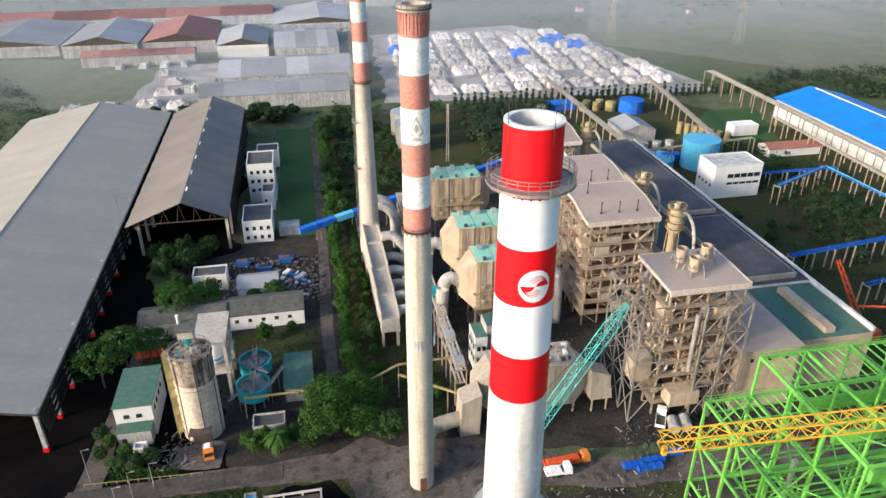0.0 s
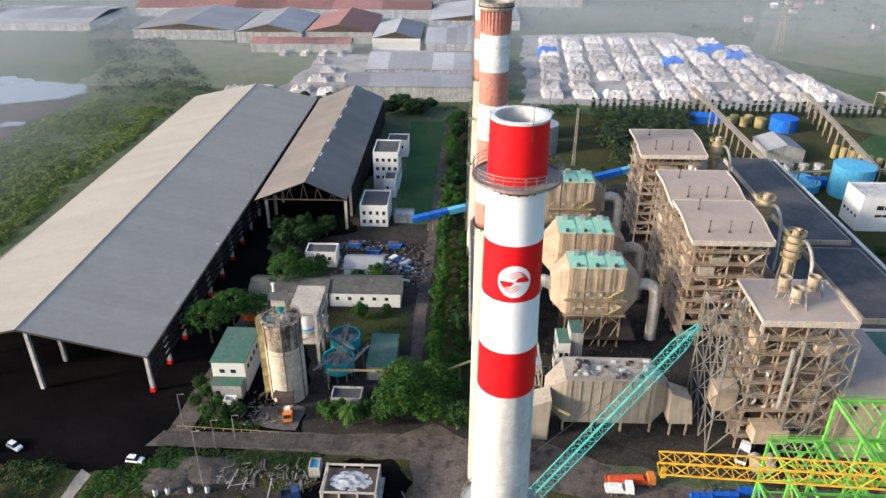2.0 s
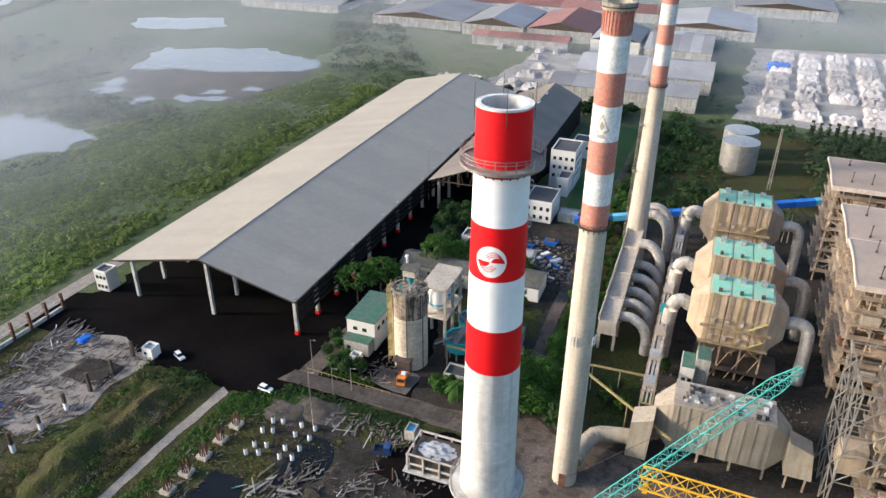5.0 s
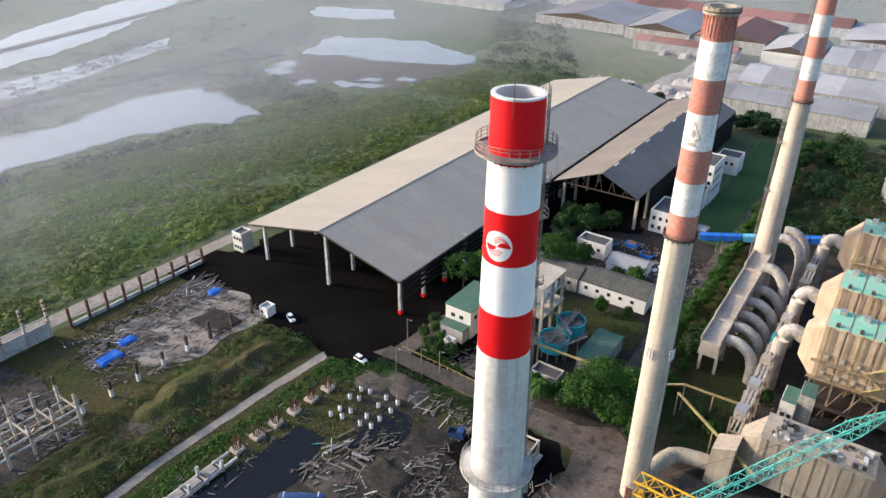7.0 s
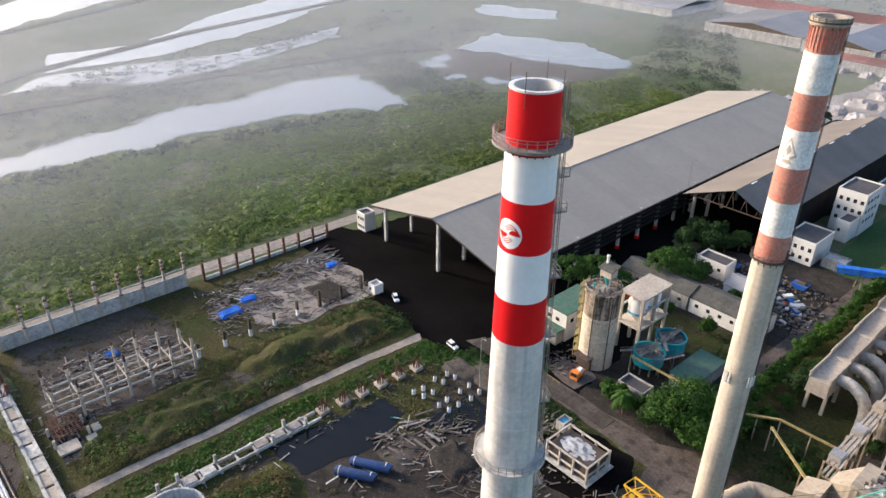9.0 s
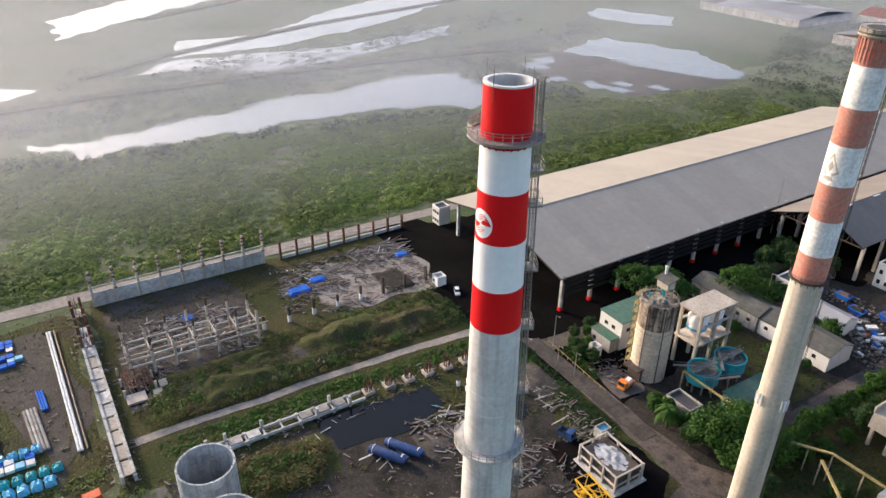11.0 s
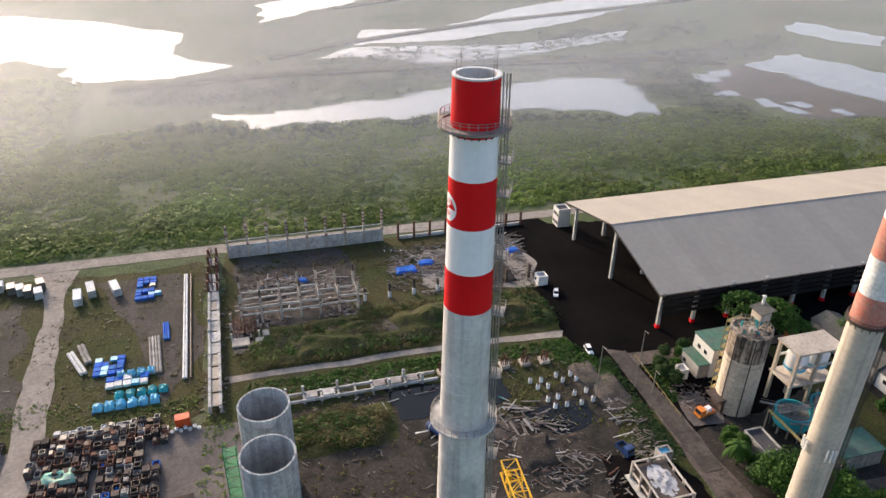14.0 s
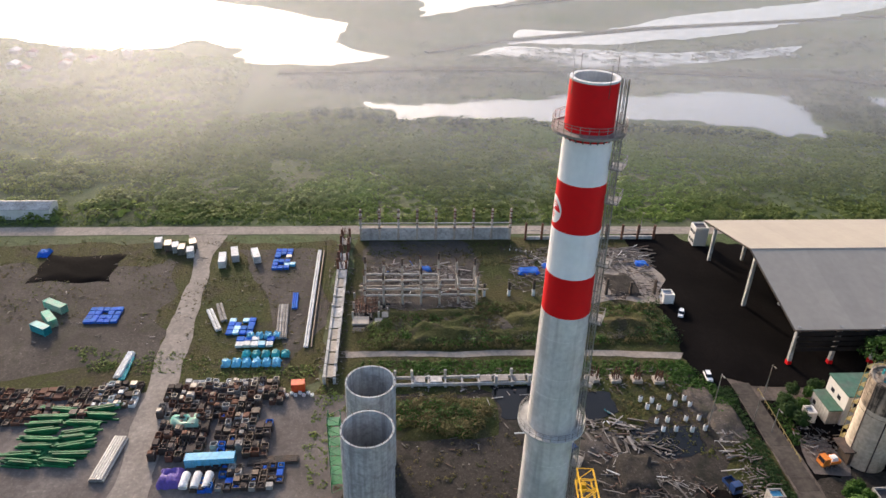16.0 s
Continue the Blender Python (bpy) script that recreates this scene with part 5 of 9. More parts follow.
ESPL = "tan cased dust precipitator with hoppers and a mint-green top"
precipitator(44.5, 60.5, 174.5, 184.5, 3, 24, ESPL, CLAD_TAN, MINT, 1)
precipitator(44.0, 60.8, 196.5, 208.5, 3, 24, ESPL, CLAD_TAN, MINT, 2)
precipitator(44.0, 61.0, 237, 248.5, 3, 24, ESPL, CLAD_TAN, MINT, 3)
e4 = precipitator(40.2, 62.2, 137.6, 146.6, -4.6, 13.6, "grey-beige dust precipitator with an unpainted cluttered roof", CLAD_GREY, None, 4, False)
rnd = random.Random(9)
for k in range(60):
    x, y = rnd.uniform(41, 60.5), rnd.uniform(138.2, 145.4)
    block("roof_gear", x, x + rnd.uniform(0.5, 1.4), y, y + rnd.uniform(0.3, 1.0), 13.85, 14.0 + rnd.uniform(0.2, 1.1), rnd.choice((ALU, STEEL, WHITE_OLD, RUST_GREY)), e4)
duct4 = thing("duct", "grey lagged duct running from the old chimney to the precipitator", "duct", 28, 139, G)
bend(duct4, "duct_run", [(20.5, 123.6, 1.0), (21.5, 129, 1.2), (24, 134.5, 1.4), (32, 136.5, 1.6)], 1.9, CLAD_GREY)
part("outlet_box", Build().hexa([(66, 136, 2), (72, 136, 2), (72, 142, 2), (66, 142, 2)], [(65.8, 136.5, 11), (71, 136.5, 9), (71, 141.5, 9), (65.8, 141.5, 11)]), CLAD_GREY, duct4, "beige outlet box")
for x in (67, 71):
    bar("duct_post", (x, 137, G), (x, 137, 2.2), 0.4, STEEL_TAN, duct4)
for x in (24, 30):
    bar("duct_post", (x, 138, G), (x, 138, 1.0), 0.5, STEEL_TAN, duct4)
fan = thing("fan_house", "beige fan casing beside the precipitator", "fan", 33, 136, G)
part("casing", Build().hexa([(31, 134, G), (36, 134, G), (36, 140, G), (31, 140, G)], [(31.4, 134, 8), (36.4, 134, 10), (36.4, 140, 10), (31.4, 140, 8)]), CLAD_GREY, fan)

pipe_rack = thing("pipe_rack", "long steel pipe rack between the flue and the precipitators", "pipe rack", 33.5, 200, G)
for y in range(146, 262, 6):
    for x in (32.2, 35.2):
        bar("rack_post", (x, y, G), (x, y, 9), 0.35, STEEL_TAN, pipe_rack)
    for z in (5, 9):
        bar("rack_beam", (32.2, y, z), (35.2, y, z), 0.3, STEEL_TAN, pipe_rack)
    if y % 12 == 2:
        block("gear_box", 32.4, 35, y + 1, y + 4, 9.2, 11, random.Random(y).choice((DUCT, ALU, CLAD_GREY, TEAL)), pipe_rack)
for x, z in ((32.6, 5.4), (33.6, 5.4), (34.6, 5.4), (32.8, 9.4), (33.9, 9.4), (34.9, 9.4)):
    bar("pipe", (x, 146, z), (x, 262, z), 0.45, DUCT, pipe_rack)

switch = thing("switch_house", "small white two-storey block with green flat roofs", "building", 43, 163, G)
part("wall", Build().box(40.5, 44, 158.5, 166, G, 9.5), PLASTER, switch)
part("wall", Build().box(44, 47.5, 160, 166.5, G, 12), PLASTER_DIRTY, switch)
part("roof", Build().box(40.7, 43.9, 158.7, 165.8, 9.5, 9.65), ROOF_GREEN, switch)
part("roof", Build().box(44.2, 47.3, 160.2, 166.3, 12, 12.15), ROOF_GREEN, switch)
for x in (41.1, 42.6):
    for z in (1, 5):
        block("window", x, x + 1.0, 158.42, 158.6, z, z + 1.4, GLASS_DARK, switch)
for y in (159.5, 162, 164):
    for z in (1, 5):
        block("window", 40.4, 40.6, y, y + 1.0, z, z + 1.4, GLASS_DARK, switch)

# ---- turbine hall ----
hall = thing("turbine_hall", "long low turbine hall with dark felt roofs and white parapets", "building", 130, 200, G)
part("hall_wall", Build().box(110, 146.5, 163, 290, G, 13.5), PLASTER, hall)
part("hall_wall", Build().box(122, 146.5, 136, 163, G, 12.5), CLAD_TAN, hall)
part("low_roof", Build().box(110.3, 145.8, 163.2, 289.6, 13.5, 13.7), ROOF_DARK, hall, "dark felt roof")
part("low_roof", Build().box(122.3, 145.8, 136.4, 163, 12.5, 12.7), ROOF_GREEN, hall, "dark green roof")
for ya, yb in ((212, 288), (165, 207)):
    part("raised_roof", Build().box(124, 142.5, ya, yb, 13.7, 15.4), CLAD_GREY, hall)
    part("roof_felt", Build().box(124.6, 141.9, ya + 0.6, yb - 0.6, 15.4, 15.55), ROOF_DARK, hall, "dark felt roof")
part("parapet", Build().box(145.9, 146.7, 136, 290, 13.0, 14.3), WHITE_OLD, hall, "white parapet")
for y in range(140, 290, 6):
    block("window", 146.5, 146.75, y, y + 2.6, 6, 9, GLASS_DARK, hall)
part("long_box", Build().box(133, 136, 138, 160, 12.7, 14.4), CLAD_TAN, hall, "long pale roof duct")

# ---- silo and water works ----
SX, SY = -32.4, 149.5
silo = thing("silo", "tall soot-streaked concrete silo with an outside stair", "silo", SX, SY, G)
part("silo_shell", Build().lathe([(4.95, 14.6), (4.95, 21.6), (5.2, 21.7), (5.2, 22.3), (4.75, 22.3), (4.75, 21.9), (0.01, 22.0)], SX, SY, 44), SILO_SOOT, silo, "soot-streaked upper shell")
part("silo_shell", Build().lathe([(4.95, G), (4.95, 14.6)], SX, SY, 44), SILO_CONC, silo)
for k in range(3):
    a = radians(226 + k * 56)
    bar("downpipe", (SX + 5.0 * math.cos(a), SY + 5.0 * math.sin(a), G), (SX + 5.0 * math.cos(a), SY + 5.0 * math.sin(a), 21.5), 0.2, RUST_GREY, silo)
for k in range(12):
    z = 0 + k * 1.9
    part("ring_joint", Build().lathe([(4.85, z), (5.0, z), (5.0, z + 0.1), (4.85, z + 0.1)], SX, SY, 44), SILO_SOOT if k > 6 else SILO_CONC, silo)
# No hole in the shell: a dark block imitates the shade inside a doorway.
part("door_opening", Build().box(-34.5, -30.2, 144.2, 145.4, G, 1.6), STEEL_DARK, silo, "dark solid block imitating a shaded loading opening")
part("canopy", Build().box(-35, -29.8, 142.2, 145.2, 1.8, 2.1), RUST_GREY, silo, "rusty canopy")
for k in range(9):
    a0, a1 = radians(170 + (k % 2) * 40), radians(210 - (k % 2) * 40)
    z = G + k * 2.7
    bar("stair_flight", (SX + 5.75 * math.cos(a0), SY + 5.75 * math.sin(a0), z), (SX + 5.75 * math.cos(a1), SY + 5.75 * math.sin(a1), z + 2.7), 0.9, YELLOW_DULL, silo, 0.2)
    part("landing", Build().lathe([(4.95, z + 2.7), (6.45, z + 2.7), (6.45, z + 2.8), (4.95, z + 2.8)], SX, SY, 6, True, radians(165), radians(215)), YELLOW_DULL, silo)
    for a in (168, 190, 212):
        bar("stair_post", (SX + 6.35 * math.cos(radians(a)), SY + 6.35 * math.sin(radians(a)), z), (SX + 6.35 * math.cos(radians(a)), SY + 6.35 * math.sin(radians(a)), z + 3.8), 0.12, YELLOW_DULL, silo)
pipe_rail(silo, SX, SY, 5.05, 22.3, 1.1, 22, STEEL)
hut = thing("silo_head_house", "small dark filter house on the silo top", "machine house", SX, SY, 22.0)
part("house", Build().box(-34.6, -31.0, 150, 153, 25.2, 27.4), CONCRETE_OLD, hut)
part("roof", Build().add([(-35.2, 149.4, 27.4), (-30.4, 149.4, 27.4), (-30.4, 153.6, 28.2), (-35.2, 153.6, 28.2), (-35.2, 149.4, 27.6), (-30.4, 149.4, 27.6), (-30.4, 153.6, 28.4), (-35.2, 153.6, 28.4)], [(0, 1, 5, 4), (1, 2, 6, 5), (2, 3, 7, 6), (3, 0, 4, 7), (4, 5, 6, 7), (3, 2, 1, 0)]), ASBESTOS, hut)
part("vent", Build().lathe([(0.35, 28), (0.35, 30), (0.5, 30.1), (0.5, 30.5), (0.01, 30.7)], -34.3, 152.6, 10), PLASTER, hut, "white vent")
for x in (-34.4, -31.2):
    for y in (150.2, 152.8):
        bar("post", (x, y, 22.0), (x, y, 25.2), 0.25, STEEL, hut)
part("hopper", Build().lathe([(0.3, 22.1), (1.5, 25.2)], -32.8, 151.5, 12), TEAL, hut, "teal hopper")
rnd = random.Random(5)
for k in range(10):
    x, y = SX + rnd.uniform(-3.5, 3.5), SY + rnd.uniform(-4, 0)
    block("roof_gear", x, x + rnd.uniform(0.4, 1.4), y, y + rnd.uniform(0.3, 1.2), 22.0, 22.0 + rnd.uniform(0.4, 1.6), rnd.choice((STEEL, TEAL, RUST, CONCRETE_PALE)), hut)

frame_tw = thing("tank_tower", "concrete frame tower holding two white filter vessels", "tower", -29.5, 167, G)
for x in (-32.9, -26.1):
    for y in (160.5, 167, 173.5):
        block("column", x - 0.4, x + 0.4, y - 0.4, y + 0.4, G, 17, CONCRETE_OLD, frame_tw)
for z in (6.5, 16.4):
    block("floor_slab", -33.6, -25.4, 159.8, 174.2, z, z + 0.5, CONCRETE_OLD, frame_tw, "stained concrete slab")
for x in (-32.9, -26.1):
    bar("beam", (x, 160.5, 12), (x, 173.5, 12), 0.4, CONCRETE_PALE, frame_tw, 0.6)
for y in (163.7, 170.2):
    part("vessel", Build().lathe([(0.4, 7.2), (2.7, 9.5), (2.8, 13.6), (2.2, 14.8), (0.01, 15.3)], -29.5, y, 22), WHITE, frame_tw, "white filter vessel")
    part("vessel_band", Build().lathe([(2.78, 9.9), (2.86, 9.9), (2.86, 10.6), (2.78, 10.6)], -29.5, y, 22), BLUE_SKY, frame_tw, "pale blue band")


def thickener(x, y):
    k = thing("clarifier_tank", "open teal clarifier tank with a grey bridge", "tank", x, y, G, "clarifier tanks")
    part("tank_wall", Build().lathe([(4.1, 0.6), (4.3, 0.6), (4.3, 4.2), (4.1, 4.2), (4.1, 2.2), (0.01, 1.4)], x, y, 36), TEAL, k)
    part("rim", Build().lathe([(4.05, 4.2), (4.5, 4.2), (4.5, 4.35), (4.05, 4.35)], x, y, 36, True), TEAL, k)
    part("launder", Build().lathe([(3.0, 3.6), (3.1, 3.6), (3.1, 4.0), (3.0, 4.0)], x, y, 30, True), STEEL, k)
    part("sludge_water", Build().lathe([(4.08, 3.3), (0.01, 3.3)], x, y, 30), WATER, k, "dark still water")
    part("centre_drum", Build().lathe([(0.9, 2), (0.9, 4.9), (0.4, 5.6), (0.01, 5.6)], x, y, 14), STEEL, k)
    for j in range(8):
        a = 2 * math.pi * j / 8
        bar("leg", (x + 3.4 * math.cos(a), y + 3.4 * math.sin(a), G), (x + 3.4 * math.cos(a), y + 3.4 * math.sin(a), 1.6), 0.4, STEEL, k)
    for s in (-0.6, 0.6):
        bar("bridge_rail", (x + s, y - 4.6, 5.9), (x + s, y + 4.6, 5.9), 0.1, STEEL, k)
        bar("bridge_girder", (x + s, y - 4.6, 4.8), (x + s, y + 4.6, 4.8), 0.2, STEEL, k, 0.4)
        for j in range(8):
            bar("bridge_post", (x + s, y - 4.4 + j * 1.25, 4.8), (x + s, y - 4.4 + j * 1.25, 5.9), 0.08, STEEL, k)
    block("bridge_deck", x - 0.6, x + 0.6, y - 4.6, y + 4.6, 4.55, 4.65, STEEL, k)


thickener(-19.8, 168.0)
thickener(-20.0, 157.4)
for p, q in (((-26, 152), (-18, 160)), ((-26, 170), (-16, 160)), ((-17, 154), (-12, 162))):
    gw = thing("gangway", "sloping grey steel gangway among the tanks", "walkway", *p, G, "gangways")
    bar("deck", (*p, 3.5), (*q, 5.0), 0.8, STEEL, gw, 0.15)
    for s in (0.3, 0.7):
        bar("post", (p[0] + (q[0] - p[0]) * s, p[1] + (q[1] - p[1]) * s, G), (p[0] + (q[0] - p[0]) * s, p[1] + (q[1] - p[1]) * s, 4.2), 0.2, STEEL, gw)
    bar("handrail", (*p, 4.5), (*q, 6.0), 0.08, STEEL, gw)


def house(name, x0, x1, y0, y1, h, wall, roof, label, category, win=(), flat=True, group="", overhang=0.3, zb=G):
    """A plain block with a real roof plate, plinth, and windows set proud; win: (side, along, z, width, height)."""
    o = thing(name, label, category, (x0 + x1) / 2, (y0 + y1) / 2, zb, group)
    part("wall", Build().box(x0, x1, y0, y1, zb, zb + h), wall, o)
    if flat and roof is ROOF_GREEN:
        part("roof", Build().box(x0 - 0.25, x1 + 0.25, y0 - 0.25, y1 + 0.25, zb + h, zb + h + 0.3), roof, o, "dull green flat roof")
    elif flat:
        part("roof", Build().box(x0 + 0.3, x1 - 0.3, y0 + 0.3, y1 - 0.3, zb + h, zb + h + 0.12), roof, o, "flat roof")
        for a in ((x0, x1, y0, y0 + 0.3), (x0, x1, y1 - 0.3, y1), (x0, x0 + 0.3, y0 + 0.3, y1 - 0.3), (x1 - 0.3, x1, y0 + 0.3, y1 - 0.3)):
            part("parapet", Build().box(*a, zb + h, zb + h + 0.7), wall, o)
    else:
        o_ = overhang
        xm = (x0 + x1) / 2
        if y1 - y0 >= x1 - x0:
            r = min(3.0, (x1 - x0) * 0.2)
            part("roof_slope", Build().hexa([(x0 - o_, y0 - o_, zb + h - 0.1), (xm, y0 - o_, zb + h + r), (xm, y1 + o_, zb + h + r), (x0 - o_, y1 + o_, zb + h - 0.1)], [(x0 - o_, y0 - o_, zb + h + 0.1), (xm, y0 - o_, zb + h + r + 0.2), (xm, y1 + o_, zb + h + r + 0.2), (x0 - o_, y1 + o_, zb + h + 0.1)]), roof, o)
            part("roof_slope", Build().hexa([(xm, y0 - o_, zb + h + r), (x1 + o_, y0 - o_, zb + h - 0.1), (x1 + o_, y1 + o_, zb + h - 0.1), (xm, y1 + o_, zb + h + r)], [(xm, y0 - o_, zb + h + r + 0.2), (x1 + o_, y0 - o_, zb + h + 0.1), (x1 + o_, y1 + o_, zb + h + 0.1), (xm, y1 + o_, zb + h + r + 0.2)]), roof, o)
            for y in (y0, y1):
                part("gable", Build().add([(x0, y, zb + h), (x1, y, zb + h), (xm, y, zb + h + r)], [(0, 1, 2)]), wall, o)
        else:
            r, ym = min(3.0, (y1 - y0) * 0.2), (y0 + y1) / 2
            part("roof_slope", Build().hexa([(x0 - o_, y0 - o_, zb + h - 0.1), (x1 + o_, y0 - o_, zb + h - 0.1), (x1 + o_, ym, zb + h + r), (x0 - o_, ym, zb + h + r)], [(x0 - o_, y0 - o_, zb + h + 0.1), (x1 + o_, y0 - o_, zb + h + 0.1), (x1 + o_, ym, zb + h + r + 0.2), (x0 - o_, ym, zb + h + r + 0.2)]), roof, o)
            part("roof_slope", Build().hexa([(x0 - o_, ym, zb + h + r), (x1 + o_, ym, zb + h + r), (x1 + o_, y1 + o_, zb + h - 0.1), (x0 - o_, y1 + o_, zb + h - 0.1)], [(x0 - o_, ym, zb + h + r + 0.2), (x1 + o_, ym, zb + h + r + 0.2), (x1 + o_, y1 + o_, zb + h + 0.1), (x0 - o_, y1 + o_, zb + h + 0.1)]), roof, o)
            for x in (x0, x1):
                part("gable", Build().add([(x, y0, zb + h), (x, y1, zb + h), (x, ym, zb + h + r)], [(0, 1, 2)]), wall, o)
    for side, u, z, w, hh in win:
        if side == "s":
            block("window", x0 + u, x0 + u + w, y0 - 0.06, y0 + 0.1, zb + z, zb + z + hh, GLASS_DARK, o)
            block("sill", x0 + u - 0.15, x0 + u + w + 0.15, y0 - 0.18, y0 - 0.02, zb + z - 0.2, zb + z - 0.03, wall, o)
        elif side == "w":
            block("window", x0 - 0.06, x0 + 0.1, y0 + u, y0 + u + w, zb + z, zb + z + hh, GLASS_DARK, o)
        else:
            block("window", x1 - 0.1, x1 + 0.06, y0 + u, y0 + u + w, zb + z, zb + z + hh, GLASS_DARK, o)
    return o


W4 = [("s", 1.2 + 2.6 * i, z, 1.3, 1.5) for i in range(4) for z in (5, 9, 13)]
house("office_block", -26.0, -15.0, 290, 306, 16.8, PLASTER, ROOF_DARK, "white three-storey office block with small dark windows", "building", W4 + [("e", 2 + 3 * i, z, 1.3, 1.5) for i in range(4) for z in (5, 9, 13)])
house("office_block", -20.5, -15.5, 281, 290, 8.0, PLASTER, ROOF_DARK, "low white wing with a dark flat roof", "building", [("s", 1, 4, 1, 1.2)])
house("office_block", -27.0, -16.0, 252.5, 268, 8.5, PLASTER, ROOF_DARK, "white two-storey office with a dark flat roof", "building", [("s", 1.0 + 2.6 * i, z, 1.2, 1.5) for i in range(4) for z in (1.5, 5.2)])
house("office_block", -24, -14, 330, 340, 8, PLASTER, ROOF_DARK, "far white office behind the others", "building", [("s", 1.5 + 2.5 * i, 4.5, 1.2, 1.5) for i in range(3)])
house("gate_shelter", -14, -6, 256, 262, 3.2, PLASTER_DIRTY, CONCRETE_PALE, "small grey shelter on the lawn", "shelter")
house("long_store", -55, -29.5, 193, 203, 5.5, PLASTER_DIRTY, ASBESTOS, "long white store with a mossy dark roof", "building", [("s", 2 + 4 * i, 2.5, 1.2, 1.2) for i in range(6)], False)
house("long_store", -29, -6, 193.5, 205, 5.2, PLASTER, ASBESTOS, "long white-walled store with a dark sheet roof", "building", [("s", 2 + 4 * i, 2.5, 1.2, 1.2) for i in range(5)], False)
house("small_store", -42, -31, 219, 226, 5.5, PLASTER, ROOF_DARK, "white store with a dark flat roof", "building", [("s", 2 + 3 * i, 3, 1.2, 1.2) for i in range(3)])
house("open_shelter", -27, -14, 211, 221, 4.2, PLASTER, SHEET_FAR, "grey pitched-roof open workshop", "building", (), False)
gh = house("control_house", -53.0, -44.0, 150, 166, 9.5, PLASTER, ROOF_GREEN, "white two-storey block with a dark green flat roof", "building", [("e", 2 + 3 * i, 6, 1.4, 1.3) for i in range(4)] + [("s", 2, 6, 1.4, 1.2), ("s", 5, 6, 1.4, 1.2)])
house("lean_to", -52.5, -44.5, 146.5, 150, 4.5, PLASTER_DIRTY, ROOF_GREEN, "low lean-to with a green roof", "building", [("s", 1, 1.5, 1.2, 1.2)])
house("guard_hut", -48.0, -45, 141.5, 144.0, 2.8, PLASTER, SHEET_FAR, "tiny white guard hut", "hut", [("s", 0.6, 1.2, 1.0, 0.9)])
house("pump_house", -12.0, -4.5, 156, 171.5, 4.6, PLASTER_DIRTY, ROOF_GREEN, "white pump house with a dull green roof", "building", [("w", 3 + 4 * i, 3.5, 1.2, 1.2) for i in range(4)])
house("pump_house", -20.0, -12, 143.5, 148.5, 3.0, PLASTER_DIRTY, ROOF_DARK, "low tank house with a dark roof", "building")
house("weigh_office", -146.0, -141.0, 147, 152, 7.0, PLASTER, ROOF_DARK, "white two-storey weigh office", "building", [("s", 0.6 + 1.5 * i, z, 1.0, 1.2) for i in range(3) for z in (1.2, 4.6)])
house("guard_hut", -105.5, -102.0, 122.5, 126.0, 2.8, PLASTER, SHEET_FAR, "small white hut at the yard edge", "hut", [("s", 0.6, 1.2, 1.0, 0.9)])
house("control_building", 168.5, 190.5, 256, 270, 14.5, PLASTER, CONCRETE_PALE, "white two-storey control building with ribbon windows", "building", [("s", 6 + 3.1 * i, z, 2.7, h2) for i in range(5) for z, h2 in ((9.2, 1.8), (6.2, 1.0))] + [("w", 2 + 3 * i, 5, 1.2, 1.2) for i in range(4)])

blue_wall = thing("wall_sign", "row of red loading doors behind the green-roofed block", "doors", -50, 184, G)
for k in range(5):
    block("door_leaf", -55 + k * 2.2, -53.2 + k * 2.2, 183.8, 184.1, G, G + 2.6, RED_MACHINE, blue_wall)

yel = thing("pipe_bridge", "yellow pipe bridge on thin posts", "pipe bridge", 0, 152, G)
for p, q in (((-22, 151.5, 4.2), (9, 151.8, 4.2)), ((9, 151.8, 4.2), (18.5, 155.5, 6)), ((18.5, 155.5, 6), (33, 156, 6)), ((18, 152, 5.5), (41, 133, 6.5))):
    bar("bridge_pipe", p, q, 0.6, YELLOW_DULL, yel, 0.4)
    bar("bridge_post", (p[0], p[1], G), p, 0.3, STEEL_TAN, yel)
    bar("bridge_post", ((p[0] + q[0]) / 2, (p[1] + q[1]) / 2, G), ((p[0] + q[0]) / 2, (p[1] + q[1]) / 2, p[2]), 0.3, STEEL_TAN, yel)

conv = thing("conveyor", "long blue covered conveyor gallery on trestles", "conveyor", 30, 262, G)
pa, pb = Vector((-6, 248, 3.0)), Vector((92, 276, 17))
for i in range(14):
    p, q = pa.lerp(pb, i / 14), pa.lerp(pb, (i + 0.96) / 14)
    bar("gallery_section", p, q, 2.6, BLUE_SKY if i % 5 == 2 else BLUE, conv, 2.2)
    if i % 2:
        for s in (-1.0, 1.0):
            bar("trestle_leg", (p.x + s, p.y, G), (p.x + s * 0.6, p.y, p.z), 0.35, STEEL_TAN, conv)

# ---- small cooling tower, its steam built as a white heap ----
basin = thing("cooling_basin", "open white concrete cooling cell with its steam built as a white heap", "cooling tower", -10.2, 114.4, G)
for x in (-16.3, -12.3, -8.2, -4.2):
    for y in (110.2, 118.6):
        block("column", x - 0.2, x + 0.2, y - 0.3, y + 0.3, G, 2.8, PLASTER_BUFF, basin)
for y in (114.4,):
    for x in (-16.3, -4.2):
        block("column", x - 0.2, x + 0.2, y - 0.3, y + 0.3, G, 2.8, PLASTER_BUFF, basin)
for z in (-0.2, 2.6):
    for y in (110.2, 118.6):
        bar("ring_beam", (-16.6, y, z), (-3.9, y, z), 0.34, PLASTER_BUFF, basin, 0.4)
    for x in (-16.3, -4.2):
        bar("ring_beam", (x, 110.2, z), (x, 118.6, z), 0.34, PLASTER_BUFF, basin, 0.4)
part("basin_floor", Build().box(-17.2, -3.2, 109.2, 119.6, G, G + 0.35), CONCRETE_PALE, basin)
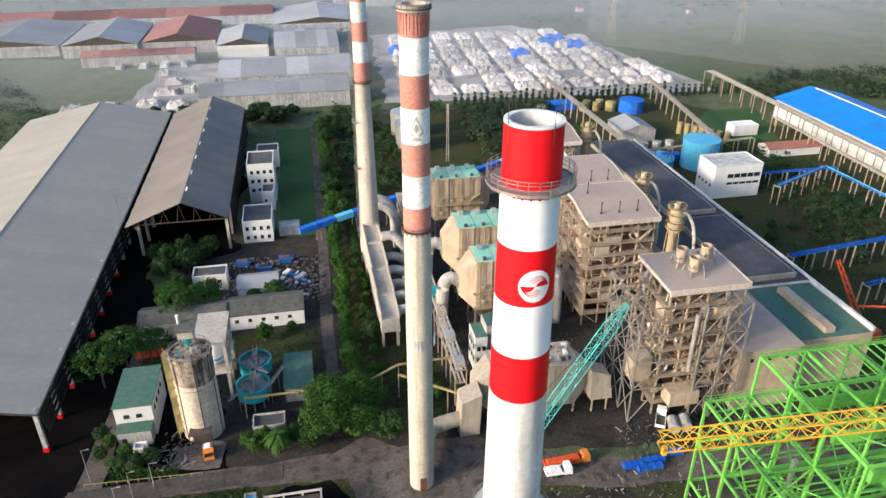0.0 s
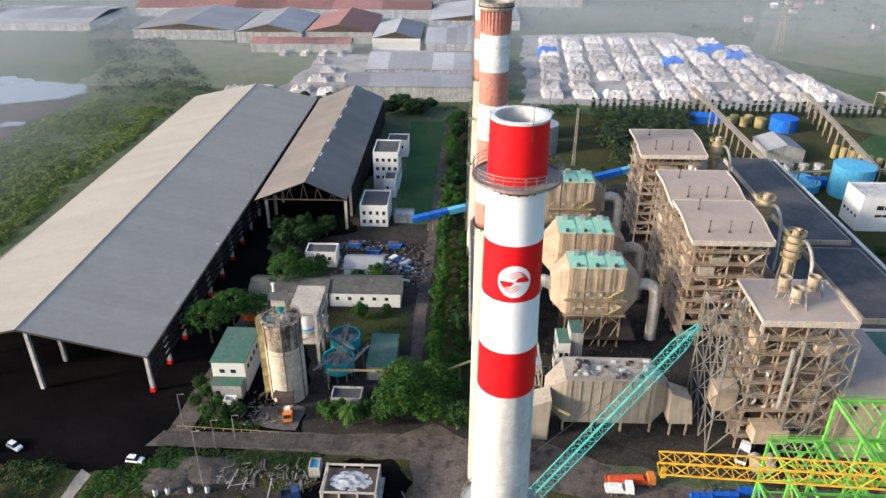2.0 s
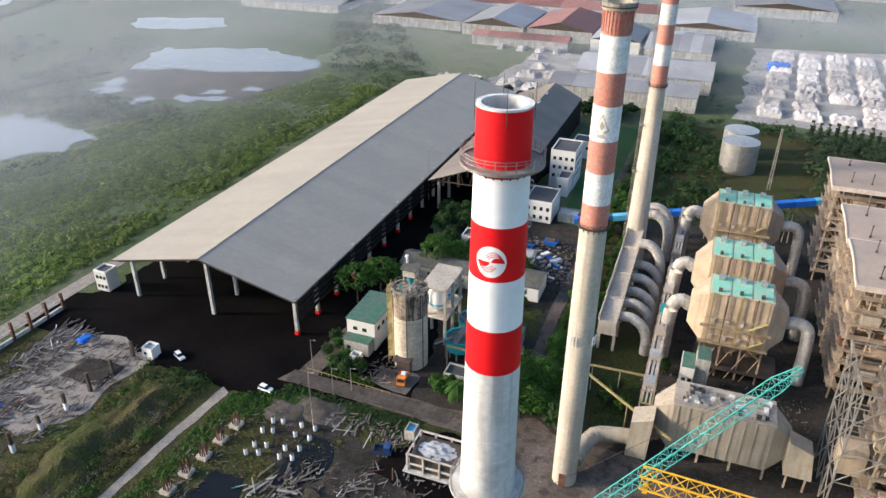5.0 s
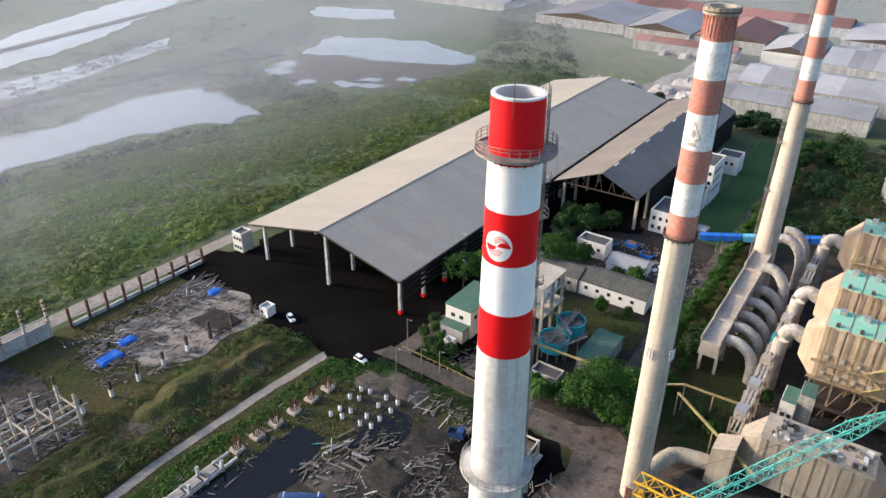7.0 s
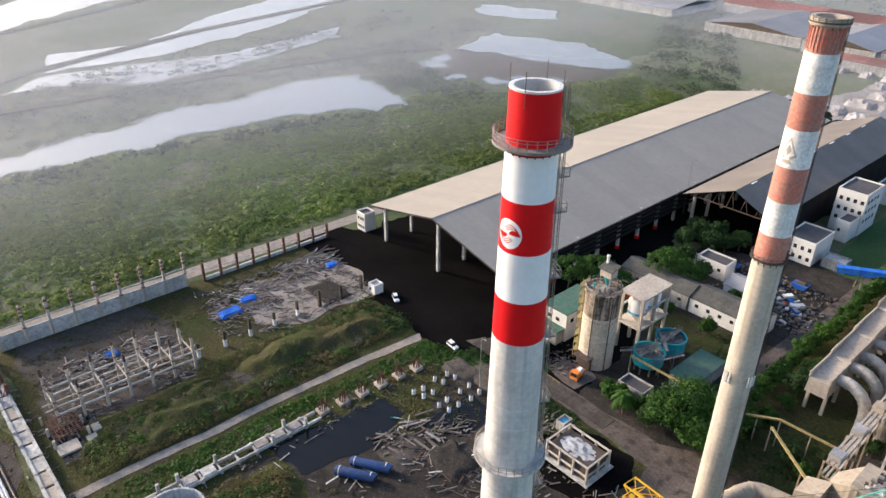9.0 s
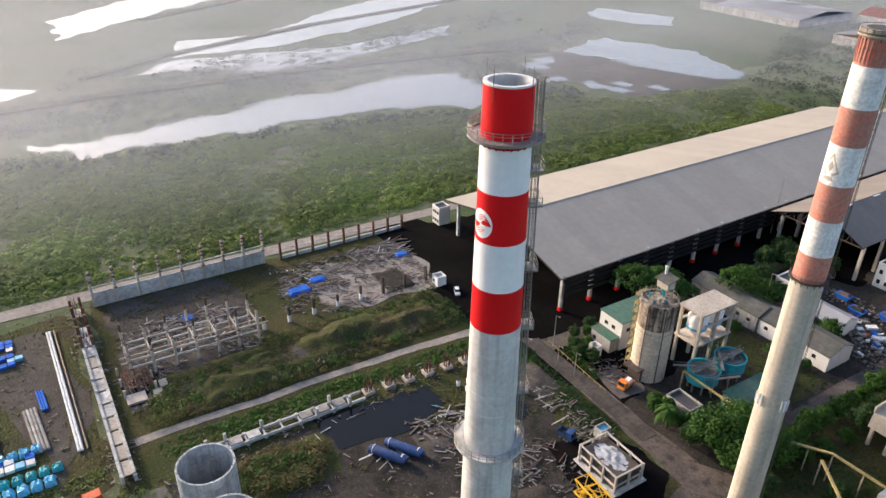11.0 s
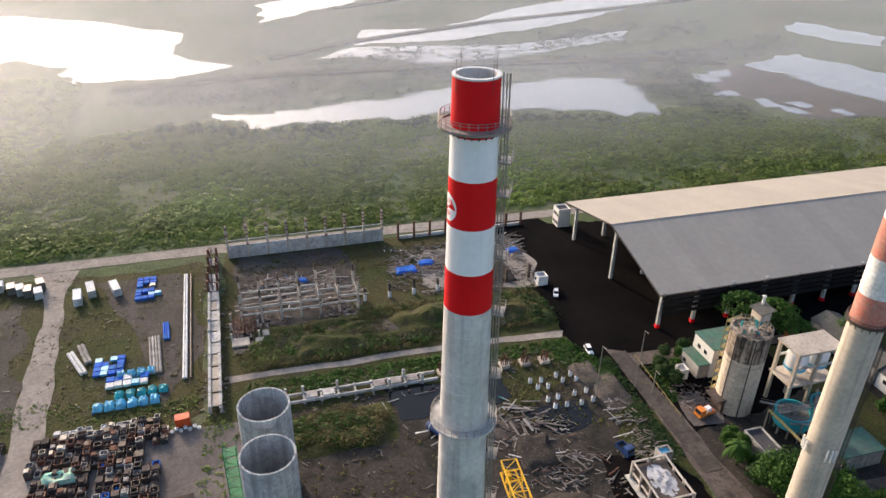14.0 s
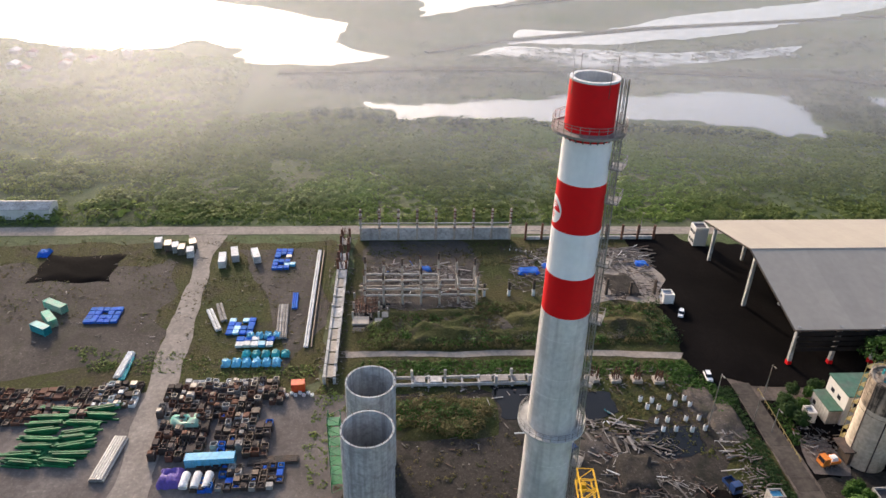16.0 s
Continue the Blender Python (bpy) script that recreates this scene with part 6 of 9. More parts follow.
part("inner_wall", Build().box(-15.9, -4.6, 110.6, 118.2, G + 0.35, 1.9), STEEL_DARK, basin, "dark fill pack")
# A solid lumpy heap stands in for the white steam in the cell.
heap = Build()
hg = 22
heap.v = [(-15.5 + 10.5 * i / hg, 111 + 6.8 * j / hg, 1.85 + 0.55 * max(0, 1 - ((i / hg - 0.5) * 2) ** 2 - ((j / hg - 0.5) * 2.1) ** 2) * (0.6 + noise.noise(Vector((i * 0.35, j * 0.35, 2))))) for j in range(hg + 1) for i in range(hg + 1)]
heap.f = [(j * (hg + 1) + i, j * (hg + 1) + i + 1, (j + 1) * (hg + 1) + i + 1, (j + 1) * (hg + 1) + i) for j in range(hg) for i in range(hg)]
part("white_fill", heap, STEAM, basin, "billowy white fill")

sheet("sludge", [(-24, 106), (-18, 124), (-2, 126), (4, 118), (2, 106), (-10, 103)], G + 0.11, COAL_DARK, "black wet sludge round the cooling cell", "ground", 2.0, 2.0, seed=71)
sheet("apron", [(-40, 136), (-28, 135.5), (-27, 143), (-31, 145), (-38, 144)], G + 0.14, DIRT_PALE, "broken pale concrete apron below the silo", "ground", 0.8, 1.5, seed=72)
house("pump_hut", -21.1, -18.5, 119.2, 122.6, 2.4, PLASTER_DIRTY, BLUE_SKY, "small pump hut with a faded blue-grey roof", "hut", (), True)

# ---- cranes ----


def lattice(parent, p, q, w0, w1, material, n, name="boom"):
    """A four-chord lattice boom from p (width w0) to q (width w1)."""
    p, q = Vector(p), Vector(q)
    d = (q - p).normalized()
    s = d.cross(Vector((0, 0, 1)))
    s = s.normalized() if s.length > 0.05 else Vector((1, 0, 0))
    u = s.cross(d)
    corner = lambda t, a, b: p.lerp(q, t) + (s * a + u * b) * (w0 + (w1 - w0) * t) / 2
    signs = ((-1, -1), (1, -1), (1, 1), (-1, 1))
    for a, b in signs:
        bar(name + "_chord", corner(0, a, b), corner(1, a, b), 0.15, material, parent)
    for i in range(n):
        t0, t1 = i / n, (i + 1) / n
        for k in range(4):
            c0, c1 = signs[k], signs[(k + 1) % 4]
            bar(name + "_lacing", corner(t0, *(c0 if i % 2 else c1)), corner(t1, *(c1 if i % 2 else c0)), 0.075, material, parent)
        bar(name + "_tie", corner(t0, *signs[0]), corner(t0, *signs[1]), 0.075, material, parent)
        bar(name + "_tie", corner(t0, *signs[2]), corner(t0, *signs[3]), 0.075, material, parent)


tc = thing("tower_crane", "yellow tower crane with a long lattice jib", "crane", 100, 49.2, G, "cranes")
lattice(tc, (36, 55.3, 67.5), (98, 49.4, 70.2), 1.7, 2.0, YELLOW, 40, "jib")
lattice(tc, (100, 49.2, G), (100, 49.2, 74), 2.2, 2.2, YELLOW, 12, "mast")
lattice(tc, (102, 49, 70.5), (116, 47.8, 70.8), 2.0, 2.0, YELLOW, 4, "counter_jib")
part("counterweight", Build().box(112, 116, 46.5, 49.1, 67.8, 69.6), CONCRETE, tc)
part("cab", Build().box(98.2, 99.6, 47.0, 48.6, 67.5, 69.6), YELLOW, tc)
bar("hook_block", (36.6, 55.2, 65.6), (36.6, 55.2, 66.8), 0.5, YELLOW, tc)

cc = thing("crawler_crane", "turquoise crawler crane with a long raised lattice boom", "crane", 14, 94, G, "cranes")
lattice(cc, (17.2, 95.0, 1.6), (55.0, 107.9, 46.0), 2.0, 2.0, TURQ, 34)
lattice(cc, (55.0, 107.9, 46.0), (58.3, 109.0, 49.6), 2.0, 0.7, TURQ, 4, "boom_head")
part("crane_body", Build().hexa([(10.5, 91, 0), (18.5, 93.6, 0), (17.3, 97, 0), (9.3, 94.4, 0)], [(10.5, 91, 3.2), (18.5, 93.6, 2.8), (17.3, 97, 2.8), (9.3, 94.4, 3.2)]), TURQ, cc)
part("cab", Build().box(17.2, 19, 91.4, 93, 0.2, 2.8), GLASS_DARK, cc)
for off in (-2.6, 2.6):
    d = Vector((0.95, 0.31, 0))
    s = Vector((0.31, -0.95, 0)) * off
    c0 = Vector((14, 94, G + 0.1)) + s
    part("track", Build().strut(c0 - d * 4.5 + Vector((0, 0, 0.7)), c0 + d * 4.5 + Vector((0, 0, 0.7)), 1.1, 1.5), STEEL_DARK, cc, "black crawler track")
part("slew_ring", Build().lathe([(1.6, G + 1), (1.6, 0.1)], 14, 94, 18), STEEL_DARK, cc)
bar("mast_tie", (11, 92.8, 3.2), (9, 92.2, 12), 0.3, TURQ, cc)
bar("pendant", (9, 92.2, 12), (55, 107.9, 47), 0.06, STEEL_DARK, cc)
bar("crane_axle", (13.2, 96.5, G + 0.9), (14.8, 91.5, G + 0.9), 0.8, STEEL_DARK, cc)

rc = thing("mobile_crane", "red lattice crane behind the turbine hall", "crane", 160, 155, G, "cranes")
lattice(rc, (160, 152, 0.2), (152, 161, 21), 1.6, 0.9, RED_MACHINE, 16)
part("crane_body", Build().box(157.5, 163.5, 149, 155, G + 0.9, 1.8), RED_MACHINE, rc)
part("crawler", Build().box(157, 164, 149.5, 151, G, G + 1), STEEL_DARK, rc)
part("crawler", Build().box(157, 164, 153, 154.5, G, G + 1), STEEL_DARK, rc)
bar("jib", (158, 154.5, 8), (166, 150, 9.5), 0.5, RED_MACHINE, rc)

# ---- new green boiler steelwork ----
gs = thing("steel_framework", "unfinished bright green steel framework of a new boiler house", "steel frame", 95, 75, G)
GXs, GYs, GZs = (67, 76, 85, 94, 103, 112), (56, 64, 73, 82, 91), (G, 9, 19, 29, 38.5)
for x in GXs:
    for y in GYs:
        bar("column", (x, y, G), (x, y, 47.5 if x > 75 and y > 60 else 38.5), 0.45, GREEN_STEEL, gs)
for z in GZs[1:] + (47.3,):
    for y in GYs:
        if z < 47 or y > 60:
            bar("main_beam", (67 if z < 47 else 76, y, z), (112, y, z), 0.32, GREEN_STEEL, gs, 0.6)
    for x in GXs:
        if z < 47 or x > 75:
            bar("main_beam", (x, 56 if z < 47 else 64, z), (x, 91, z), 0.32, GREEN_STEEL, gs, 0.6)
for z in (38.4, 47.2):
    for k in range(24):
        x = (67 if z < 40 else 76) + k * 1.9
        if x < 112:
            bar("joist", (x, 82, z), (x, 91, z), 0.16, GREEN_STEEL, gs, 0.3)
    for hgt in (0.6, 1.2):
        bar("guard_rail", (67 if z < 40 else 76, 91.3, z + hgt), (112, 91.3, z + hgt), 0.1, GREEN_STEEL, gs)
        bar("guard_rail", (66.7 if z < 40 else 75.7, 64, z + hgt), (66.7 if z < 40 else 75.7, 91, z + hgt), 0.1, GREEN_STEEL, gs)
for i in range(5):
    for j, (za, zb2) in enumerate(zip(GZs, GZs[1:] + (47.3,))):
        a, c = (GXs[i], GXs[i + 1]) if (i + j) % 2 else (GXs[i + 1], GXs[i])
        if j < 4:
            bar("brace", (a, 91, za), (c, 91, zb2), 0.24, GREEN_STEEL, gs)
        if j < 4 and i % 2 == 0:
            bar("brace", (a, 73, za), (c, 73, zb2), 0.24, GREEN_STEEL, gs)
for i in range(4):
    for j, (za, zb2) in enumerate(zip(GZs, GZs[1:])):
        a, c = (GYs[i], GYs[i + 1]) if (i + j) % 2 else (GYs[i + 1], GYs[i])
        bar("brace", (67, a, za), (67, c, zb2), 0.24, GREEN_STEEL, gs)
        bar("brace", (85, a, za), (85, c, zb2), 0.2, GREEN_STEEL, gs)
for z in (9, 19, 29, 38.4):
    for k in range(11):
        bar("joist", (67, 57.5 + k * 3.1, z), (112, 57.5 + k * 3.1, z), 0.15, GREEN_STEEL, gs, 0.3)
for i in range(5):
    bar("top_brace", (GXs[i], 82, 47.4 if i else 38.6), (GXs[i + 1], 91, 47.4 if i else 38.6), 0.18, GREEN_STEEL, gs)
    bar("top_brace", (GXs[i], 73, 47.4 if i else 38.6), (GXs[i + 1], 64, 47.4 if i else 38.6), 0.18, GREEN_STEEL, gs)
for k in range(4):
    bar("girder", (80, 58 + k * 8.5, 42), (112, 58 + k * 8.5, 42), 0.8, GREEN_STEEL, gs, 2.2, "deep green plate girder")
for k, (x, y) in enumerate(((71, 87), (78, 79), (89, 87), (98, 70), (72, 69))):
    bar("lagged_pipe", (x, y, 2), (x, y, 34), 0.7, ALU if k % 2 else RUST, gs)
    block("floor_grating", x - 3, x + 4, y - 3, y + 3, 19.4, 19.5, STEEL_DARK, gs)
    block("floor_grating", x - 4, x + 2, y - 2, y + 4, 9.4, 9.5, STEEL_DARK, gs)
block("hung_header", 79, 100, 66, 68, 33, 35, RUST, gs, "rust-brown header box")

# ---- vehicles ----


def wheels(parent, pts, r):
    for x, y, z, ax, ay in pts:
        w = part("wheel", Build().tube([(x - ax * 0.15, y - ay * 0.15, z), (x + ax * 0.15, y + ay * 0.15, z)], r, 12), STEEL_DARK, parent)
        part("hub", Build().tube([(x - ax * 0.17, y - ay * 0.17, z), (x + ax * 0.17, y + ay * 0.17, z)], r * 0.45, 10), STEEL, w)


def truck(x, y, turn, label, cab_m, bed_m, length=7.5, load=None):
    """A lorry built about its own axes, then turned on the spot."""
    t = thing("truck", label, "truck", x, y, G, "vehicles")
    m = pose(x, y, G + 0.1, 0, 0, turn)
    def lift(b):
        b.v = [tuple(m @ Vector(p)) for p in b.v]
        return b
    L = length / 2
    part("cab", lift(Build().hexa([(L - 2, -1.2, 0.7), (L, -1.2, 0.7), (L, 1.2, 0.7), (L - 2, 1.2, 0.7)], [(L - 1.9, -1.15, 2.9), (L - 0.3, -1.15, 2.9), (L - 0.3, 1.15, 2.9), (L - 1.9, 1.15, 2.9)])), cab_m, t)
    part("windscreen", lift(Build().hexa([(L - 0.2, -1.0, 1.7), (L - 0.1, -1.0, 1.7), (L - 0.1, 1.0, 1.7), (L - 0.2, 1.0, 1.7)], [(L - 0.4, -1.0, 2.7), (L - 0.24, -1.0, 2.7), (L - 0.24, 1.0, 2.7), (L - 0.4, 1.0, 2.7)])), GLASS_DARK, t)
    part("bed", lift(Build().box(-L, L - 2.1, -1.2, 1.2, 0.8, 1.05)), STEEL_DARK, t)
    for a in ((-L, L - 2.1, -1.25, -1.15), (-L, L - 2.1, 1.15, 1.25), (-L, -L + 0.1, -1.15, 1.15)):
        part("side_board", lift(Build().box(*a, 1.05, 1.9)), bed_m, t)
    if load:
        part("load", lift(Build().hexa([(-L + 0.2, -1.05, 1.05), (L - 2.3, -1.05, 1.05), (L - 2.3, 1.05, 1.05), (-L + 0.2, 1.05, 1.05)], [(-L + 0.7, -0.6, 2.5), (L - 2.9, -0.6, 2.5), (L - 2.9, 0.6, 2.5), (-L + 0.7, 0.6, 2.5)])), load, t)
    for u in (-L + 1.2, -L + 2.4, L - 1.2):
        for s in (-1.15, 1.15):
            w = part("wheel", lift(Build().tube([(u, s - 0.15, 0.42), (u, s + 0.15, 0.42)], 0.5, 12)), STEEL_DARK, t)
            part("hub", lift(Build().tube([(u, s - 0.17, 0.42), (u, s + 0.17, 0.42)], 0.22, 8)), STEEL, w)
    return t


def car(x, y, turn, label, m_):
    t = thing("car", label, "car", x, y, G, "vehicles")
    m = pose(x, y, G + 0.08, 0, 0, turn)
    def lift(b):
        b.v = [tuple(m @ Vector(p)) for p in b.v]
        return b
    part("body", lift(Build().hexa([(-2.1, -0.85, 0.3), (2.1, -0.85, 0.3), (2.1, 0.85, 0.3), (-2.1, 0.85, 0.3)], [(-2.0, -0.8, 0.95), (2.0, -0.78, 0.85), (2.0, 0.78, 0.85), (-2.0, 0.8, 0.95)])), m_, t)
    part("cabin", lift(Build().hexa([(-1.9, -0.78, 0.93), (1.0, -0.78, 0.9), (1.0, 0.78, 0.9), (-1.9, 0.78, 0.93)], [(-1.6, -0.65, 1.5), (0.3, -0.65, 1.5), (0.3, 0.65, 1.5), (-1.6, 0.65, 1.5)])), GLASS_DARK, t)
    part("roof", lift(Build().box(-1.6, 0.3, -0.66, 0.66, 1.5, 1.56)), m_, t)
    for u in (-1.3, 1.3):
        for s in (-0.8, 0.8):
            part("wheel", lift(Build().tube([(u, s - 0.1, 0.25), (u, s + 0.1, 0.25)], 0.32, 10)), STEEL_DARK, t)


truck(-30.6, 139.6, -80, "orange mixer truck with a white drum below the silo", ORANGE, ORANGE, 5.0, WHITE)
truck(54, 119.8, 4, "red and orange mobile crane parked on the road", ORANGE, RED_MACHINE, 11.5, RED_MACHINE)
truck(83, 129.4, 60, "white truck parked under the boiler house", WHITE, WHITE, 7.0)
truck(51, 117.2, 0, "white truck beside the red crane carrier", WHITE, WHITE, 6.5, WHITE_OLD)
truck(-23.9, 112.7, 15, "small dull blue truck among the debris", BLUE_DRUM, BLUE_DRUM, 4.4)
car(-95.5, 126.2, -25, "small white car at the yard edge", WHITE)
car(-64, 122.8, -5, "small white car on the road", WHITE)
for k in range(2):
    tk = thing("shrouded_tank", "rounded tank under a pale tarpaulin below the boiler house", "tank", 85.5 + k * 3, 128, G, "shrouded tanks")
    part("cover", Build().tube([(84.5 + k * 3.2, 124.6, G + 1.5), (85.5 + k * 3.2, 128.4, G + 1.5)], 1.5, 14), PLASTER_DIRTY, tk)
for x0, x1, y in ((67, 71.5, 116.0), (72, 77.5, 116.6), (78.5, 83, 118.0), (70, 76, 114.6)):
    bp = thing("duct_piece", "bright blue steel duct piece lying by the road", "duct", (x0 + x1) / 2, y, G, "blue duct pieces")
    part("duct_box", Build().box(x0, x1, y - 0.7, y + 0.7, G + 0.15, G + 1.4), BLUE, bp)
    for k in range(4):
        xx = x0 + (x1 - x0) * k / 3
        part("flange", Build().box(xx - 0.06, xx + 0.06, y - 0.85, y + 0.85, G + 0.1, G + 1.55), BLUE, bp)

# ---- building site: frames, walls, piles and debris ----
rnd_w = random.Random(12)
wall_w = thing("panel_wall", "long unfinished concrete wall with tall rusty-topped columns", "wall", -147, 50, G)
for k in range(9):
    y = 22 + k * 7.0
    block("column", -147.85, -147.15, y - 0.35, y + 0.35, G, 10.4, CONCRETE_OLD, wall_w, "stained concrete column")
    for z in (2.6, 4.4, 8.0):
        block("tie_ring", -148.0, -147.0, y - 0.55, y + 0.55, z, z + 0.28, rnd_w.choice((RUST, CONCRETE_PALE)), wall_w)
    for s in (-0.25, 0.25):
        bar("starter_bar", (-147.5 + s, y + s, 10.0), (-147.5 + s, y + s, 11.8), 0.07, RUST, wall_w)
    block("bracket", -148.2, -146.8, y - 0.5, y + 0.5, 6.6, 7.1, RUST, wall_w)
    block("bracket", -148.2, -146.8, y - 0.5, y + 0.5, 9.3, 9.7, RUST, wall_w)
    if k < 8:
        block("panel", -147.6, -147.3, y + 0.42, y + 6.58, G, 2.6, CONCRETE_PALE, wall_w, "grey wall panel")
        bar("top_rail", (-147.5, y + 0.4, 4.6), (-147.5, y + 6.6, 4.6), 0.25, CONCRETE_PALE, wall_w, 0.3)
posts_w = thing("post_row", "row of dark rusty steel posts on a pale low wall", "posts", -147, 105, G)
for k in range(9):
    y = 84 + k * 6.2
    bar("post", (-147, y, G), (-147, y, 4.6 - 0.15 * k), 0.75, RUST, posts_w)
    if k < 8:
        block("low_wall", -147.6, -146.9, y + 0.5, y + 5.7, G, G + 1.3, CONCRETE_PALE, posts_w)
        bar("rail", (-147, y, 1.4), (-147, y + 6.2, 1.4), 0.2, CONCRETE_PALE, posts_w)
row_s = thing("frame_row", "broken concrete beam row with rusty bars at one end", "frame", -105, 16.6, G)
rnd = random.Random(3)
for k in range(15):
    x = -146 + k * 5.8
    tall = 5.5 if k < 5 else 2.2
    for yy in (15.2, 18.0):
        block("column", x - 0.4, x + 0.4, yy - 0.4, yy + 0.4, G, G + tall + rnd.uniform(-0.5, 0.8), RUST if k < 5 else CONCRETE_PALE, row_s)
    if k < 14 and rnd.random() < 0.95:
        bar("edge_beam", (x, 15.2, G + min(tall, 1.9)), (x + 5.5, 15.2, G + min(tall, 1.9)), 0.7, CONCRETE_PALE, row_s, 0.8)
        bar("edge_beam", (x, 18.0, G + min(tall, 1.9)), (x + 5.5, 18.0, G + min(tall, 1.9)), 0.7, CONCRETE_PALE, row_s, 0.8)
        if rnd.random() < 0.95:
            block("floor_plank", x + 0.2, x + 5.2, 15.4, 17.8, G + 1.6, G + 1.85, rnd.choice((CONCRETE_PALE, CONCRETE_PALE, CONCRETE_OLD)), row_s)
    if k < 5:
        for j in range(4):
            bar("starter_bar", (x + rnd.uniform(-1, 4), 15.2 + rnd.uniform(-0.3, 3), G + 3), (x + rnd.uniform(-1, 4), 15.2 + rnd.uniform(-0.3, 3), G + 7.5), 0.12, RUST, row_s)
inner = thing("building_skeleton", "half-demolished concrete and steel frame of two column rows", "frame", -107, 42, G)
for i, x in enumerate((-112.5, -103.5)):
    for k in range(7):
        y = 25 + k * 6.0
        h = 8.0 + rnd.uniform(-1.6, 1.0)
        block("column", x - 0.32, x + 0.32, y - 0.32, y + 0.32, G, h, CONCRETE_OLD, inner)
        for z in (0.8, 3.2, 5.2):
            block("corbel", x - 0.5, x + 0.5, y - 0.45, y + 0.45, z, z + 0.3, rnd.choice((RUST, CONCRETE_OLD, CONCRETE_PALE)), inner)
        if k % 2 == i:
            bar("steel_post", (x, y, h), (x, y, h + 2.6), 0.5, STEEL_DARK, inner)
        for j in range(4):
            bar("starter_bar", (x + 0.3 * (j % 2) - 0.15, y + 0.3 * (j // 2) - 0.15, h), (x + rnd.uniform(-0.5, 0.5), y + rnd.uniform(-0.5, 0.5), h + 1.5), 0.09, RUST, inner)
        if k < 6:
            for z in (1.2, 3.6):
                if rnd.random() < 0.85:
                    bar("cross_beam", (x, y, z), (x, y + 6, z + rnd.uniform(-0.3, 0.1)), 0.35, CONCRETE_PALE, inner, 0.5)
        if i == 0:
            bar("cross_beam", (x, y, 3.4), (x + 9, y, 3.4), 0.35, CONCRETE_OLD, inner)
            bar("floor_joist", (x + 3, y - 2, 1.0), (x + 3, y + 4, 1.0), 0.3, CONCRETE_OLD, inner)
            bar("floor_joist", (x + 6, y - 2, 1.2), (x + 6, y + 4, 1.2), 0.3, CONCRETE_OLD, inner)
for k in range(8):
    y = 64 + k * 8.2
    pp = thing("stub_post", "lone steel stub post with a white lower half", "post", -108, y, G, "stub posts")
    bar("upper_post", (-108, y, G + 2.4), (-108, y, G + 4.8 + (k % 3) * 0.7), 0.75, STEEL_DARK, pp)
    bar("lower_post", (-108, y, G), (-108, y, G + 2.4), 0.9, WHITE_OLD if k < 5 else STEEL_DARK, pp)
deck = thing("beam_deck", "broken pale concrete ground beams beside the pool", "foundation", -64, 52, G)
for k in range(10):
    y = 30 + k * 4.6
    for x in (-65.5, -62.5):
        block("stub_column", x - 0.35, x + 0.35, y - 0.35, y + 0.35, G, G + 1.5 + (2.0 if rnd.random() < 0.4 else 0), CONCRETE_PALE, deck)
        bar("ground_beam", (x, y, G + 0.9), (x, y + 4.4, G + 0.9), 0.5, CONCRETE_PALE, deck, 0.8)
    bar("ground_beam", (-65.5, y, G + 0.9), (-62.5, y, G + 0.9), 0.4, CONCRETE_PALE, deck, 0.7)
    if rnd.random() < 0.6:
        block("slab", -65.2, -62.8, y + 0.4, y + 3.6, G + 1.3, G + 1.55, rnd.choice((CONCRETE_PALE, WOOD_GREY)), deck)
for k in range(6):
    y = 78 + k * 6
    rb = thing("foundation_block", "concrete pile cap bristling with rusty starter bars", "foundation", -65 + 0.4 * k, y, G, "foundation blocks")
    block("cap", -66.4 + 0.4 * k, -63.6 + 0.4 * k, y - 1.4, y + 1.4, G, G + 1.0, CONCRETE_OLD, rb)
    for j in range(10):
        a = 2 * math.pi * j / 10
        bar("starter_bar", (-65 + 0.4 * k + 0.9 * math.cos(a), y + 0.9 * math.sin(a), G + 1), (-65 + 0.4 * k + (0.9 + rnd.uniform(-0.5, 0.6)) * math.cos(a), y + 0.9 * math.sin(a) + rnd.uniform(-0.4, 0.4), G + 4.0 + rnd.uniform(-0.8, 0.6)), 0.2, RUST, rb)


def bank(name, x0, x1, y0, y1, h, m, label, seed, step=1.1, rough=0.9):
    """A long heap of overgrown spoil, lumpy on top and running out at its foot."""
    b = Build()
    nx, ny = int((x1 - x0) / step), int((y1 - y0) / step)
    for j in range(ny + 1):
        for i in range(nx + 1):
            u, v = i / nx, j / ny
            x, y = x0 + (x1 - x0) * u, y0 + (y1 - y0) * v
            edge = min(1, 4 * u * (1 - u)) * min(1, 9 * v * (1 - v))
            q = noise.noise(Vector((x * 0.07, y * 0.05, seed))) + 0.5 * noise.noise(Vector((x * 0.23, y * 0.2, seed))) + 0.2 * noise.noise(Vector((x * 0.7, y * 0.7, seed)))
            b.v.append((x + noise.noise(Vector((y * 0.09, seed, 1))) * 2, y, G - 0.05 + max(0, h * edge * (0.55 + rough * q))))
    b.f = [(j * (nx + 1) + i, j * (nx + 1) + i + 1, (j + 1) * (nx + 1) + i + 1, (j + 1) * (nx + 1) + i) for j in range(ny) for i in range(nx)]
    return solid(name, b, m, label, "bank", kind="structure")


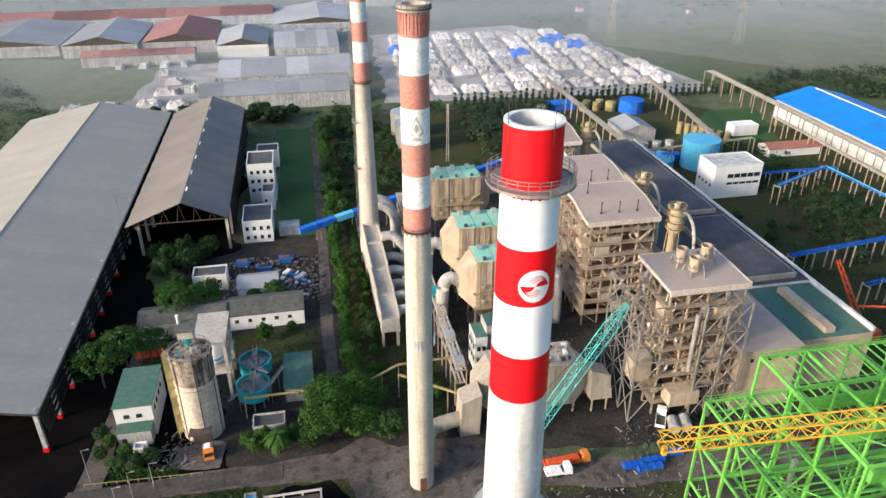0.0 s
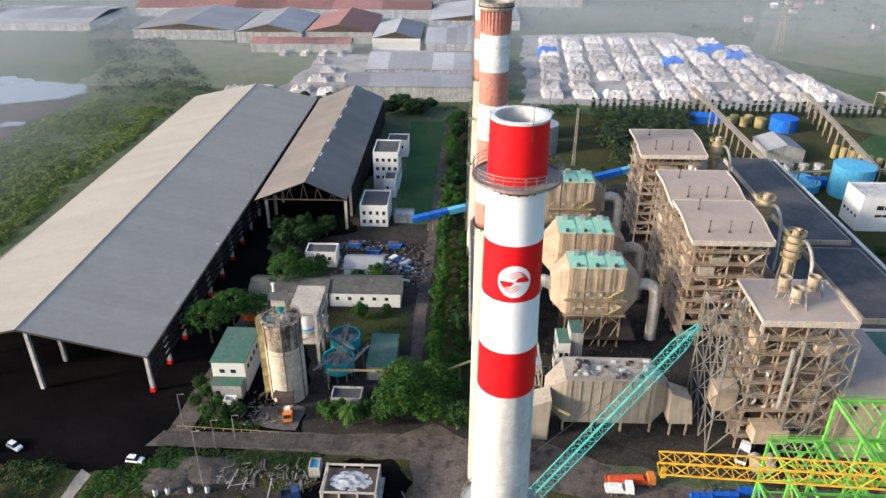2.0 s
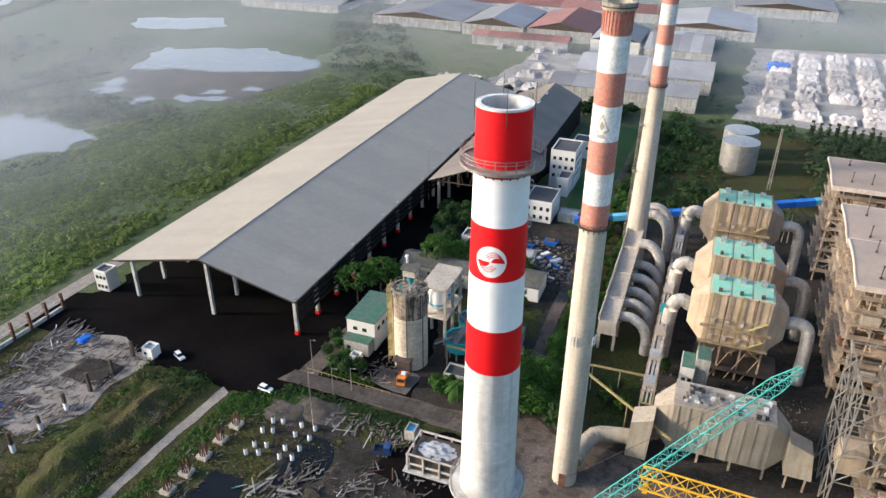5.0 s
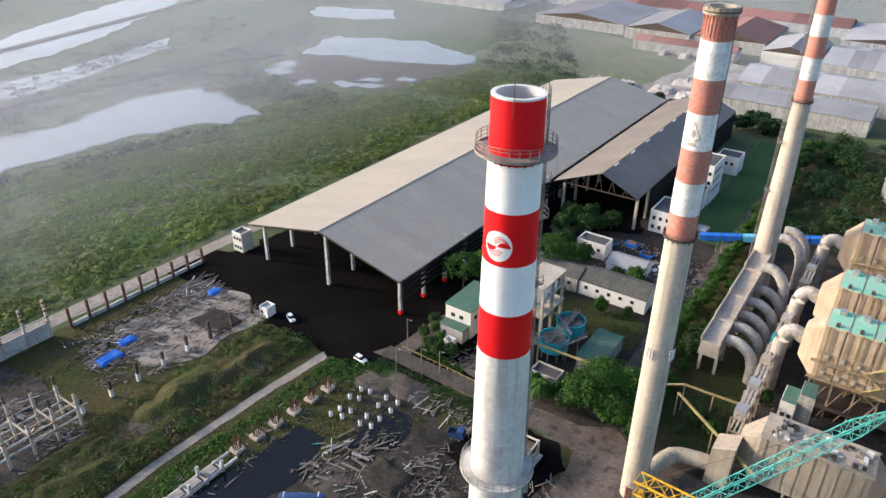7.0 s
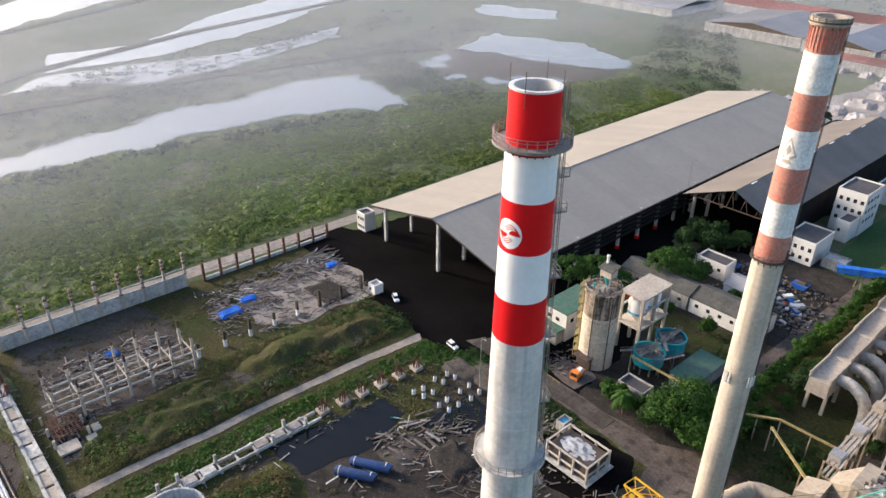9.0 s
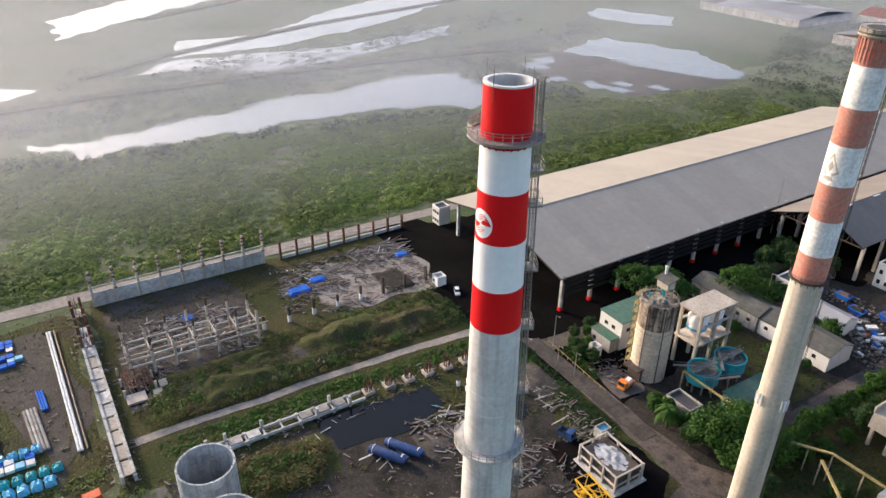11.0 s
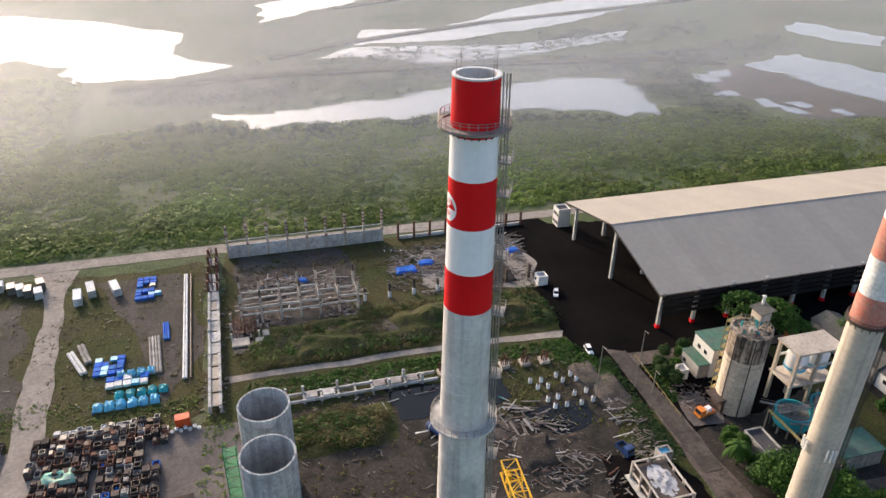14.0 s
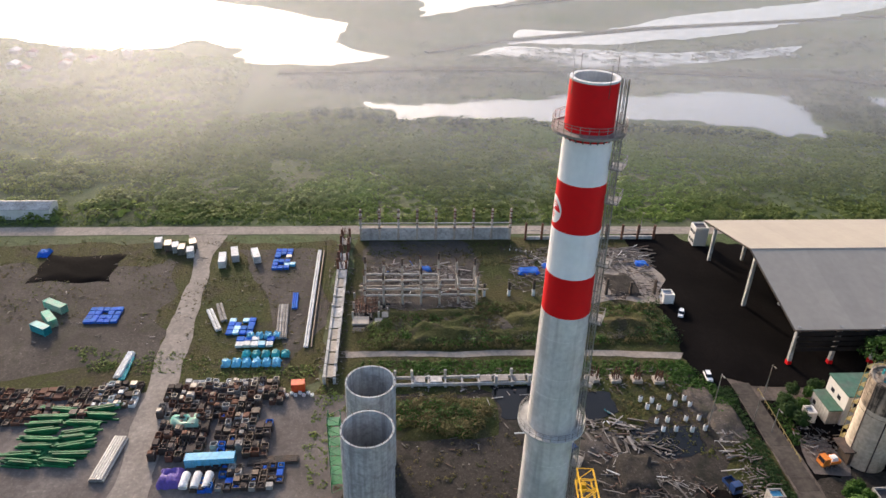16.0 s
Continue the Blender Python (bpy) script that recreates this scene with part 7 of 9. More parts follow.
bank("spoil_bank", -101, -79.5, 26, 120, 3.6, GRASS, "long overgrown bank of dumped spoil", 1)
bank("spoil_bank", -98, -84, 30, 76, 2.2, DIRT_MID, "bare brown flank of the spoil bank", 2)
bank("spoil_bank", -56, -38, 116, 125, 1.4, DIRT_MID, "low bank of brown soil above the piles", 3)
bank("spoil_bank", -58, -42, 28, 62, 2.4, GRASS, "weedy hummock behind the silos", 4)
bank("spoil_bank", -46, -34, 79, 92, 1.0, DIRT_MID, "trodden earth beside the pool", 5)
pit = thing("pit_formwork", "rusty rebar cage and slab edges in the flooded pit", "foundation", -97, 28, G)
for k in range(12):
    bar("rebar", (-106 + k * 0.8, 22, G + 1.6), (-106 + k * 0.8, 29, G + 1.7), 0.12, RUST, pit)
for k in range(8):
    bar("rebar", (-106.5, 22 + k, G + 1.75), (-96.5, 22 + k, G + 1.75), 0.12, RUST, pit)
for x, y, w, d in ((-94, 24, 4, 5), (-92.5, 29.5, 5, 2.4), (-97, 31.5, 3, 2)):
    block("slab", x - w / 2, x + w / 2, y - d / 2, y + d / 2, G + 0.1, G + 0.75, CONCRETE_OLD, pit, "broken wet concrete slab")
for x in (-107, -101.5, -96):
    for y in (21.5, 29.5):
        block("stub_column", x - 0.3, x + 0.3, y - 0.3, y + 0.3, G, G + 2.6, CONCRETE_OLD, pit)


def pile_head(x, y, s):
    p = thing("concrete_pile", "short white capped concrete pile standing in wet ground", "pile", x, y, G, "pile heads")
    part("pile_body", Build().lathe([(0.54, G), (0.54, G + 1.5), (0.42, G + 1.7), (0.01, G + 1.75)], x, y, 12), WHITE_OLD, p)
    part("pile_cap_ring", Build().lathe([(0.34, G + 1.7), (0.34, G + 1.95), (0.01, G + 1.97)], x, y, 8), STEEL_DARK, p)


for i, (x, y) in enumerate([(-55, 100.5), (-54.5, 103.5), (-52, 101.5), (-51.6, 104.4), (-55.5, 108.5), (-53, 109.4), (-55, 112.6), (-52.4, 113.2), (-46.5, 102.2), (-46.8, 105.2), (-47, 110.2), (-47.3, 113.8), (-43.5, 103), (-43.4, 106.3), (-43, 110.4), (-43.5, 114)]):
    pile_head(x, y, i)


def debris(x, y, sx, sy, n, mats, label, seed, long=5.0, thick=0.14, flat=0.4, name="debris_heap"):
    """A heap of loose bars, planks and boxes lying on one another."""
    r = random.Random(seed)
    d = thing(name, label, "debris", x, y, G)
    for k in range(int(n * 0.36)):
        px, py = x + r.uniform(-sx, sx) / 2, y + r.uniform(-sy, sy) / 2
        a, ln = r.choice((1.2, 1.5, 1.7, 0.2)) + seed * 0.37 + r.uniform(-0.25, 0.25), r.uniform(0.2, 1.0) ** 1.5 * long
        z = G + 0.2 + r.uniform(0, flat)
        bar("plank", (px, py, z), (px + ln * math.cos(a), py + ln * math.sin(a), z + r.uniform(-0.1, 0.35)), thick * r.uniform(0.5, 2.2), r.choice(mats), d, thick * r.uniform(0.4, 1.3))
    return d


PALE_MIX = (WOOD_GREY, CONCRETE_PALE, WHITE_OLD, STEEL, RUST, STEEL_DARK)
DARK_MIX = (RUST, STEEL_DARK, RUST_GREY, WOOD_GREY, STEEL)
BLUE_MIX = (BLUE, BLUE, BLUE_SKY, WOOD_GREY, STEEL, WHITE_OLD)
debris(-128, 84, 13, 18, 80, PALE_MIX, "heap of grey steel sections and boards in the weeds", 1, 6)
debris(-133.5, 114, 9, 18, 90, PALE_MIX, "long heap of pale steel sections", 2, 8)
debris(-110, 46, 6, 14, 50, PALE_MIX, "scattered boards and steel offcuts", 3, 5)
debris(-138, 80, 5, 14, 18, PALE_MIX, "loose timbers along the wall", 4, 5)
debris(-126, 41, 7, 20, 80, PALE_MIX + (BLUE,), "rubble and timber inside the broken frame", 5, 5)
debris(-47, 91, 6, 7, 24, (WHITE_OLD, CONCRETE_PALE, TEAL, WOOD_GREY), "pale boards and teal sheet piled on the ground", 6, 5)
debris(-31, 90, 12, 12, 60, PALE_MIX, "tangle of pale beams and scrap by the chimney", 7, 6)
debris(-23, 97, 10, 9, 40, PALE_MIX, "tangle of scrap steel and timber", 8, 5)
debris(-35, 119, 14, 5, 46, (WOOD_GREY, WOOD_GREY, CONCRETE_PALE, STEEL), "flat heap of weathered timbers beside the road", 9, 6)
debris(-20, 106, 12, 8, 40, DARK_MIX, "dark scrap heap beside the cooling cell", 10, 4)
debris(2, 112, 8, 8, 36, DARK_MIX, "dark machine scrap by the road bend", 11, 4)
debris(-10, 78, 16, 14, 60, PALE_MIX, "scattered beams in the mud", 12, 6)
debris(-42, 70, 5, 8, 20, (WHITE_OLD, WOOD_GREY, CONCRETE_PALE), "white sheets and poles by the blue tanks", 13, 6)
debris(-40, 139.5, 9, 6, 50, DARK_MIX, "rusty scrap lying before the silo", 14, 4)
debris(-13, 222, 14, 9, 90, BLUE_MIX + (RUST, WHITE_OLD, RED_MACHINE), "mixed scrap heap with blue and white pieces", 15, 3.2, 0.8, 1.2)
debris(-6, 212, 9, 6, 60, (STEEL_DARK, WHITE_OLD, RUST, GREEN_DARK, WOOD_GREY), "loose dark scrap along the path", 16, 2.5, 0.7, 0.8)
debris(-58, 62, 4, 20, 18, PALE_MIX, "fallen beams beside the pool", 17, 5)
debris(30, 96, 18, 10, 40, DARK_MIX, "brown rubble and offcuts at the chimney foot", 18, 4)
debris(70, 112, 14, 4, 30, DARK_MIX, "brown rubble along the road edge", 19, 3)
for k in range(4):
    truck_x = -34 + k * 7.5
    bn = thing("skip", "blue steel skip in the scrap corner", "skip", truck_x, 230 + (k % 2) * 5, G, "blue skips")
    part("skip_body", Build().hexa([(truck_x - 1.6, 228.8 + (k % 2) * 5, G + 0.1), (truck_x + 1.6, 228.8 + (k % 2) * 5, G + 0.1), (truck_x + 1.6, 231.2 + (k % 2) * 5, G + 0.1), (truck_x - 1.6, 231.2 + (k % 2) * 5, G + 0.1)], [(truck_x - 2.6, 228.4 + (k % 2) * 5, G + 2), (truck_x + 2.6, 228.4 + (k % 2) * 5, G + 2), (truck_x + 2.6, 231.6 + (k % 2) * 5, G + 2), (truck_x - 2.6, 231.6 + (k % 2) * 5, G + 2)]), BLUE, bn)
    part("skip_load", Build().hexa([(truck_x - 2.3, 228.7 + (k % 2) * 5, G + 1.9), (truck_x + 2.3, 228.7 + (k % 2) * 5, G + 1.9), (truck_x + 2.3, 231.3 + (k % 2) * 5, G + 1.9), (truck_x - 2.3, 231.3 + (k % 2) * 5, G + 1.9)], [(truck_x - 1.2, 229.5 + (k % 2) * 5, G + 2.6), (truck_x + 1.4, 229.4 + (k % 2) * 5, G + 2.4), (truck_x + 1.3, 230.6 + (k % 2) * 5, G + 2.7), (truck_x - 1.1, 230.7 + (k % 2) * 5, G + 2.4)]), RUST_GREY, bn)


def tarp(x, y, sx, sy, h, m, label, seed, name="tarpaulin"):
    """A stack under a sagging tarpaulin, with a crumpled outline."""
    t = Build()
    n = 12
    for j in range(n + 1):
        for i in range(n + 1):
            u, v = i / n * 2 - 1, j / n * 2 - 1
            e = max(abs(u), abs(v))
            z = h * (1 - max(0, (e - 0.72) / 0.28)) * (0.8 + 0.35 * noise.noise(Vector((u * 2 + seed, v * 2, seed)))) if e > 0.05 else h * 0.9
            q = noise.noise_vector(Vector((u * 1.5, v * 1.5, seed + 5))) * 0.12 * min(sx, sy)
            t.v.append((x + u * sx / 2 + q.x, y + v * sy / 2 + q.y, G + 0.1 + max(0, z)))
    t.f = [(j * (n + 1) + i, j * (n + 1) + i + 1, (j + 1) * (n + 1) + i + 1, (j + 1) * (n + 1) + i) for j in range(n) for i in range(n)]
    return solid(name, t, m, label, "tarpaulin", "covered stacks")


tarp(-123.5, 81.5, 5, 8, 1.0, BLUE, "crumpled bright blue tarpaulin over timber", 1)
tarp(-126.5, 89.5, 4, 6, 1.0, BLUE, "crumpled bright blue tarpaulin over steel", 2)
tarp(-128, 123, 4, 5, 0.9, BLUE, "small blue tarpaulin on scrap", 3)
tarp(-125.5, 45.5, 3, 4, 0.9, BLUE, "small blue tarpaulin in the rubble", 4)
tarp(-50, -18.2, 5.5, 8.5, 2.4, MINT, "pale green tarpaulin over crates", 5)
tarp(-31.5, -17, 6, 5.5, 2.0, mat("violet_tarpaulin", (0.12, 0.07, 0.3), (0.09, 0.06, 0.24), 0.6), "violet tarpaulin over a stack", 6)
tarp(-138.5, -89, 5, 4, 1.6, BLUE, "blue tarpaulin at the field edge", 7)
tarp(-128, -74, 18, 26, 0.8, COAL_DARK, "wide black heap of spoil", 8, "spoil_mound")
tarp(-30, 92, 12, 10, 1.2, DIRT, "low mound of brown earth", 9, "earth_mound")
tarp(-8, 92, 16, 14, 1.6, DIRT, "low mound of brown earth", 10, "earth_mound")
tarp(-114, 112, 14, 10, 0.8, DIRT, "flat mound of grey gravel", 11, "gravel_mound")
tarp(-54, 117, 12, 8, 1.0, DIRT_MID, "low mound of brown soil", 12, "earth_mound")
for y in (70.2, 74.6):
    dt = thing("drum_tank", "long blue cylindrical tank lying on the ground", "tank", -40, y, G, "blue drum tanks")
    x0, y0 = -46, y - 3
    part("shell", Build().tube([(-44.8, y - 1.5, G + 1.1), (-44.5, y - 1.4, G + 1.2), (-37, y + 3.6, G + 1.2), (-36.7, y + 3.7, G + 1.1)], 1.15, 18), BLUE_DRUM, dt)
    for k in range(2):
        part("end_strap", Build().tube([(-44.3 + k * 6.4, y - 1.2 + k * 4.4, G + 1.2), (-44.1 + k * 6.4, y - 1.05 + k * 4.4, G + 1.2)], 1.22, 18), WHITE_OLD, dt)

for x, y in ((-20.2, 29.0), (-35.2, 29.2)):
    cs = thing("open_silo", "round pale concrete silo shell, open at the top", "silo", x, y, G, "open silos")
    part("silo_shell", Build().lathe([(5.6, G), (5.6, 22.4), (5.2, 22.4), (5.2, 0), (0.01, 0)], x, y, 48), SILO_OPEN, cs)
    for k in range(11):
        z = k * 2.05
        part("ring_joint", Build().lathe([(5.5, z), (5.64, z), (5.64, z + 0.09), (5.5, z + 0.09)], x, y, 40), SILO_OPEN, cs)
    for k in range(20):
        a = 2 * math.pi * k / 20
        bar("starter_bar", (x + 5.4 * math.cos(a), y + 5.4 * math.sin(a), 22.3), (x + 5.4 * math.cos(a), y + 5.4 * math.sin(a), 22.9), 0.08, RUST, cs)
sc = thing("scaffold_tower", "dark green scaffold stair beside the open silos", "scaffold", -27, 21, G)
lattice(sc, (-27.5, 21.5, G), (-27.5, 21.5, 20), 2.6, 2.6, GREEN_DARK, 14, "scaffold")
for k in range(7):
    block("scaffold_deck", -28.8, -26.2, 20.2, 22.8, 0.4 + k * 2.9, 0.5 + k * 2.9, GREEN_DARK, sc)

# ---- storage yard ----


def crates(x0, x1, y0, y1, step, mats, label, seed, name="crate_stack", hmax=2.2, fill=0.9):
    """Rows of crates and machine parts: each row is a thing, each box a part."""
    r = random.Random(seed)
    x = x0
    while x < x1:
        row = thing(name, label, "crates", x, (y0 + y1) / 2, G, "stored goods")
        y = y0
        while y < y1:
            if r.random() < fill:
                m = r.choice(mats)
                if mats[0] is BLUE:
                    w, d, h = step * r.uniform(0.84, 0.95), step * r.uniform(0.84, 0.95), hmax * r.uniform(0.6, 0.8)
                    block("crate", x, x + w, y, y + d, G + 0.1, G + 0.1 + h, m, row)
                    y += step
                    continue
                w, d, h = step * r.uniform(0.7, 1.0), step * r.uniform(0.65, 0.97), hmax * r.uniform(0.4, 1)
                z0, z1, e = G + 0.1, G + 0.1 + h, 0.14
                if r.random() < 0.65:  # an open bin with goods in it
                    b = Build().box(x, x + w, y, y + d, z0, z0 + h * 0.45)
                    for q in ((x, x + e, y, y + d), (x + w - e, x + w, y, y + d), (x + e, x + w - e, y, y + e), (x + e, x + w - e, y + d - e, y + d)):
                        b.box(*q, z0 + h * 0.45, z1)
                    part("crate", b, m, row)
                    xa, xb, ya, yb = x + e + 0.05, x + w - e - 0.05, y + e + 0.05, y + d - e - 0.05
                    u, v, zl = x + w * r.uniform(0.3, 0.5), y + d * r.uniform(0.3, 0.5), z0 + h * 0.45
                    part("crate_filling", Build().hexa([(xa, ya, zl), (xb, ya, zl), (xb, yb, zl), (xa, yb, zl)], [(u, v, z0 + h * r.uniform(0.6, 1.2)), (u + 0.4, v + 0.05, z0 + h * r.uniform(0.6, 1.1)), (u + 0.35, v + 0.4, z0 + h * r.uniform(0.6, 1.2)), (u - 0.1, v + 0.35, z0 + h * r.uniform(0.6, 1.0))]), r.choice(mats), row)
                else:
                    block("crate", x, x + w, y, y + d, z0, z1, m, row)
                    if r.random() < 0.5:
                        block("crate_lid", x + 0.1, x + w * 0.8, y + 0.1, y + d * 0.7, z1, z1 + r.uniform(0.1, 0.5), r.choice(mats), row)
            y += step
        x += step * 1.05


crates(-64, -53, -26, -1, 2.0, (RUST_GREY, RUST_GREY, STEEL_DARK, RUST, RUST_GREY, STEEL_DARK, WOOD_GREY, STEEL), "row of rusty machine crates on pale earth", 1)
crates(-52, -38, -24, -12, 2.1, (RUST_GREY, RUST_GREY, STEEL_DARK, RUST), "row of dark rusty crates", 2)
crates(-52, -38, -10, 3, 2.0, (RUST_GREY, STEEL_DARK, RUST, RUST_GREY, RUST_GREY, STEEL_DARK, WOOD_GREY, BLUE), "row of rust-brown steel parts", 3)
crates(-66, -57, -6, 4, 1.9, (RUST_GREY, STEEL_DARK, STEEL, RUST), "row of dark machine parts", 4, fill=0.75)
crates(-66.5, -63.5, -22, -2, 1.8, (WHITE_OLD, STEEL, CONCRETE_PALE), "row of pale wrapped goods", 5, hmax=1.3)
crates(-66, -57, -44, -33, 1.9, (WHITE_OLD, STEEL, RUST_GREY, RUST_GREY, STEEL_DARK), "row of white and grey wrapped machine parts", 6, hmax=1.5)
crates(-64, -52, -70, -45, 2.2, (RUST, RUST_GREY, RUST, STEEL_DARK), "row of red-brown stacked parts", 7, hmax=1.6)
crates(-35, -29, -12, 8, 1.9, (RUST_GREY, STEEL_DARK, STEEL_DARK, RUST_GREY, BLUE, WOOD_GREY), "row of mixed steel goods", 8, hmax=1.6)
crates(-132, -126, -8, 0, 2.0, (BLUE, BLUE, BLUE_SKY), "row of blue-wrapped pallets in the grass", 9, hmax=1.2, fill=0.8)
crates(-140, -134, -8, -2, 2.0, (BLUE, BLUE, STEEL), "row of blue-wrapped pallets", 10, hmax=1.0, fill=0.7)
crates(-96, -89, -16, -8, 2.0, (BLUE, BLUE, BLUE_SKY), "row of blue-wrapped pallets", 11, hmax=1.0, fill=0.85)
crates(-103, -96, -60, -50, 2.0, (BLUE, BLUE), "row of blue-wrapped pallets on bare earth", 12, hmax=1.0, fill=0.9)
crates(-86, -82, -12, -1, 2.2, (BLUE, BLUE, BLUE_SKY, WHITE_OLD), "row of blue drums and pallets", 13, hmax=1.2)
for k in range(4):
    y = -8.5 + k * 2.6
    b_ = tarp(-86.8, y, 2.6, 2.3, 1.6, BLUE_SKY, "pallet under a light blue cover", 40 + k)
for k in range(6):
    y = -13 + k * 2.8
    tarp(-74, y, 3.2, 2.5, 1.7, BLUE_SKY, "pallet under a light blue cover", 50 + k)
    if k > 0:
        tarp(-78, y + 2, 2.6, 2.4, 1.5, TEAL, "pallet under a teal cover", 60 + k)


def container(x, y, turn, m, label, L=6.1):
    c = thing("container", label, "container", x, y, G, "containers")
    t = pose(x, y, G + 0.12, 0, 0, turn)
    def lift(b):
        b.v = [tuple(t @ Vector(p)) for p in b.v]
        return b
    part("box", lift(Build().box(-L / 2, L / 2, -1.2, 1.2, 0.1, 2.55)), m, c)
    for k in range(int(L / 0.6)):
        u = -L / 2 + 0.4 + k * 0.6
        for s in (-1.24, 1.2):
            part("rib", lift(Build().box(u, u + 0.25, s, s + 0.04, 0.2, 2.45)), m, c)
    for u in (-L / 2, L / 2 - 0.15):
        part("end_frame", lift(Build().box(u, u + 0.15, -1.25, 1.25, 0.0, 2.6)), m, c)


container(-36.2, -9, 92, BLUE_SKY, "light blue long shipping container", 11.5)
for i, (x, y, m) in enumerate([(-131, -25.5, WHITE_OLD), (-135, -22, WHITE_OLD), (-134, -14.5, WHITE_OLD), (-144, -51, WHITE_OLD), (-142, -47, STEEL), (-140.5, -44, WHITE_OLD), (-139, -41.5, STEEL), (-137, -38, WHITE_OLD), (-143, -38.5, STEEL)]):
    container(x, y, 8 + 5 * (i % 3), m, "white box container standing in the yard" if i < 3 else "grey box container in the yard", 7.0 if i < 3 else 4.2)
container(-62.5, 8.5, 95, RED_MACHINE, "small red container by the track", 3.6)
container(-103, -71, 60, MINT, "pale green long crate stack", 8)
container(-96, -70, 40, MINT, "pale green long wooden crate", 7)
container(-91, -70.5, 60, TEAL, "teal-grey long steel crate", 6)


def pipe_stack(x, y, turn, n, L, r, m, label, layers=2, gap=1.0):
    s = thing("pipe_stack", label, "pipes", x, y, G, "pipe stacks")
    t = pose(x, y, G + 0.1, 0, 0, turn)
    for k in range(layers):
        for i in range(n - k):
            u = (i - (n - k - 1) / 2) * r * 2.05 * gap
            part("pipe", Build().tube([t @ Vector((u, -L / 2, r + k * r * 1.8)), t @ Vector((u, L / 2, r + k * r * 1.8))], r, 8), m, s)


pipe_stack(-38.2, -33.2, 85, 6, 14, 0.3, ALU, "stack of pale galvanised pipes", 2)
grnd = random.Random(21)
for i in range(16):
    x, y = -55.5 + (i % 8) * 2.6 + grnd.uniform(-0.4, 0.4), -41 - (i // 8) * 9.5 - (i % 8) * 0.5 + grnd.uniform(-1.2, 1.2)
    st = thing("beam_stack", "untidy stack of green painted steel beams", "steel beams", x, y, G, "green beam stacks")
    t = pose(x, y, G + 0.08, 0, 0, grnd.choice((-4, 3, 8, -8, 0, 12)))
    for k in range(3):
        for j in range(4 - k):
            u, L, o = (j - (3 - k) / 2) * 0.62 + grnd.uniform(-0.12, 0.12), grnd.uniform(5, 9.5), grnd.uniform(-1, 1)
            b = Build()
            z = k * 0.5
            for za, zb, w in ((z, z + 0.07, 0.19), (z + 0.07, z + 0.4, 0.05), (z + 0.4, z + 0.47, 0.19)):
                b.box(u - w, u + w, o - L / 2, o + L / 2, za, zb)
            b.v = [tuple(t @ Vector(p)) for p in b.v]
            part("beam", b, GREEN_BEAM, st)
for i in range(3):
    pipe_stack(-43 + i * 1.2, -49 + i * 1.0, 63, 3, 9, 0.2, GREEN_BEAM, "green steel sections lying askew", 1, 1.4)
pipe_stack(-36.5, 5.5, 3, 7, 12, 0.18, STEEL_DARK, "stack of thin dark pipes", 2)
pipe_stack(-95.5, -21, -65, 2, 12, 0.5, WHITE_OLD, "pale concrete beams lying in the grass", 1)
pipe_stack(-99.5, -19.5, -70, 2, 10, 0.5, WOOD_GREY, "weathered beams lying in the grass", 1)
pipe_stack(-94.5, 0, -85, 4, 18, 0.4, WOOD_GREY, "long pale planks on the ground", 1)
pipe_stack(-110, 8, -89, 2, 58, 0.35, WHITE_OLD, "long pale pipeline along the track", 1)
pipe_stack(-110, 9.6, -89, 1, 58, 0.3, STEEL_DARK, "long dark pipeline along the track", 1)
pipe_stack(-106, 2.5, -86, 3, 9, 0.3, BLUE, "blue pipes beside the track", 1)
pipe_stack(-74, -41, 88, 4, 11, 0.3, WHITE_OLD, "white pipes at the ditch", 2)
pipe_stack(-72.5, -40, 92, 3, 10, 0.3, TEAL, "teal pipes at the ditch", 1)
for k in range(3):
    y = -13.5 + k * 2.6
    tk = thing("lying_tank", "small white tank lying among the goods", "tank", -30, y, G, "small tanks")
    part("shell", Build().tube([(-32, y, G + 1), (-31.7, y, G + 1.1), (-28.3, y, G + 1.1), (-28, y, G + 1)], 1.0, 14), WHITE_OLD, tk)
    part("saddle", Build().box(-31, -30.6, y - 0.8, y + 0.8, G + 0.05, G + 0.6), STEEL_DARK, tk)
for k in range(10):
    ty = thing("coil", "pale hose coil lying flat", "coil", -61, 6 + k * 0.9, G, "coils")
    part("coil_ring", Build().lathe([(0.25, G + 0.1), (0.5, G + 0.1), (0.5, G + 0.6), (0.25, G + 0.6)], -60.8 + (k % 2) * 0.9, 2.5 + k * 1.1, 12, True), WHITE_OLD, ty)
house("far_depot", -174, -166, -140, -98, 4.2, PLASTER, CONCRETE_PALE, "long low grey depot beside the perimeter road", "building", (), False)

# poles
for i, (x, y, h) in enumerate(((-45, 115.5, 17), (-57, 136, 10), (-46, 128, 9), (-36, 206, 14), (-152, 130, 9), (-70, 256, 24), (-42, 131, 8))):
    p = thing("lamp_pole", "thin grey steel lamp pole", "pole", x, y, G, "lamp poles")
    part("pole", Build().tube([(x, y, G), (x, y, G + h)], 0.16, 8, True, 0.08), STEEL, p)
    part("arm", Build().tube([(x, y, G + h - 0.2), (x + 1.2, y, G + h)], 0.06, 6), STEEL, p)
    part("lamp_head", Build().box(x + 1.0, x + 1.7, y - 0.15, y + 0.15, G + h - 0.05, G + h + 0.12), STEEL, p)
fence = thing("fence", "low yellow guard rail along the road verge", "fence", -45, 133.5, G)
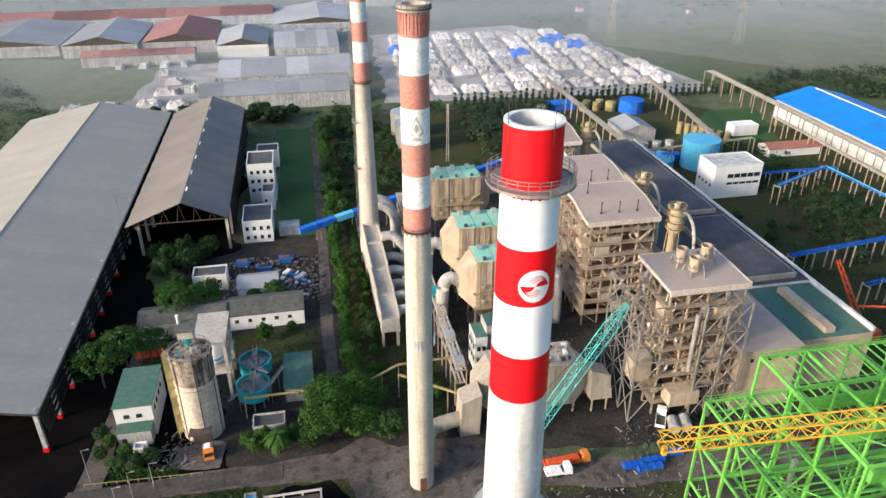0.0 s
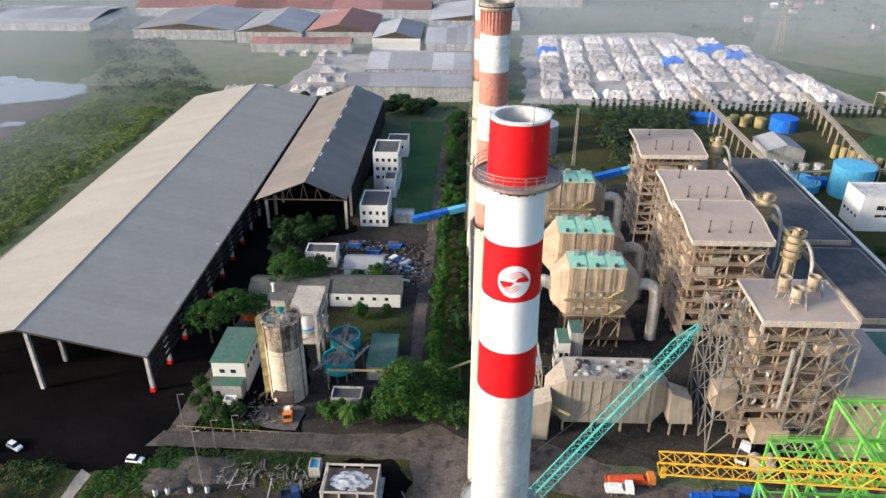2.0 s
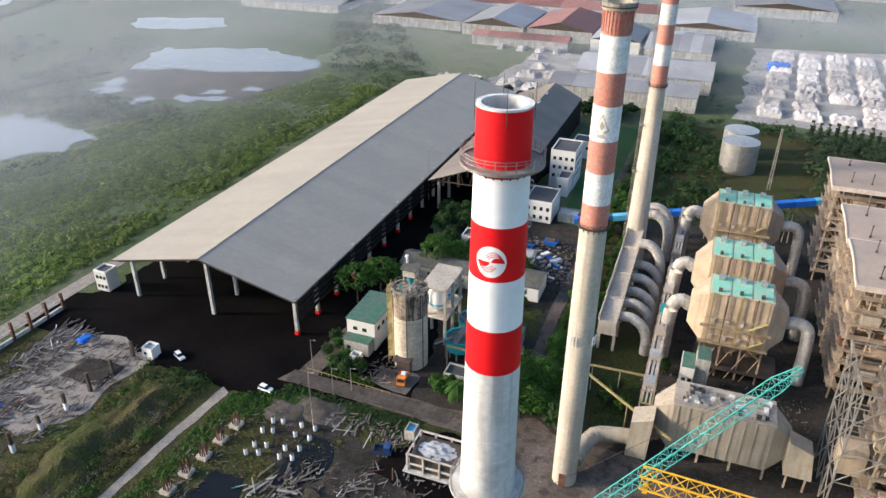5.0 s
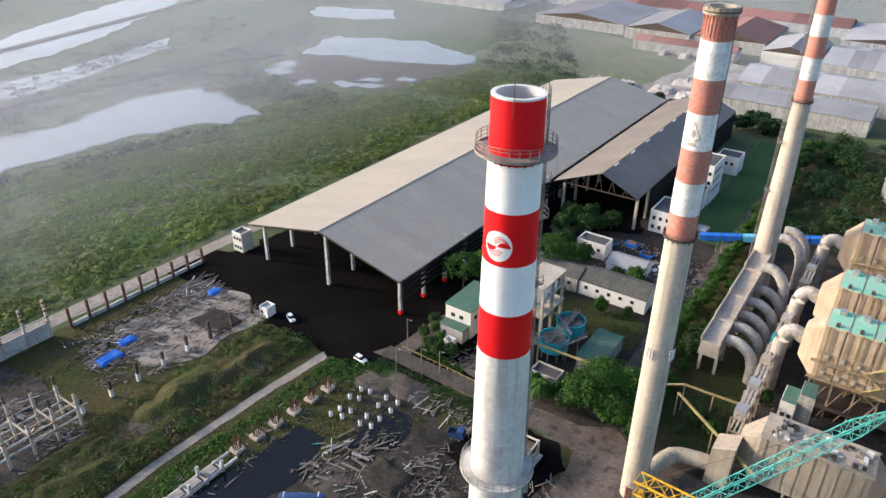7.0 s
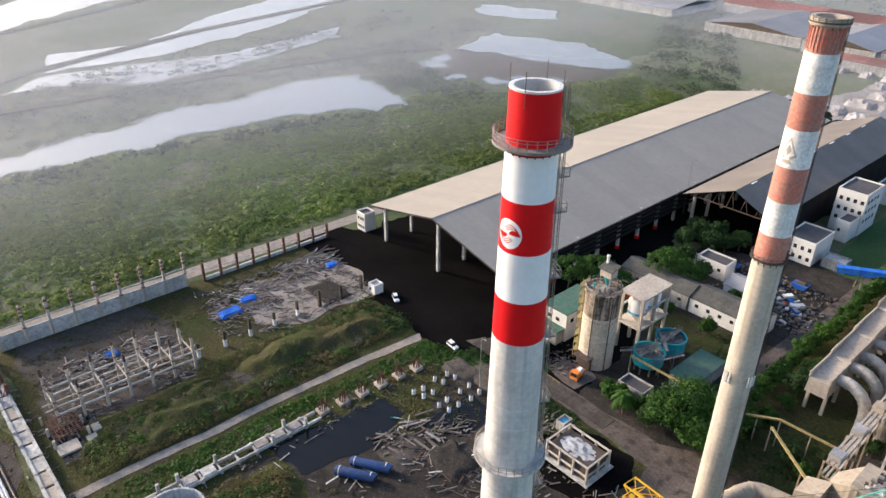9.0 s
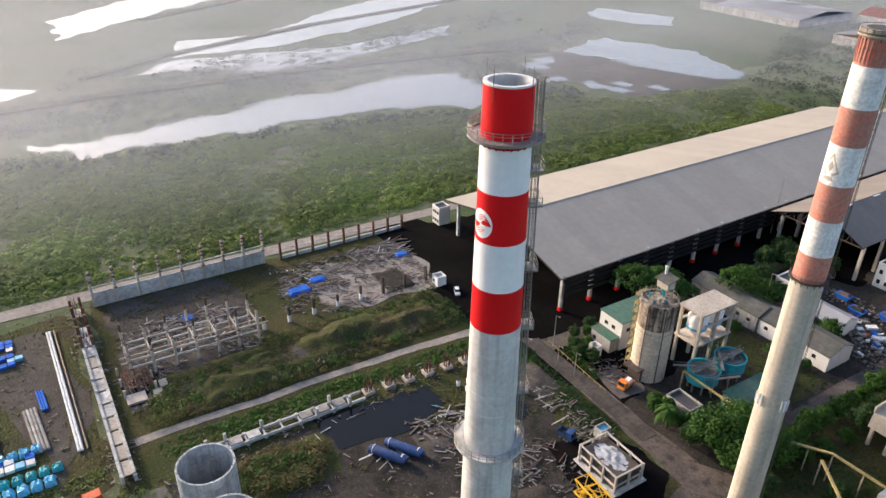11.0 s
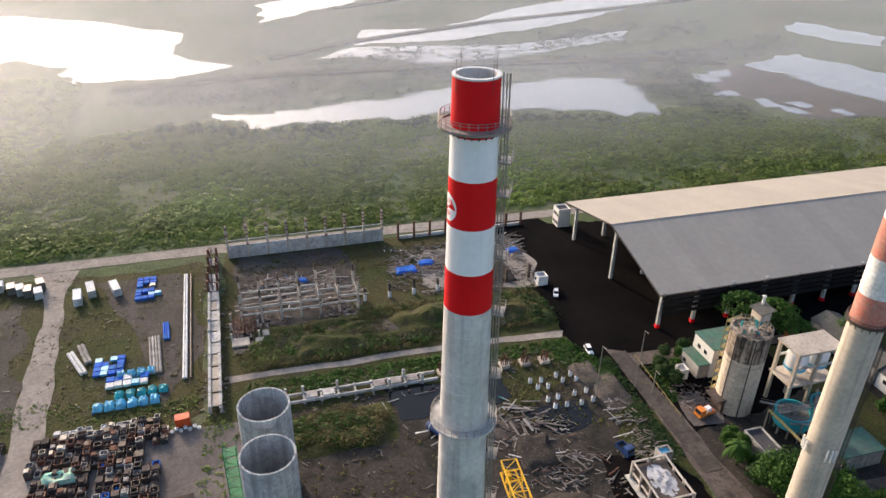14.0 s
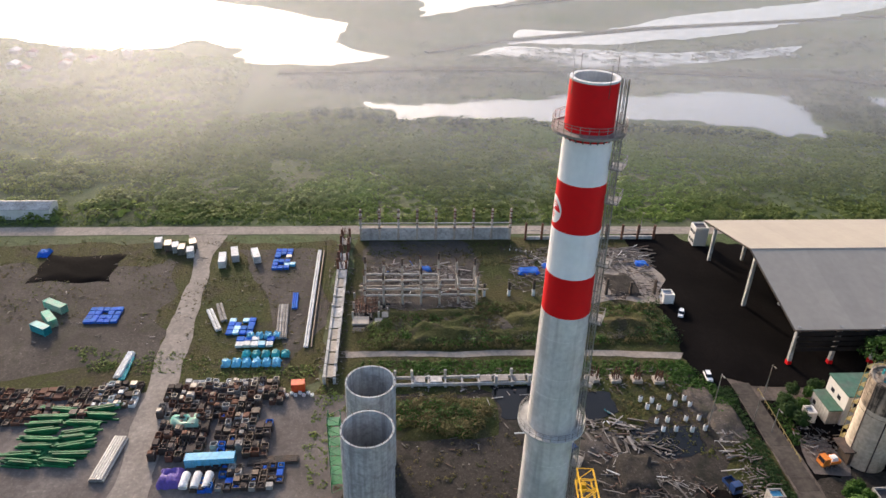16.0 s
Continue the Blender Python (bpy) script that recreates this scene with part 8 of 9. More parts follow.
for k in range(12):
    x = -58 + k * 2.4
    bar("post", (x, 134.6 - k * 0.12, G), (x, 134.6 - k * 0.12, G + 1.0), 0.15, YELLOW_DULL, fence)
    if k < 11:
        bar("rail", (x, 134.6 - k * 0.12, G + 0.9), (x + 2.4, 134.5 - k * 0.12, G + 0.9), 0.12, YELLOW_DULL, fence)


def rubble(poly, n, label, seed, size=1.6, thick=0.13):
    """Loose small scrap strewn over a plot: uncountable short bars and plates."""
    r = random.Random(seed)
    xs, ys = [p[0] for p in poly], [p[1] for p in poly]
    b, k = Build(), 0
    while k < n:
        x, y = r.uniform(min(xs), max(xs)), r.uniform(min(ys), max(ys))
        c = False
        for (x0, y0), (x1, y1) in zip(poly, poly[1:] + poly[:1]):
            if (y0 > y) != (y1 > y) and x < (x1 - x0) * (y - y0) / (y1 - y0) + x0:
                c = not c
        if not c or r.random() > 0.55 + noise.noise(Vector((x * 0.12, y * 0.12, seed))):
            k += 0.25
            continue
        a, ln = r.choice((0.2, 1.5, 1.8, 0.9)) + r.uniform(-0.3, 0.3), size * r.uniform(0.15, 1.0) ** 2.2 * 1.5
        z = G + 0.12 + r.uniform(0, 0.45)
        b.strut((x, y, z), (x + ln * math.cos(a), y + ln * math.sin(a), z + r.uniform(-0.1, 0.25)), thick * r.uniform(0.5, 3.0), thick * r.uniform(0.4, 1.4))
        k += 1
    return solid("scattered_scrap", b, RUBBLE, label, "scrap", kind="stuff")


rubble([(-140, 78), (-112, 72), (-104, 90), (-106, 124), (-140, 126)], 1700, "strewn steel sections, boards and rubbish in the clearing", 1, 2.0)
rubble([(-128, 24), (-98, 22), (-98, 62), (-126, 64)], 1100, "rubbish and broken concrete in the old frame", 2, 1.8)
rubble([(-62, 20), (-58, 60), (-46, 64), (-42, 90), (-20, 94), (20, 84), (20, 30)], 420, "strewn offcuts on churned earth", 3, 1.6)
rubble([(-50, 84), (-30, 80), (0, 90), (12, 108), (-16, 108), (-40, 104)], 560, "dense scrap by the chimney foot", 4, 2.0)
rubble([(-46, 116), (-20, 114), (-18, 122), (-44, 123)], 240, "weathered boards beside the road", 5, 2.2)
rubble([(-42, 136), (-30, 136), (-36, 146), (-44, 150), (-58, 148)], 350, "rusty scrap before the silo", 6)
rubble([(-32, 208), (2, 206), (0, 236), (-34, 240)], 900, "mixed scrap of the recycling corner", 7, 1.2, 0.4)
rubble([(-70, 28), (-60, 28), (-58, 118), (-68, 118)], 420, "broken concrete along the ground beams", 8, 1.4)
rubble([(-150, 12), (-64, 12), (-64, 20), (-150, 20)], 420, "broken concrete along the frame row", 9, 1.4)
rubble([(-140, -105), (-140, 8), (-70, 8), (-78, -105)], 420, "litter strewn over the storage plots", 10, 1.2)
rubble([(20, 92), (100, 96), (110, 116), (24, 112)], 600, "brown rubble along the road", 11, 1.4)
rubble([(30, 140), (75, 140), (75, 172), (30, 172)], 420, "litter below the precipitators", 12, 1.2)
rubble([(70, 118), (120, 116), (120, 132), (70, 130)], 350, "site litter below the boiler house", 13, 1.4)
rubble([(-139, 104), (-129, 102), (-127, 124), (-139, 125)], 420, "dense heap of pale steel sections by the posts", 14, 5.0, 0.22)
rubble([(-132, 76), (-122, 74), (-118, 94), (-130, 96)], 420, "boards and sections strewn round the blue sheets", 15, 4.0, 0.2)
rubble([(-129, 32), (-118, 32), (-118, 56), (-129, 56)], 420, "pale boards and pipes beside the broken frame", 16, 4.5, 0.2)
rubble([(-50, 80), (-42, 78), (-38, 98), (-48, 100)], 130, "pale boards and beams beside the pool", 17, 4.0, 0.22)
rubble([(-36, 84), (-22, 82), (-16, 100), (-34, 102)], 150, "long pale poles and scrap in the mud", 18, 4.2, 0.15)

# ---- plants ----


def leaf_quads(centres, radii, per, size, rng, squash=0.8, hemi=False):
    """Leaf clumps: quads scattered over small balls, facing outwards with some disorder."""
    n = len(centres)
    d = rng.normal(size=(n, per, 3))
    if hemi:
        d[..., 2] = np.abs(d[..., 2]) * 0.9 + 0.15
    d /= np.linalg.norm(d, axis=2, keepdims=True)
    pos = centres[:, None, :] + d * radii[:, None, None] * rng.uniform(0.65, 1.05, (n, per, 1)) * np.array([1, 1, squash])
    nor = d * 0.9 + rng.normal(scale=0.22, size=d.shape) + np.array([0, 0, 0.6])
    nor /= np.linalg.norm(nor, axis=2, keepdims=True)
    tmp = rng.normal(size=d.shape)
    u = np.cross(nor, tmp)
    u /= np.linalg.norm(u, axis=2, keepdims=True)
    w = np.cross(nor, u)
    s = (size if np.ndim(size) == 0 else size[:, None, None]) * rng.uniform(0.6, 1.25, (n, per, 1))
    quad = np.stack([pos - u * s, pos - w * s * 0.7, pos + u * s, pos + w * s * 0.7], axis=2)
    return quad.reshape(-1, 3)


def leaf_mesh(name, verts, material):
    me = bpy.data.meshes.new(name)
    n = len(verts) // 4
    me.vertices.add(n * 4)
    me.vertices.foreach_set("co", verts.astype(np.float32).ravel())
    me.loops.add(n * 4)
    me.loops.foreach_set("vertex_index", np.arange(n * 4, dtype=np.int32))
    me.polygons.add(n)
    me.polygons.foreach_set("loop_start", np.arange(0, n * 4, 4, dtype=np.int32))
    me.update(calc_edges=True)
    me.materials.append(material)
    return me


def tree(name, height, spread, material, label, seed, trunk=0.35, kind="round", leaf=0.34, clumps=90, per=26):
    """A tapered trunk with limbs and a crown of many leaf clumps, at the origin."""
    rng = np.random.default_rng(seed)
    t = thing(name, label, "tree", group="trees")
    b = Build()
    base = height * (0.12 if kind == "poplar" else 0.3)
    b.tube([(0, 0, 0), (0.05, 0.03, base), (0.1, -0.05, height * 0.75)], height * 0.025 + 0.05, 7, True, 0.06)
    cs, rs = [], []
    for k in range(clumps):
        if kind == "poplar":
            z = rng.uniform(0.08, 1.0)
            r = spread * (0.25 + 0.75 * math.sin(math.pi * min(1, z * 0.9 + 0.1)) ** 0.8) * rng.uniform(0.3, 0.9)
            a = rng.uniform(0, 6.283)
            cs.append((r * math.cos(a), r * math.sin(a), z * height))
            rs.append(spread * 0.45)
        elif kind == "flat":
            a, q = rng.uniform(0, 6.283), math.sqrt(rng.uniform(0, 1))
            cs.append((spread * q * math.cos(a), spread * q * math.sin(a), height * (0.72 + 0.22 * (1 - q * q)) + rng.normal() * 0.4))
            rs.append(spread * 0.2)
        else:
            d = rng.normal(size=3)
            d /= np.linalg.norm(d)
            q = rng.uniform(0.45, 1.0)
            bumpy = 0.85 + 0.3 * noise.noise(Vector((d[0] * 1.6 + seed, d[1] * 1.6, d[2] * 1.6)))
            cs.append((spread * d[0] * q * bumpy, spread * d[1] * q * bumpy, height * 0.62 + d[2] * height * 0.38 * q * bumpy))
            rs.append(spread * 0.26)
    for k in range(7):
        c = cs[k * (len(cs) // 7)]
        b.tube([(0, 0, base * 0.9 + k * height * 0.05), (c[0] * 0.5, c[1] * 0.5, (base + c[2]) * 0.5), (c[0] * 0.9, c[1] * 0.9, c[2])], 0.12, 5, True, 0.03)
    part("trunk", b, BARK, t)
    crown = new("crown", leaf_mesh("crown", leaf_quads(np.array(cs), np.array(rs), per, leaf, rng), material))
    crown.parent = t
    return t


def palm(name, height, label, seed):
    rng = random.Random(seed)
    t = thing(name, label, "tree", group="trees")
    part("trunk", Build().tube([(0, 0, 0), (0.15, 0.1, height * 0.5), (0.1, 0.3, height)], 0.28, 8, True, 0.18), BARK, t)
    for k in range(22):
        a, up = 2 * math.pi * k / 22 + rng.uniform(-0.1, 0.1), rng.uniform(0.1, 0.9)
        b, L = Build(), rng.uniform(2.8, 3.8)
        spine = [Vector((0.1 + math.cos(a) * L * s, 0.3 + math.sin(a) * L * s, height + up * L * s * 0.7 - 1.9 * s * s * L * 0.55)) for s in (i / 8 for i in range(9))]
        side = Vector((-math.sin(a), math.cos(a), 0))
        for p, q, s in zip(spine, spine[1:], range(8)):
            w = 0.75 * math.sin(math.pi * (s + 1) / 9.5)
            for sg in (-1, 1):
                b.add([p, q, q + side * sg * w + (q - p) * 0.8 + Vector((0, 0, -0.25)), p + side * sg * w * 0.9 + (q - p) * 0.5 + Vector((0, 0, -0.25))], [(0, 1, 2, 3)])
        part("frond", b, LEAF_BRIGHT, t)
    return t


T_ROUND = [tree("tree", 7.5, 3.6, LEAF_BRIGHT, "dense round bright-green street tree", 1, clumps=110), tree("tree", 8.5, 4.0, LEAF, "dense dark-green broadleaf tree", 2, clumps=120), tree("tree", 6.0, 3.0, LEAF_BRIGHT, "small round green garden tree", 3, clumps=80)]
T_BIG = [tree("tree", 13, 7.5, LEAF_BRIGHT, "large spreading deep-green tree", 4, clumps=240, per=28, leaf=0.38), tree("tree", 11, 6.5, LEAF_BRIGHT, "large leafy green tree", 5, clumps=220, per=28, leaf=0.38)]
T_FLAT = [tree("tree", 13, 7.0, LEAF_BRIGHT, "tall flat-topped tree with thin bare trunks", 6, kind="flat", clumps=80, per=26, leaf=0.38)]
T_POP = [tree("tree", 9, 1.3, LEAF_FAR, "slim dark poplar in a row", 7, kind="poplar", clumps=40, per=10, leaf=0.5)]
T_FAR = [tree("tree", 8, 4.5, LEAF_FAR, "far dark-green leafy tree", 8, clumps=50, per=10, leaf=0.9), tree("tree", 7, 4.0, LEAF, "far rounded green tree", 9, clumps=45, per=10, leaf=0.9)]
T_PALM = [palm("palm_tree", 6.5, "coconut palm with arching fronds", 1)]
USED = set()
prnd = random.Random(77)


def plant(kinds, x, y, s=1.0):
    """Sets out a tree: the first use takes the made tree itself, later ones are copies."""
    k = prnd.choice(kinds)
    sc_ = s * prnd.uniform(0.85, 1.15)
    m = pose(x, y, G, 0, 0, prnd.uniform(0, 360))
    if k.name in USED:
        o = copy_thing(k, m)
        o.scale = (sc_, sc_, sc_ * prnd.uniform(0.9, 1.1))
    else:
        USED.add(k.name)
        k.matrix_basis = m


for k in range(21):
    plant(T_ROUND[:1], 7.0 + prnd.uniform(-0.6, 0.6), 154 + k * 6.0, 0.86)
for k in range(14):
    plant(T_ROUND, 13 + prnd.uniform(-1.5, 1.5), 156 + k * 7.6, 0.72)
for k in range(22):
    plant(T_ROUND[:2], 9 + prnd.uniform(-3, 3), 262 + k * 6, 1.0)
for x, y, s in ((-1, 141, 1.2), (6, 140, 0.95), (0, 149, 0.95), (7, 148, 0.8)):
    plant(T_BIG, x, y, s)
for x, y, s in ((13.5, 137, 1.0), (-6, 137.5, 0.8), (-10, 140, 0.75), (-19, 138.5, 0.95), (-17, 140.5, 0.85), (-21, 141, 0.7), (10, 156, 0.9), (24, 152, 0.7), (28, 150, 0.8), (14, 163, 0.7), (36, 170, 0.7), (35, 150, 0.8), (-3, 150, 0.8), (-18, 186, 0.7), (-10, 190, 0.5), (-33, 188, 0.5), (-22, 209, 0.9), (-15, 208.5, 0.9)):
    plant(T_ROUND, x, y, s)
plant(T_PALM, -13.5, 137.2)
for x, y, s in ((-56, 179, 1.0), (-50, 182, 0.95), (-61, 172, 0.9), (-44, 201, 0.8), (-38, 206, 0.8), (-48, 212, 0.7)):
    plant(T_FLAT, x, y, s)
for x, y in ((-52, 238), (-47, 241), (-42, 239), (-57, 243), (-45, 233), (-53, 229), (-39, 244), (-36, 210), (-46, 219)):
    plant(T_ROUND[1:2], x, y, 1.0)
for x, y in ((-54.5, 147), (-56, 143), (-53, 140), (-50, 138), (-47, 137.5), (-50, 143), (-57, 150), (-43.5, 139)):
    plant(T_ROUND[1:], x, y, 0.6)
for k in range(46):
    plant(T_POP, 88 + k * 4.0, 408 - k * 0.1 + prnd.uniform(-1, 1), 0.9)
for k in range(12):
    plant(T_FAR, prnd.uniform(-38, -2), prnd.uniform(395, 412), 1.25)
for k in range(10):
    plant(T_FAR, prnd.uniform(-116, -60), prnd.uniform(392, 425), 1.0)
for k in range(16):
    plant(T_FAR, prnd.uniform(150, 200), prnd.uniform(175, 235), 0.7)
for j, k in enumerate(T_ROUND + T_BIG + T_FLAT + T_POP + T_FAR + T_PALM):
    if k.name not in USED:
        plant([k], 3 + 5 * (j % 2), 144 + j, 0.8)


def inside(px, py, poly):
    r = np.zeros(len(px), bool)
    for (x0, y0), (x1, y1) in zip(poly, poly[1:] + poly[:1]):
        c = ((y0 > py) != (y1 > py)) & (px < (x1 - x0) * (py - y0) / (y1 - y0 + 1e-9) + x0)
        r ^= c
    return r


def scrub(name, poly, count, r0, r1, material, label, seed, per=14, lift=0.0, holes=(), clump=0.012, squash=0.75, leaf=0.2):
    """Uncountable bushes over a plot: leafy domes, thick and thin by a slow noise."""
    rng = np.random.default_rng(seed)
    xs, ys = [p[0] for p in poly], [p[1] for p in poly]
    px, py = rng.uniform(min(xs), max(xs), count * 3), rng.uniform(min(ys), max(ys), count * 3)
    ok = inside(px, py, poly)
    for h in holes:
        ok &= ~inside(px, py, h)
    px, py = px[ok][:count], py[ok][:count]
    wave = np.array([noise.noise(Vector((x * clump * 3, y * clump * 3, seed))) for x, y in zip(px, py)])
    keep = rng.uniform(0, 1, len(px)) < 0.85 + wave * 0.7
    px, py, wave = px[keep], py[keep], wave[keep]
    rad = (r0 + (r1 - r0) * rng.uniform(0, 1, len(px)) ** 1.7) * (0.8 + 0.75 * np.clip(wave, -0.5, 1))
    c = np.stack([px, py, np.full(len(px), G + lift)], axis=1)
    v = leaf_quads(c, rad, per, rad * leaf + 0.1, rng, squash, True)
    return tagged(new(name, leaf_mesh(name, v, material)), label, "bushes", kind="stuff")


POND1 = [(-320, 10), (-284, 36), (-284, 110), (-286, 160), (-274, 215), (-258, 245), (-256, 266), (-295, 276), (-339, 279), (-348, 240), (-332, 190), (-336, 150), (-322, 100), (-316, 60)]
POND2 = [(-222, 432), (-228, 345), (-258, 332), (-300, 318), (-345, 375), (-366, 440), (-300, 470), (-240, 452)]
scrub("scrub", [(-163, -60), (-163, 60), (-162, 200), (-160, 400), (-210, 420), (-235, 330), (-262, 300), (-276, 200), (-285, 100), (-300, 0), (-290, -60)], 15000, 1.5, 4.4, LEAF_SHRUB, "dense bright-green scrub between the road and the ponds", 1, 30, -0.1, (POND1,), squash=0.55, leaf=0.17)
scrub("woodland", [(-165, -400), (-165, -55), (-300, -55), (-400, -60), (-440, -180), (-455, -330), (-420, -480)], 6800, 2.6, 7.0, LEAF_SHRUB, "thick low woodland beside the lake", 2, 34, 0.2, leaf=0.15, squash=0.6)
scrub("bank_growth", [(-345, -40), (-330, 10), (-340, 90), (-348, 160), (-356, 230), (-345, 290), (-262, 290), (-240, 300), (-250, 320), (-345, 330), (-372, 440), (-392, 440), (-398, 200), (-396, 40), (-380, -40)], 2600, 2.0, 4.0, LEAF_FAR, "dark growth on the banks between the ponds", 3, 12, 0.2)
scrub("belt_trees", [(-158, 395), (-100, 392), (-150, 450), (-215, 560), (-300, 700), (-360, 700), (-250, 500), (-215, 430)], 1500, 2.5, 5.0, LEAF_FAR, "belt of dark trees along the field", 4, 12, 0.3)
scrub("far_woods", [(0, 405), (60, 405), (62, 640), (130, 660), (330, 600), (700, 700), (900, 1200), (-600, 1200), (-400, 760), (30, 760)], 2600, 4, 8, LEAF_FAR, "far belts of trees", 5, 8, 0.3, clump=0.004)
scrub("weeds", [(-103, 62), (-100, 118), (-82, 120), (-79, 92), (-79, 24), (-88, 22), (-96, 36), (-98, 60)], 3200, 0.5, 1.7, LEAF_DRY, "tall weeds and bushes inside the site", 6, 16, 0.7, clump=0.03, leaf=0.12)
BANK = [(-103, 62), (-100, 118), (-82, 120), (-79, 92), (-79, 24), (-88, 22), (-96, 36), (-98, 60)]
scrub("weeds", BANK, 170, 1.2, 3.4, LEAF_BRIGHT, "green bushes on the spoil bank", 36, 34, 1.0, clump=0.02, leaf=0.1)
scrub("brushwood", [(-92, 34), (-82, 34), (-82, 104), (-88, 104)], 480, 0.7, 1.7, LEAF_BRUSH, "pale dead brushwood on the bank", 37, 26, 0.8, clump=0.03, leaf=0.08)
scrub("weeds", [(-90, 26), (-82, 24), (-80, 40), (-86, 60), (-96, 36)], 120, 1.0, 2.2, LEAF_SHRUB, "light green bushes by the pit", 38, 26, 0.3, leaf=0.1)
scrub("weeds", [(-102, 98), (-84, 100), (-80, 120), (-102, 120)], 120, 1.4, 3.4, LEAF, "dark green bushes at the end of the bank", 39, 34, 0.8, leaf=0.1)
scrub("weeds", [(-74.5, 24), (-72, 118), (-66, 120), (-67, 70), (-68, 26)], 900, 0.6, 1.3, LEAF_BRIGHT, "green hedge of weeds along the path", 7, 12, 0.0, clump=0.03)
scrub("weeds", [(-73, 118), (-55, 126), (-48, 124), (-50, 118), (-66, 108)], 420, 0.6, 1.6, LEAF_BRIGHT, "bright weeds at the road corner", 8, 12)
scrub("weeds", [(-58, 32), (-48, 32), (-42, 54), (-52, 60), (-58, 50)], 420, 0.8, 2.4, LEAF_DRY, "bushes behind the open silos", 9, 26, 0.9, leaf=0.1)
scrub("weeds", [(-56, 34), (-46, 34), (-43, 54), (-54, 58)], 90, 1.0, 2.4, LEAF_BRIGHT, "green bushes behind the open silos", 40, 30, 1.0, leaf=0.1)
scrub("weeds", [(-66, 94), (-40, 92), (-34, 112), (-30, 119), (-62, 119)], 520, 0.4, 1.0, LEAF_DRY, "low weeds round the pile heads", 10, 9, clump=0.05)
scrub("weeds", [(-145, 24), (-145, 120), (-128, 122), (-128, 70), (-118, 24)], 900, 0.4, 1.1, LEAF_DRY, "low dry weeds inside the wall", 11, 9, clump=0.04)
scrub("weeds", [(-150, -110), (-150, 12), (-66, 13), (-66, -20), (-95, -30), (-95, -110)], 2200, 0.3, 0.9, LEAF_DRY, "tufts of dry grass in the storage yard", 12, 8, clump=0.03)
scrub("weeds", [(-72, -50), (-66, 12), (-72, 13), (-80, -30), (-84, -60)], 500, 0.5, 1.2, LEAF_SHRUB, "green ditch growth", 13, 10)
scrub("weeds", [(-62, 22), (-56, 60), (-48, 62), (10, 90), (40, 60), (20, 20), (-10, 14)], 700, 0.4, 1.3, LEAF_DRY, "scattered weeds on the churned earth", 14, 9, clump=0.05)
scrub("verge_weeds", [(-53, 134.6), (-37, 134.8), (-38, 138), (-54, 139)], 300, 0.4, 1.0, LEAF_BRIGHT, "green verge below the silo", 15, 10)
scrub("verge_weeds", [(-60, 122), (-19, 120), (-19, 126.8), (-60, 127.8)], 900, 0.4, 0.9, LEAF, "green verge beside the slab road", 16, 10)
scrub("weeds", [(-40, 174), (0, 174), (-2, 192), (-55, 190)], 420, 0.5, 1.4, LEAF, "dark undergrowth before the long stores", 17, 10)
scrub("weeds", [(10, 140), (30, 140), (31, 172), (14, 172)], 420, 0.5, 1.5, LEAF, "dark undergrowth beside the flue", 18, 10)
scrub("weeds", [(-64, 14), (-40, 12), (-28, 14), (-26, 20), (-56, 26)], 160, 0.5, 1.6, LEAF_SHRUB, "bushes beside the scaffold", 19, 12)
scrub("ditch_growth", [(-163.5, -300), (-160.5, -300), (-160, 140), (-163, 140)], 900, 0.7, 1.4, LEAF_SHRUB, "dark hedge along the road ditch", 20, 10)

scrub("pond_edge_trees", [(-300, -10), (-282, 60), (-280, 140), (-272, 190), (-256, 236), (-250, 240), (-262, 180), (-270, 120), (-272, 50), (-288, -10)], 420, 1.6, 4.0, LEAF, "dark bushy trees along the pond edge", 21, 26, 1.0, squash=1.1)
scrub("tree_stand", [(14, 285), (40, 270), (46, 325), (42, 400), (75, 400), (80, 300), (62, 275), (75, 275), (80, 410), (14, 410)], 330, 2.6, 4.6, LEAF, "dark stand of trees round the grey tanks", 22, 34, 1.6, squash=1.2)
scrub("tree_stand", [(84, 318), (142, 316), (140, 394), (84, 398)], 560, 2.6, 4.4, LEAF_FAR, "square plantation of dark trees", 23, 30, 3.0, squash=1.3)
scrub("tree_stand", [(192, 205), (236, 205), (240, 300), (218, 330), (194, 330), (192, 280)], 260, 2.4, 4.6, LEAF, "dark trees between the pipe racks", 24, 34, 1.4, squash=1.1)
scrub("tree_stand", [(270, 372), (390, 372), (400, 440), (272, 430)], 320, 3.0, 6.0, LEAF_FAR, "dark wood beyond the blue-roofed hall", 25, 26, 2.0, squash=1.1)
scrub("mangroves", [(-404, 70), (-420, 62), (-470, 250), (-500, 440), (-455, 440), (-415, 330), (-398, 200)], 420, 1.8, 4.6, LEAF_FAR, "mangrove trees standing in shallow water", 26, 20, 1.6, clump=0.012, squash=0.4)
scrub("mangroves", [(-425, 56), (-462, 118), (-514, 250), (-580, 492), (-586, 488), (-522, 248), (-470, 116), (-432, 54)], 120, 1.6, 3.6, LEAF_FAR, "line of trees along the dyke", 27, 16, 1.0, squash=0.9)
scrub("bank_growth", [(-345, 280), (-240, 290), (-225, 330), (-260, 320), (-345, 330), (-380, 470), (-430, 480), (-395, 330)], 800, 1.4, 3.0, LEAF_FAR, "low dark growth round the mudflat", 28, 14, 0.1)

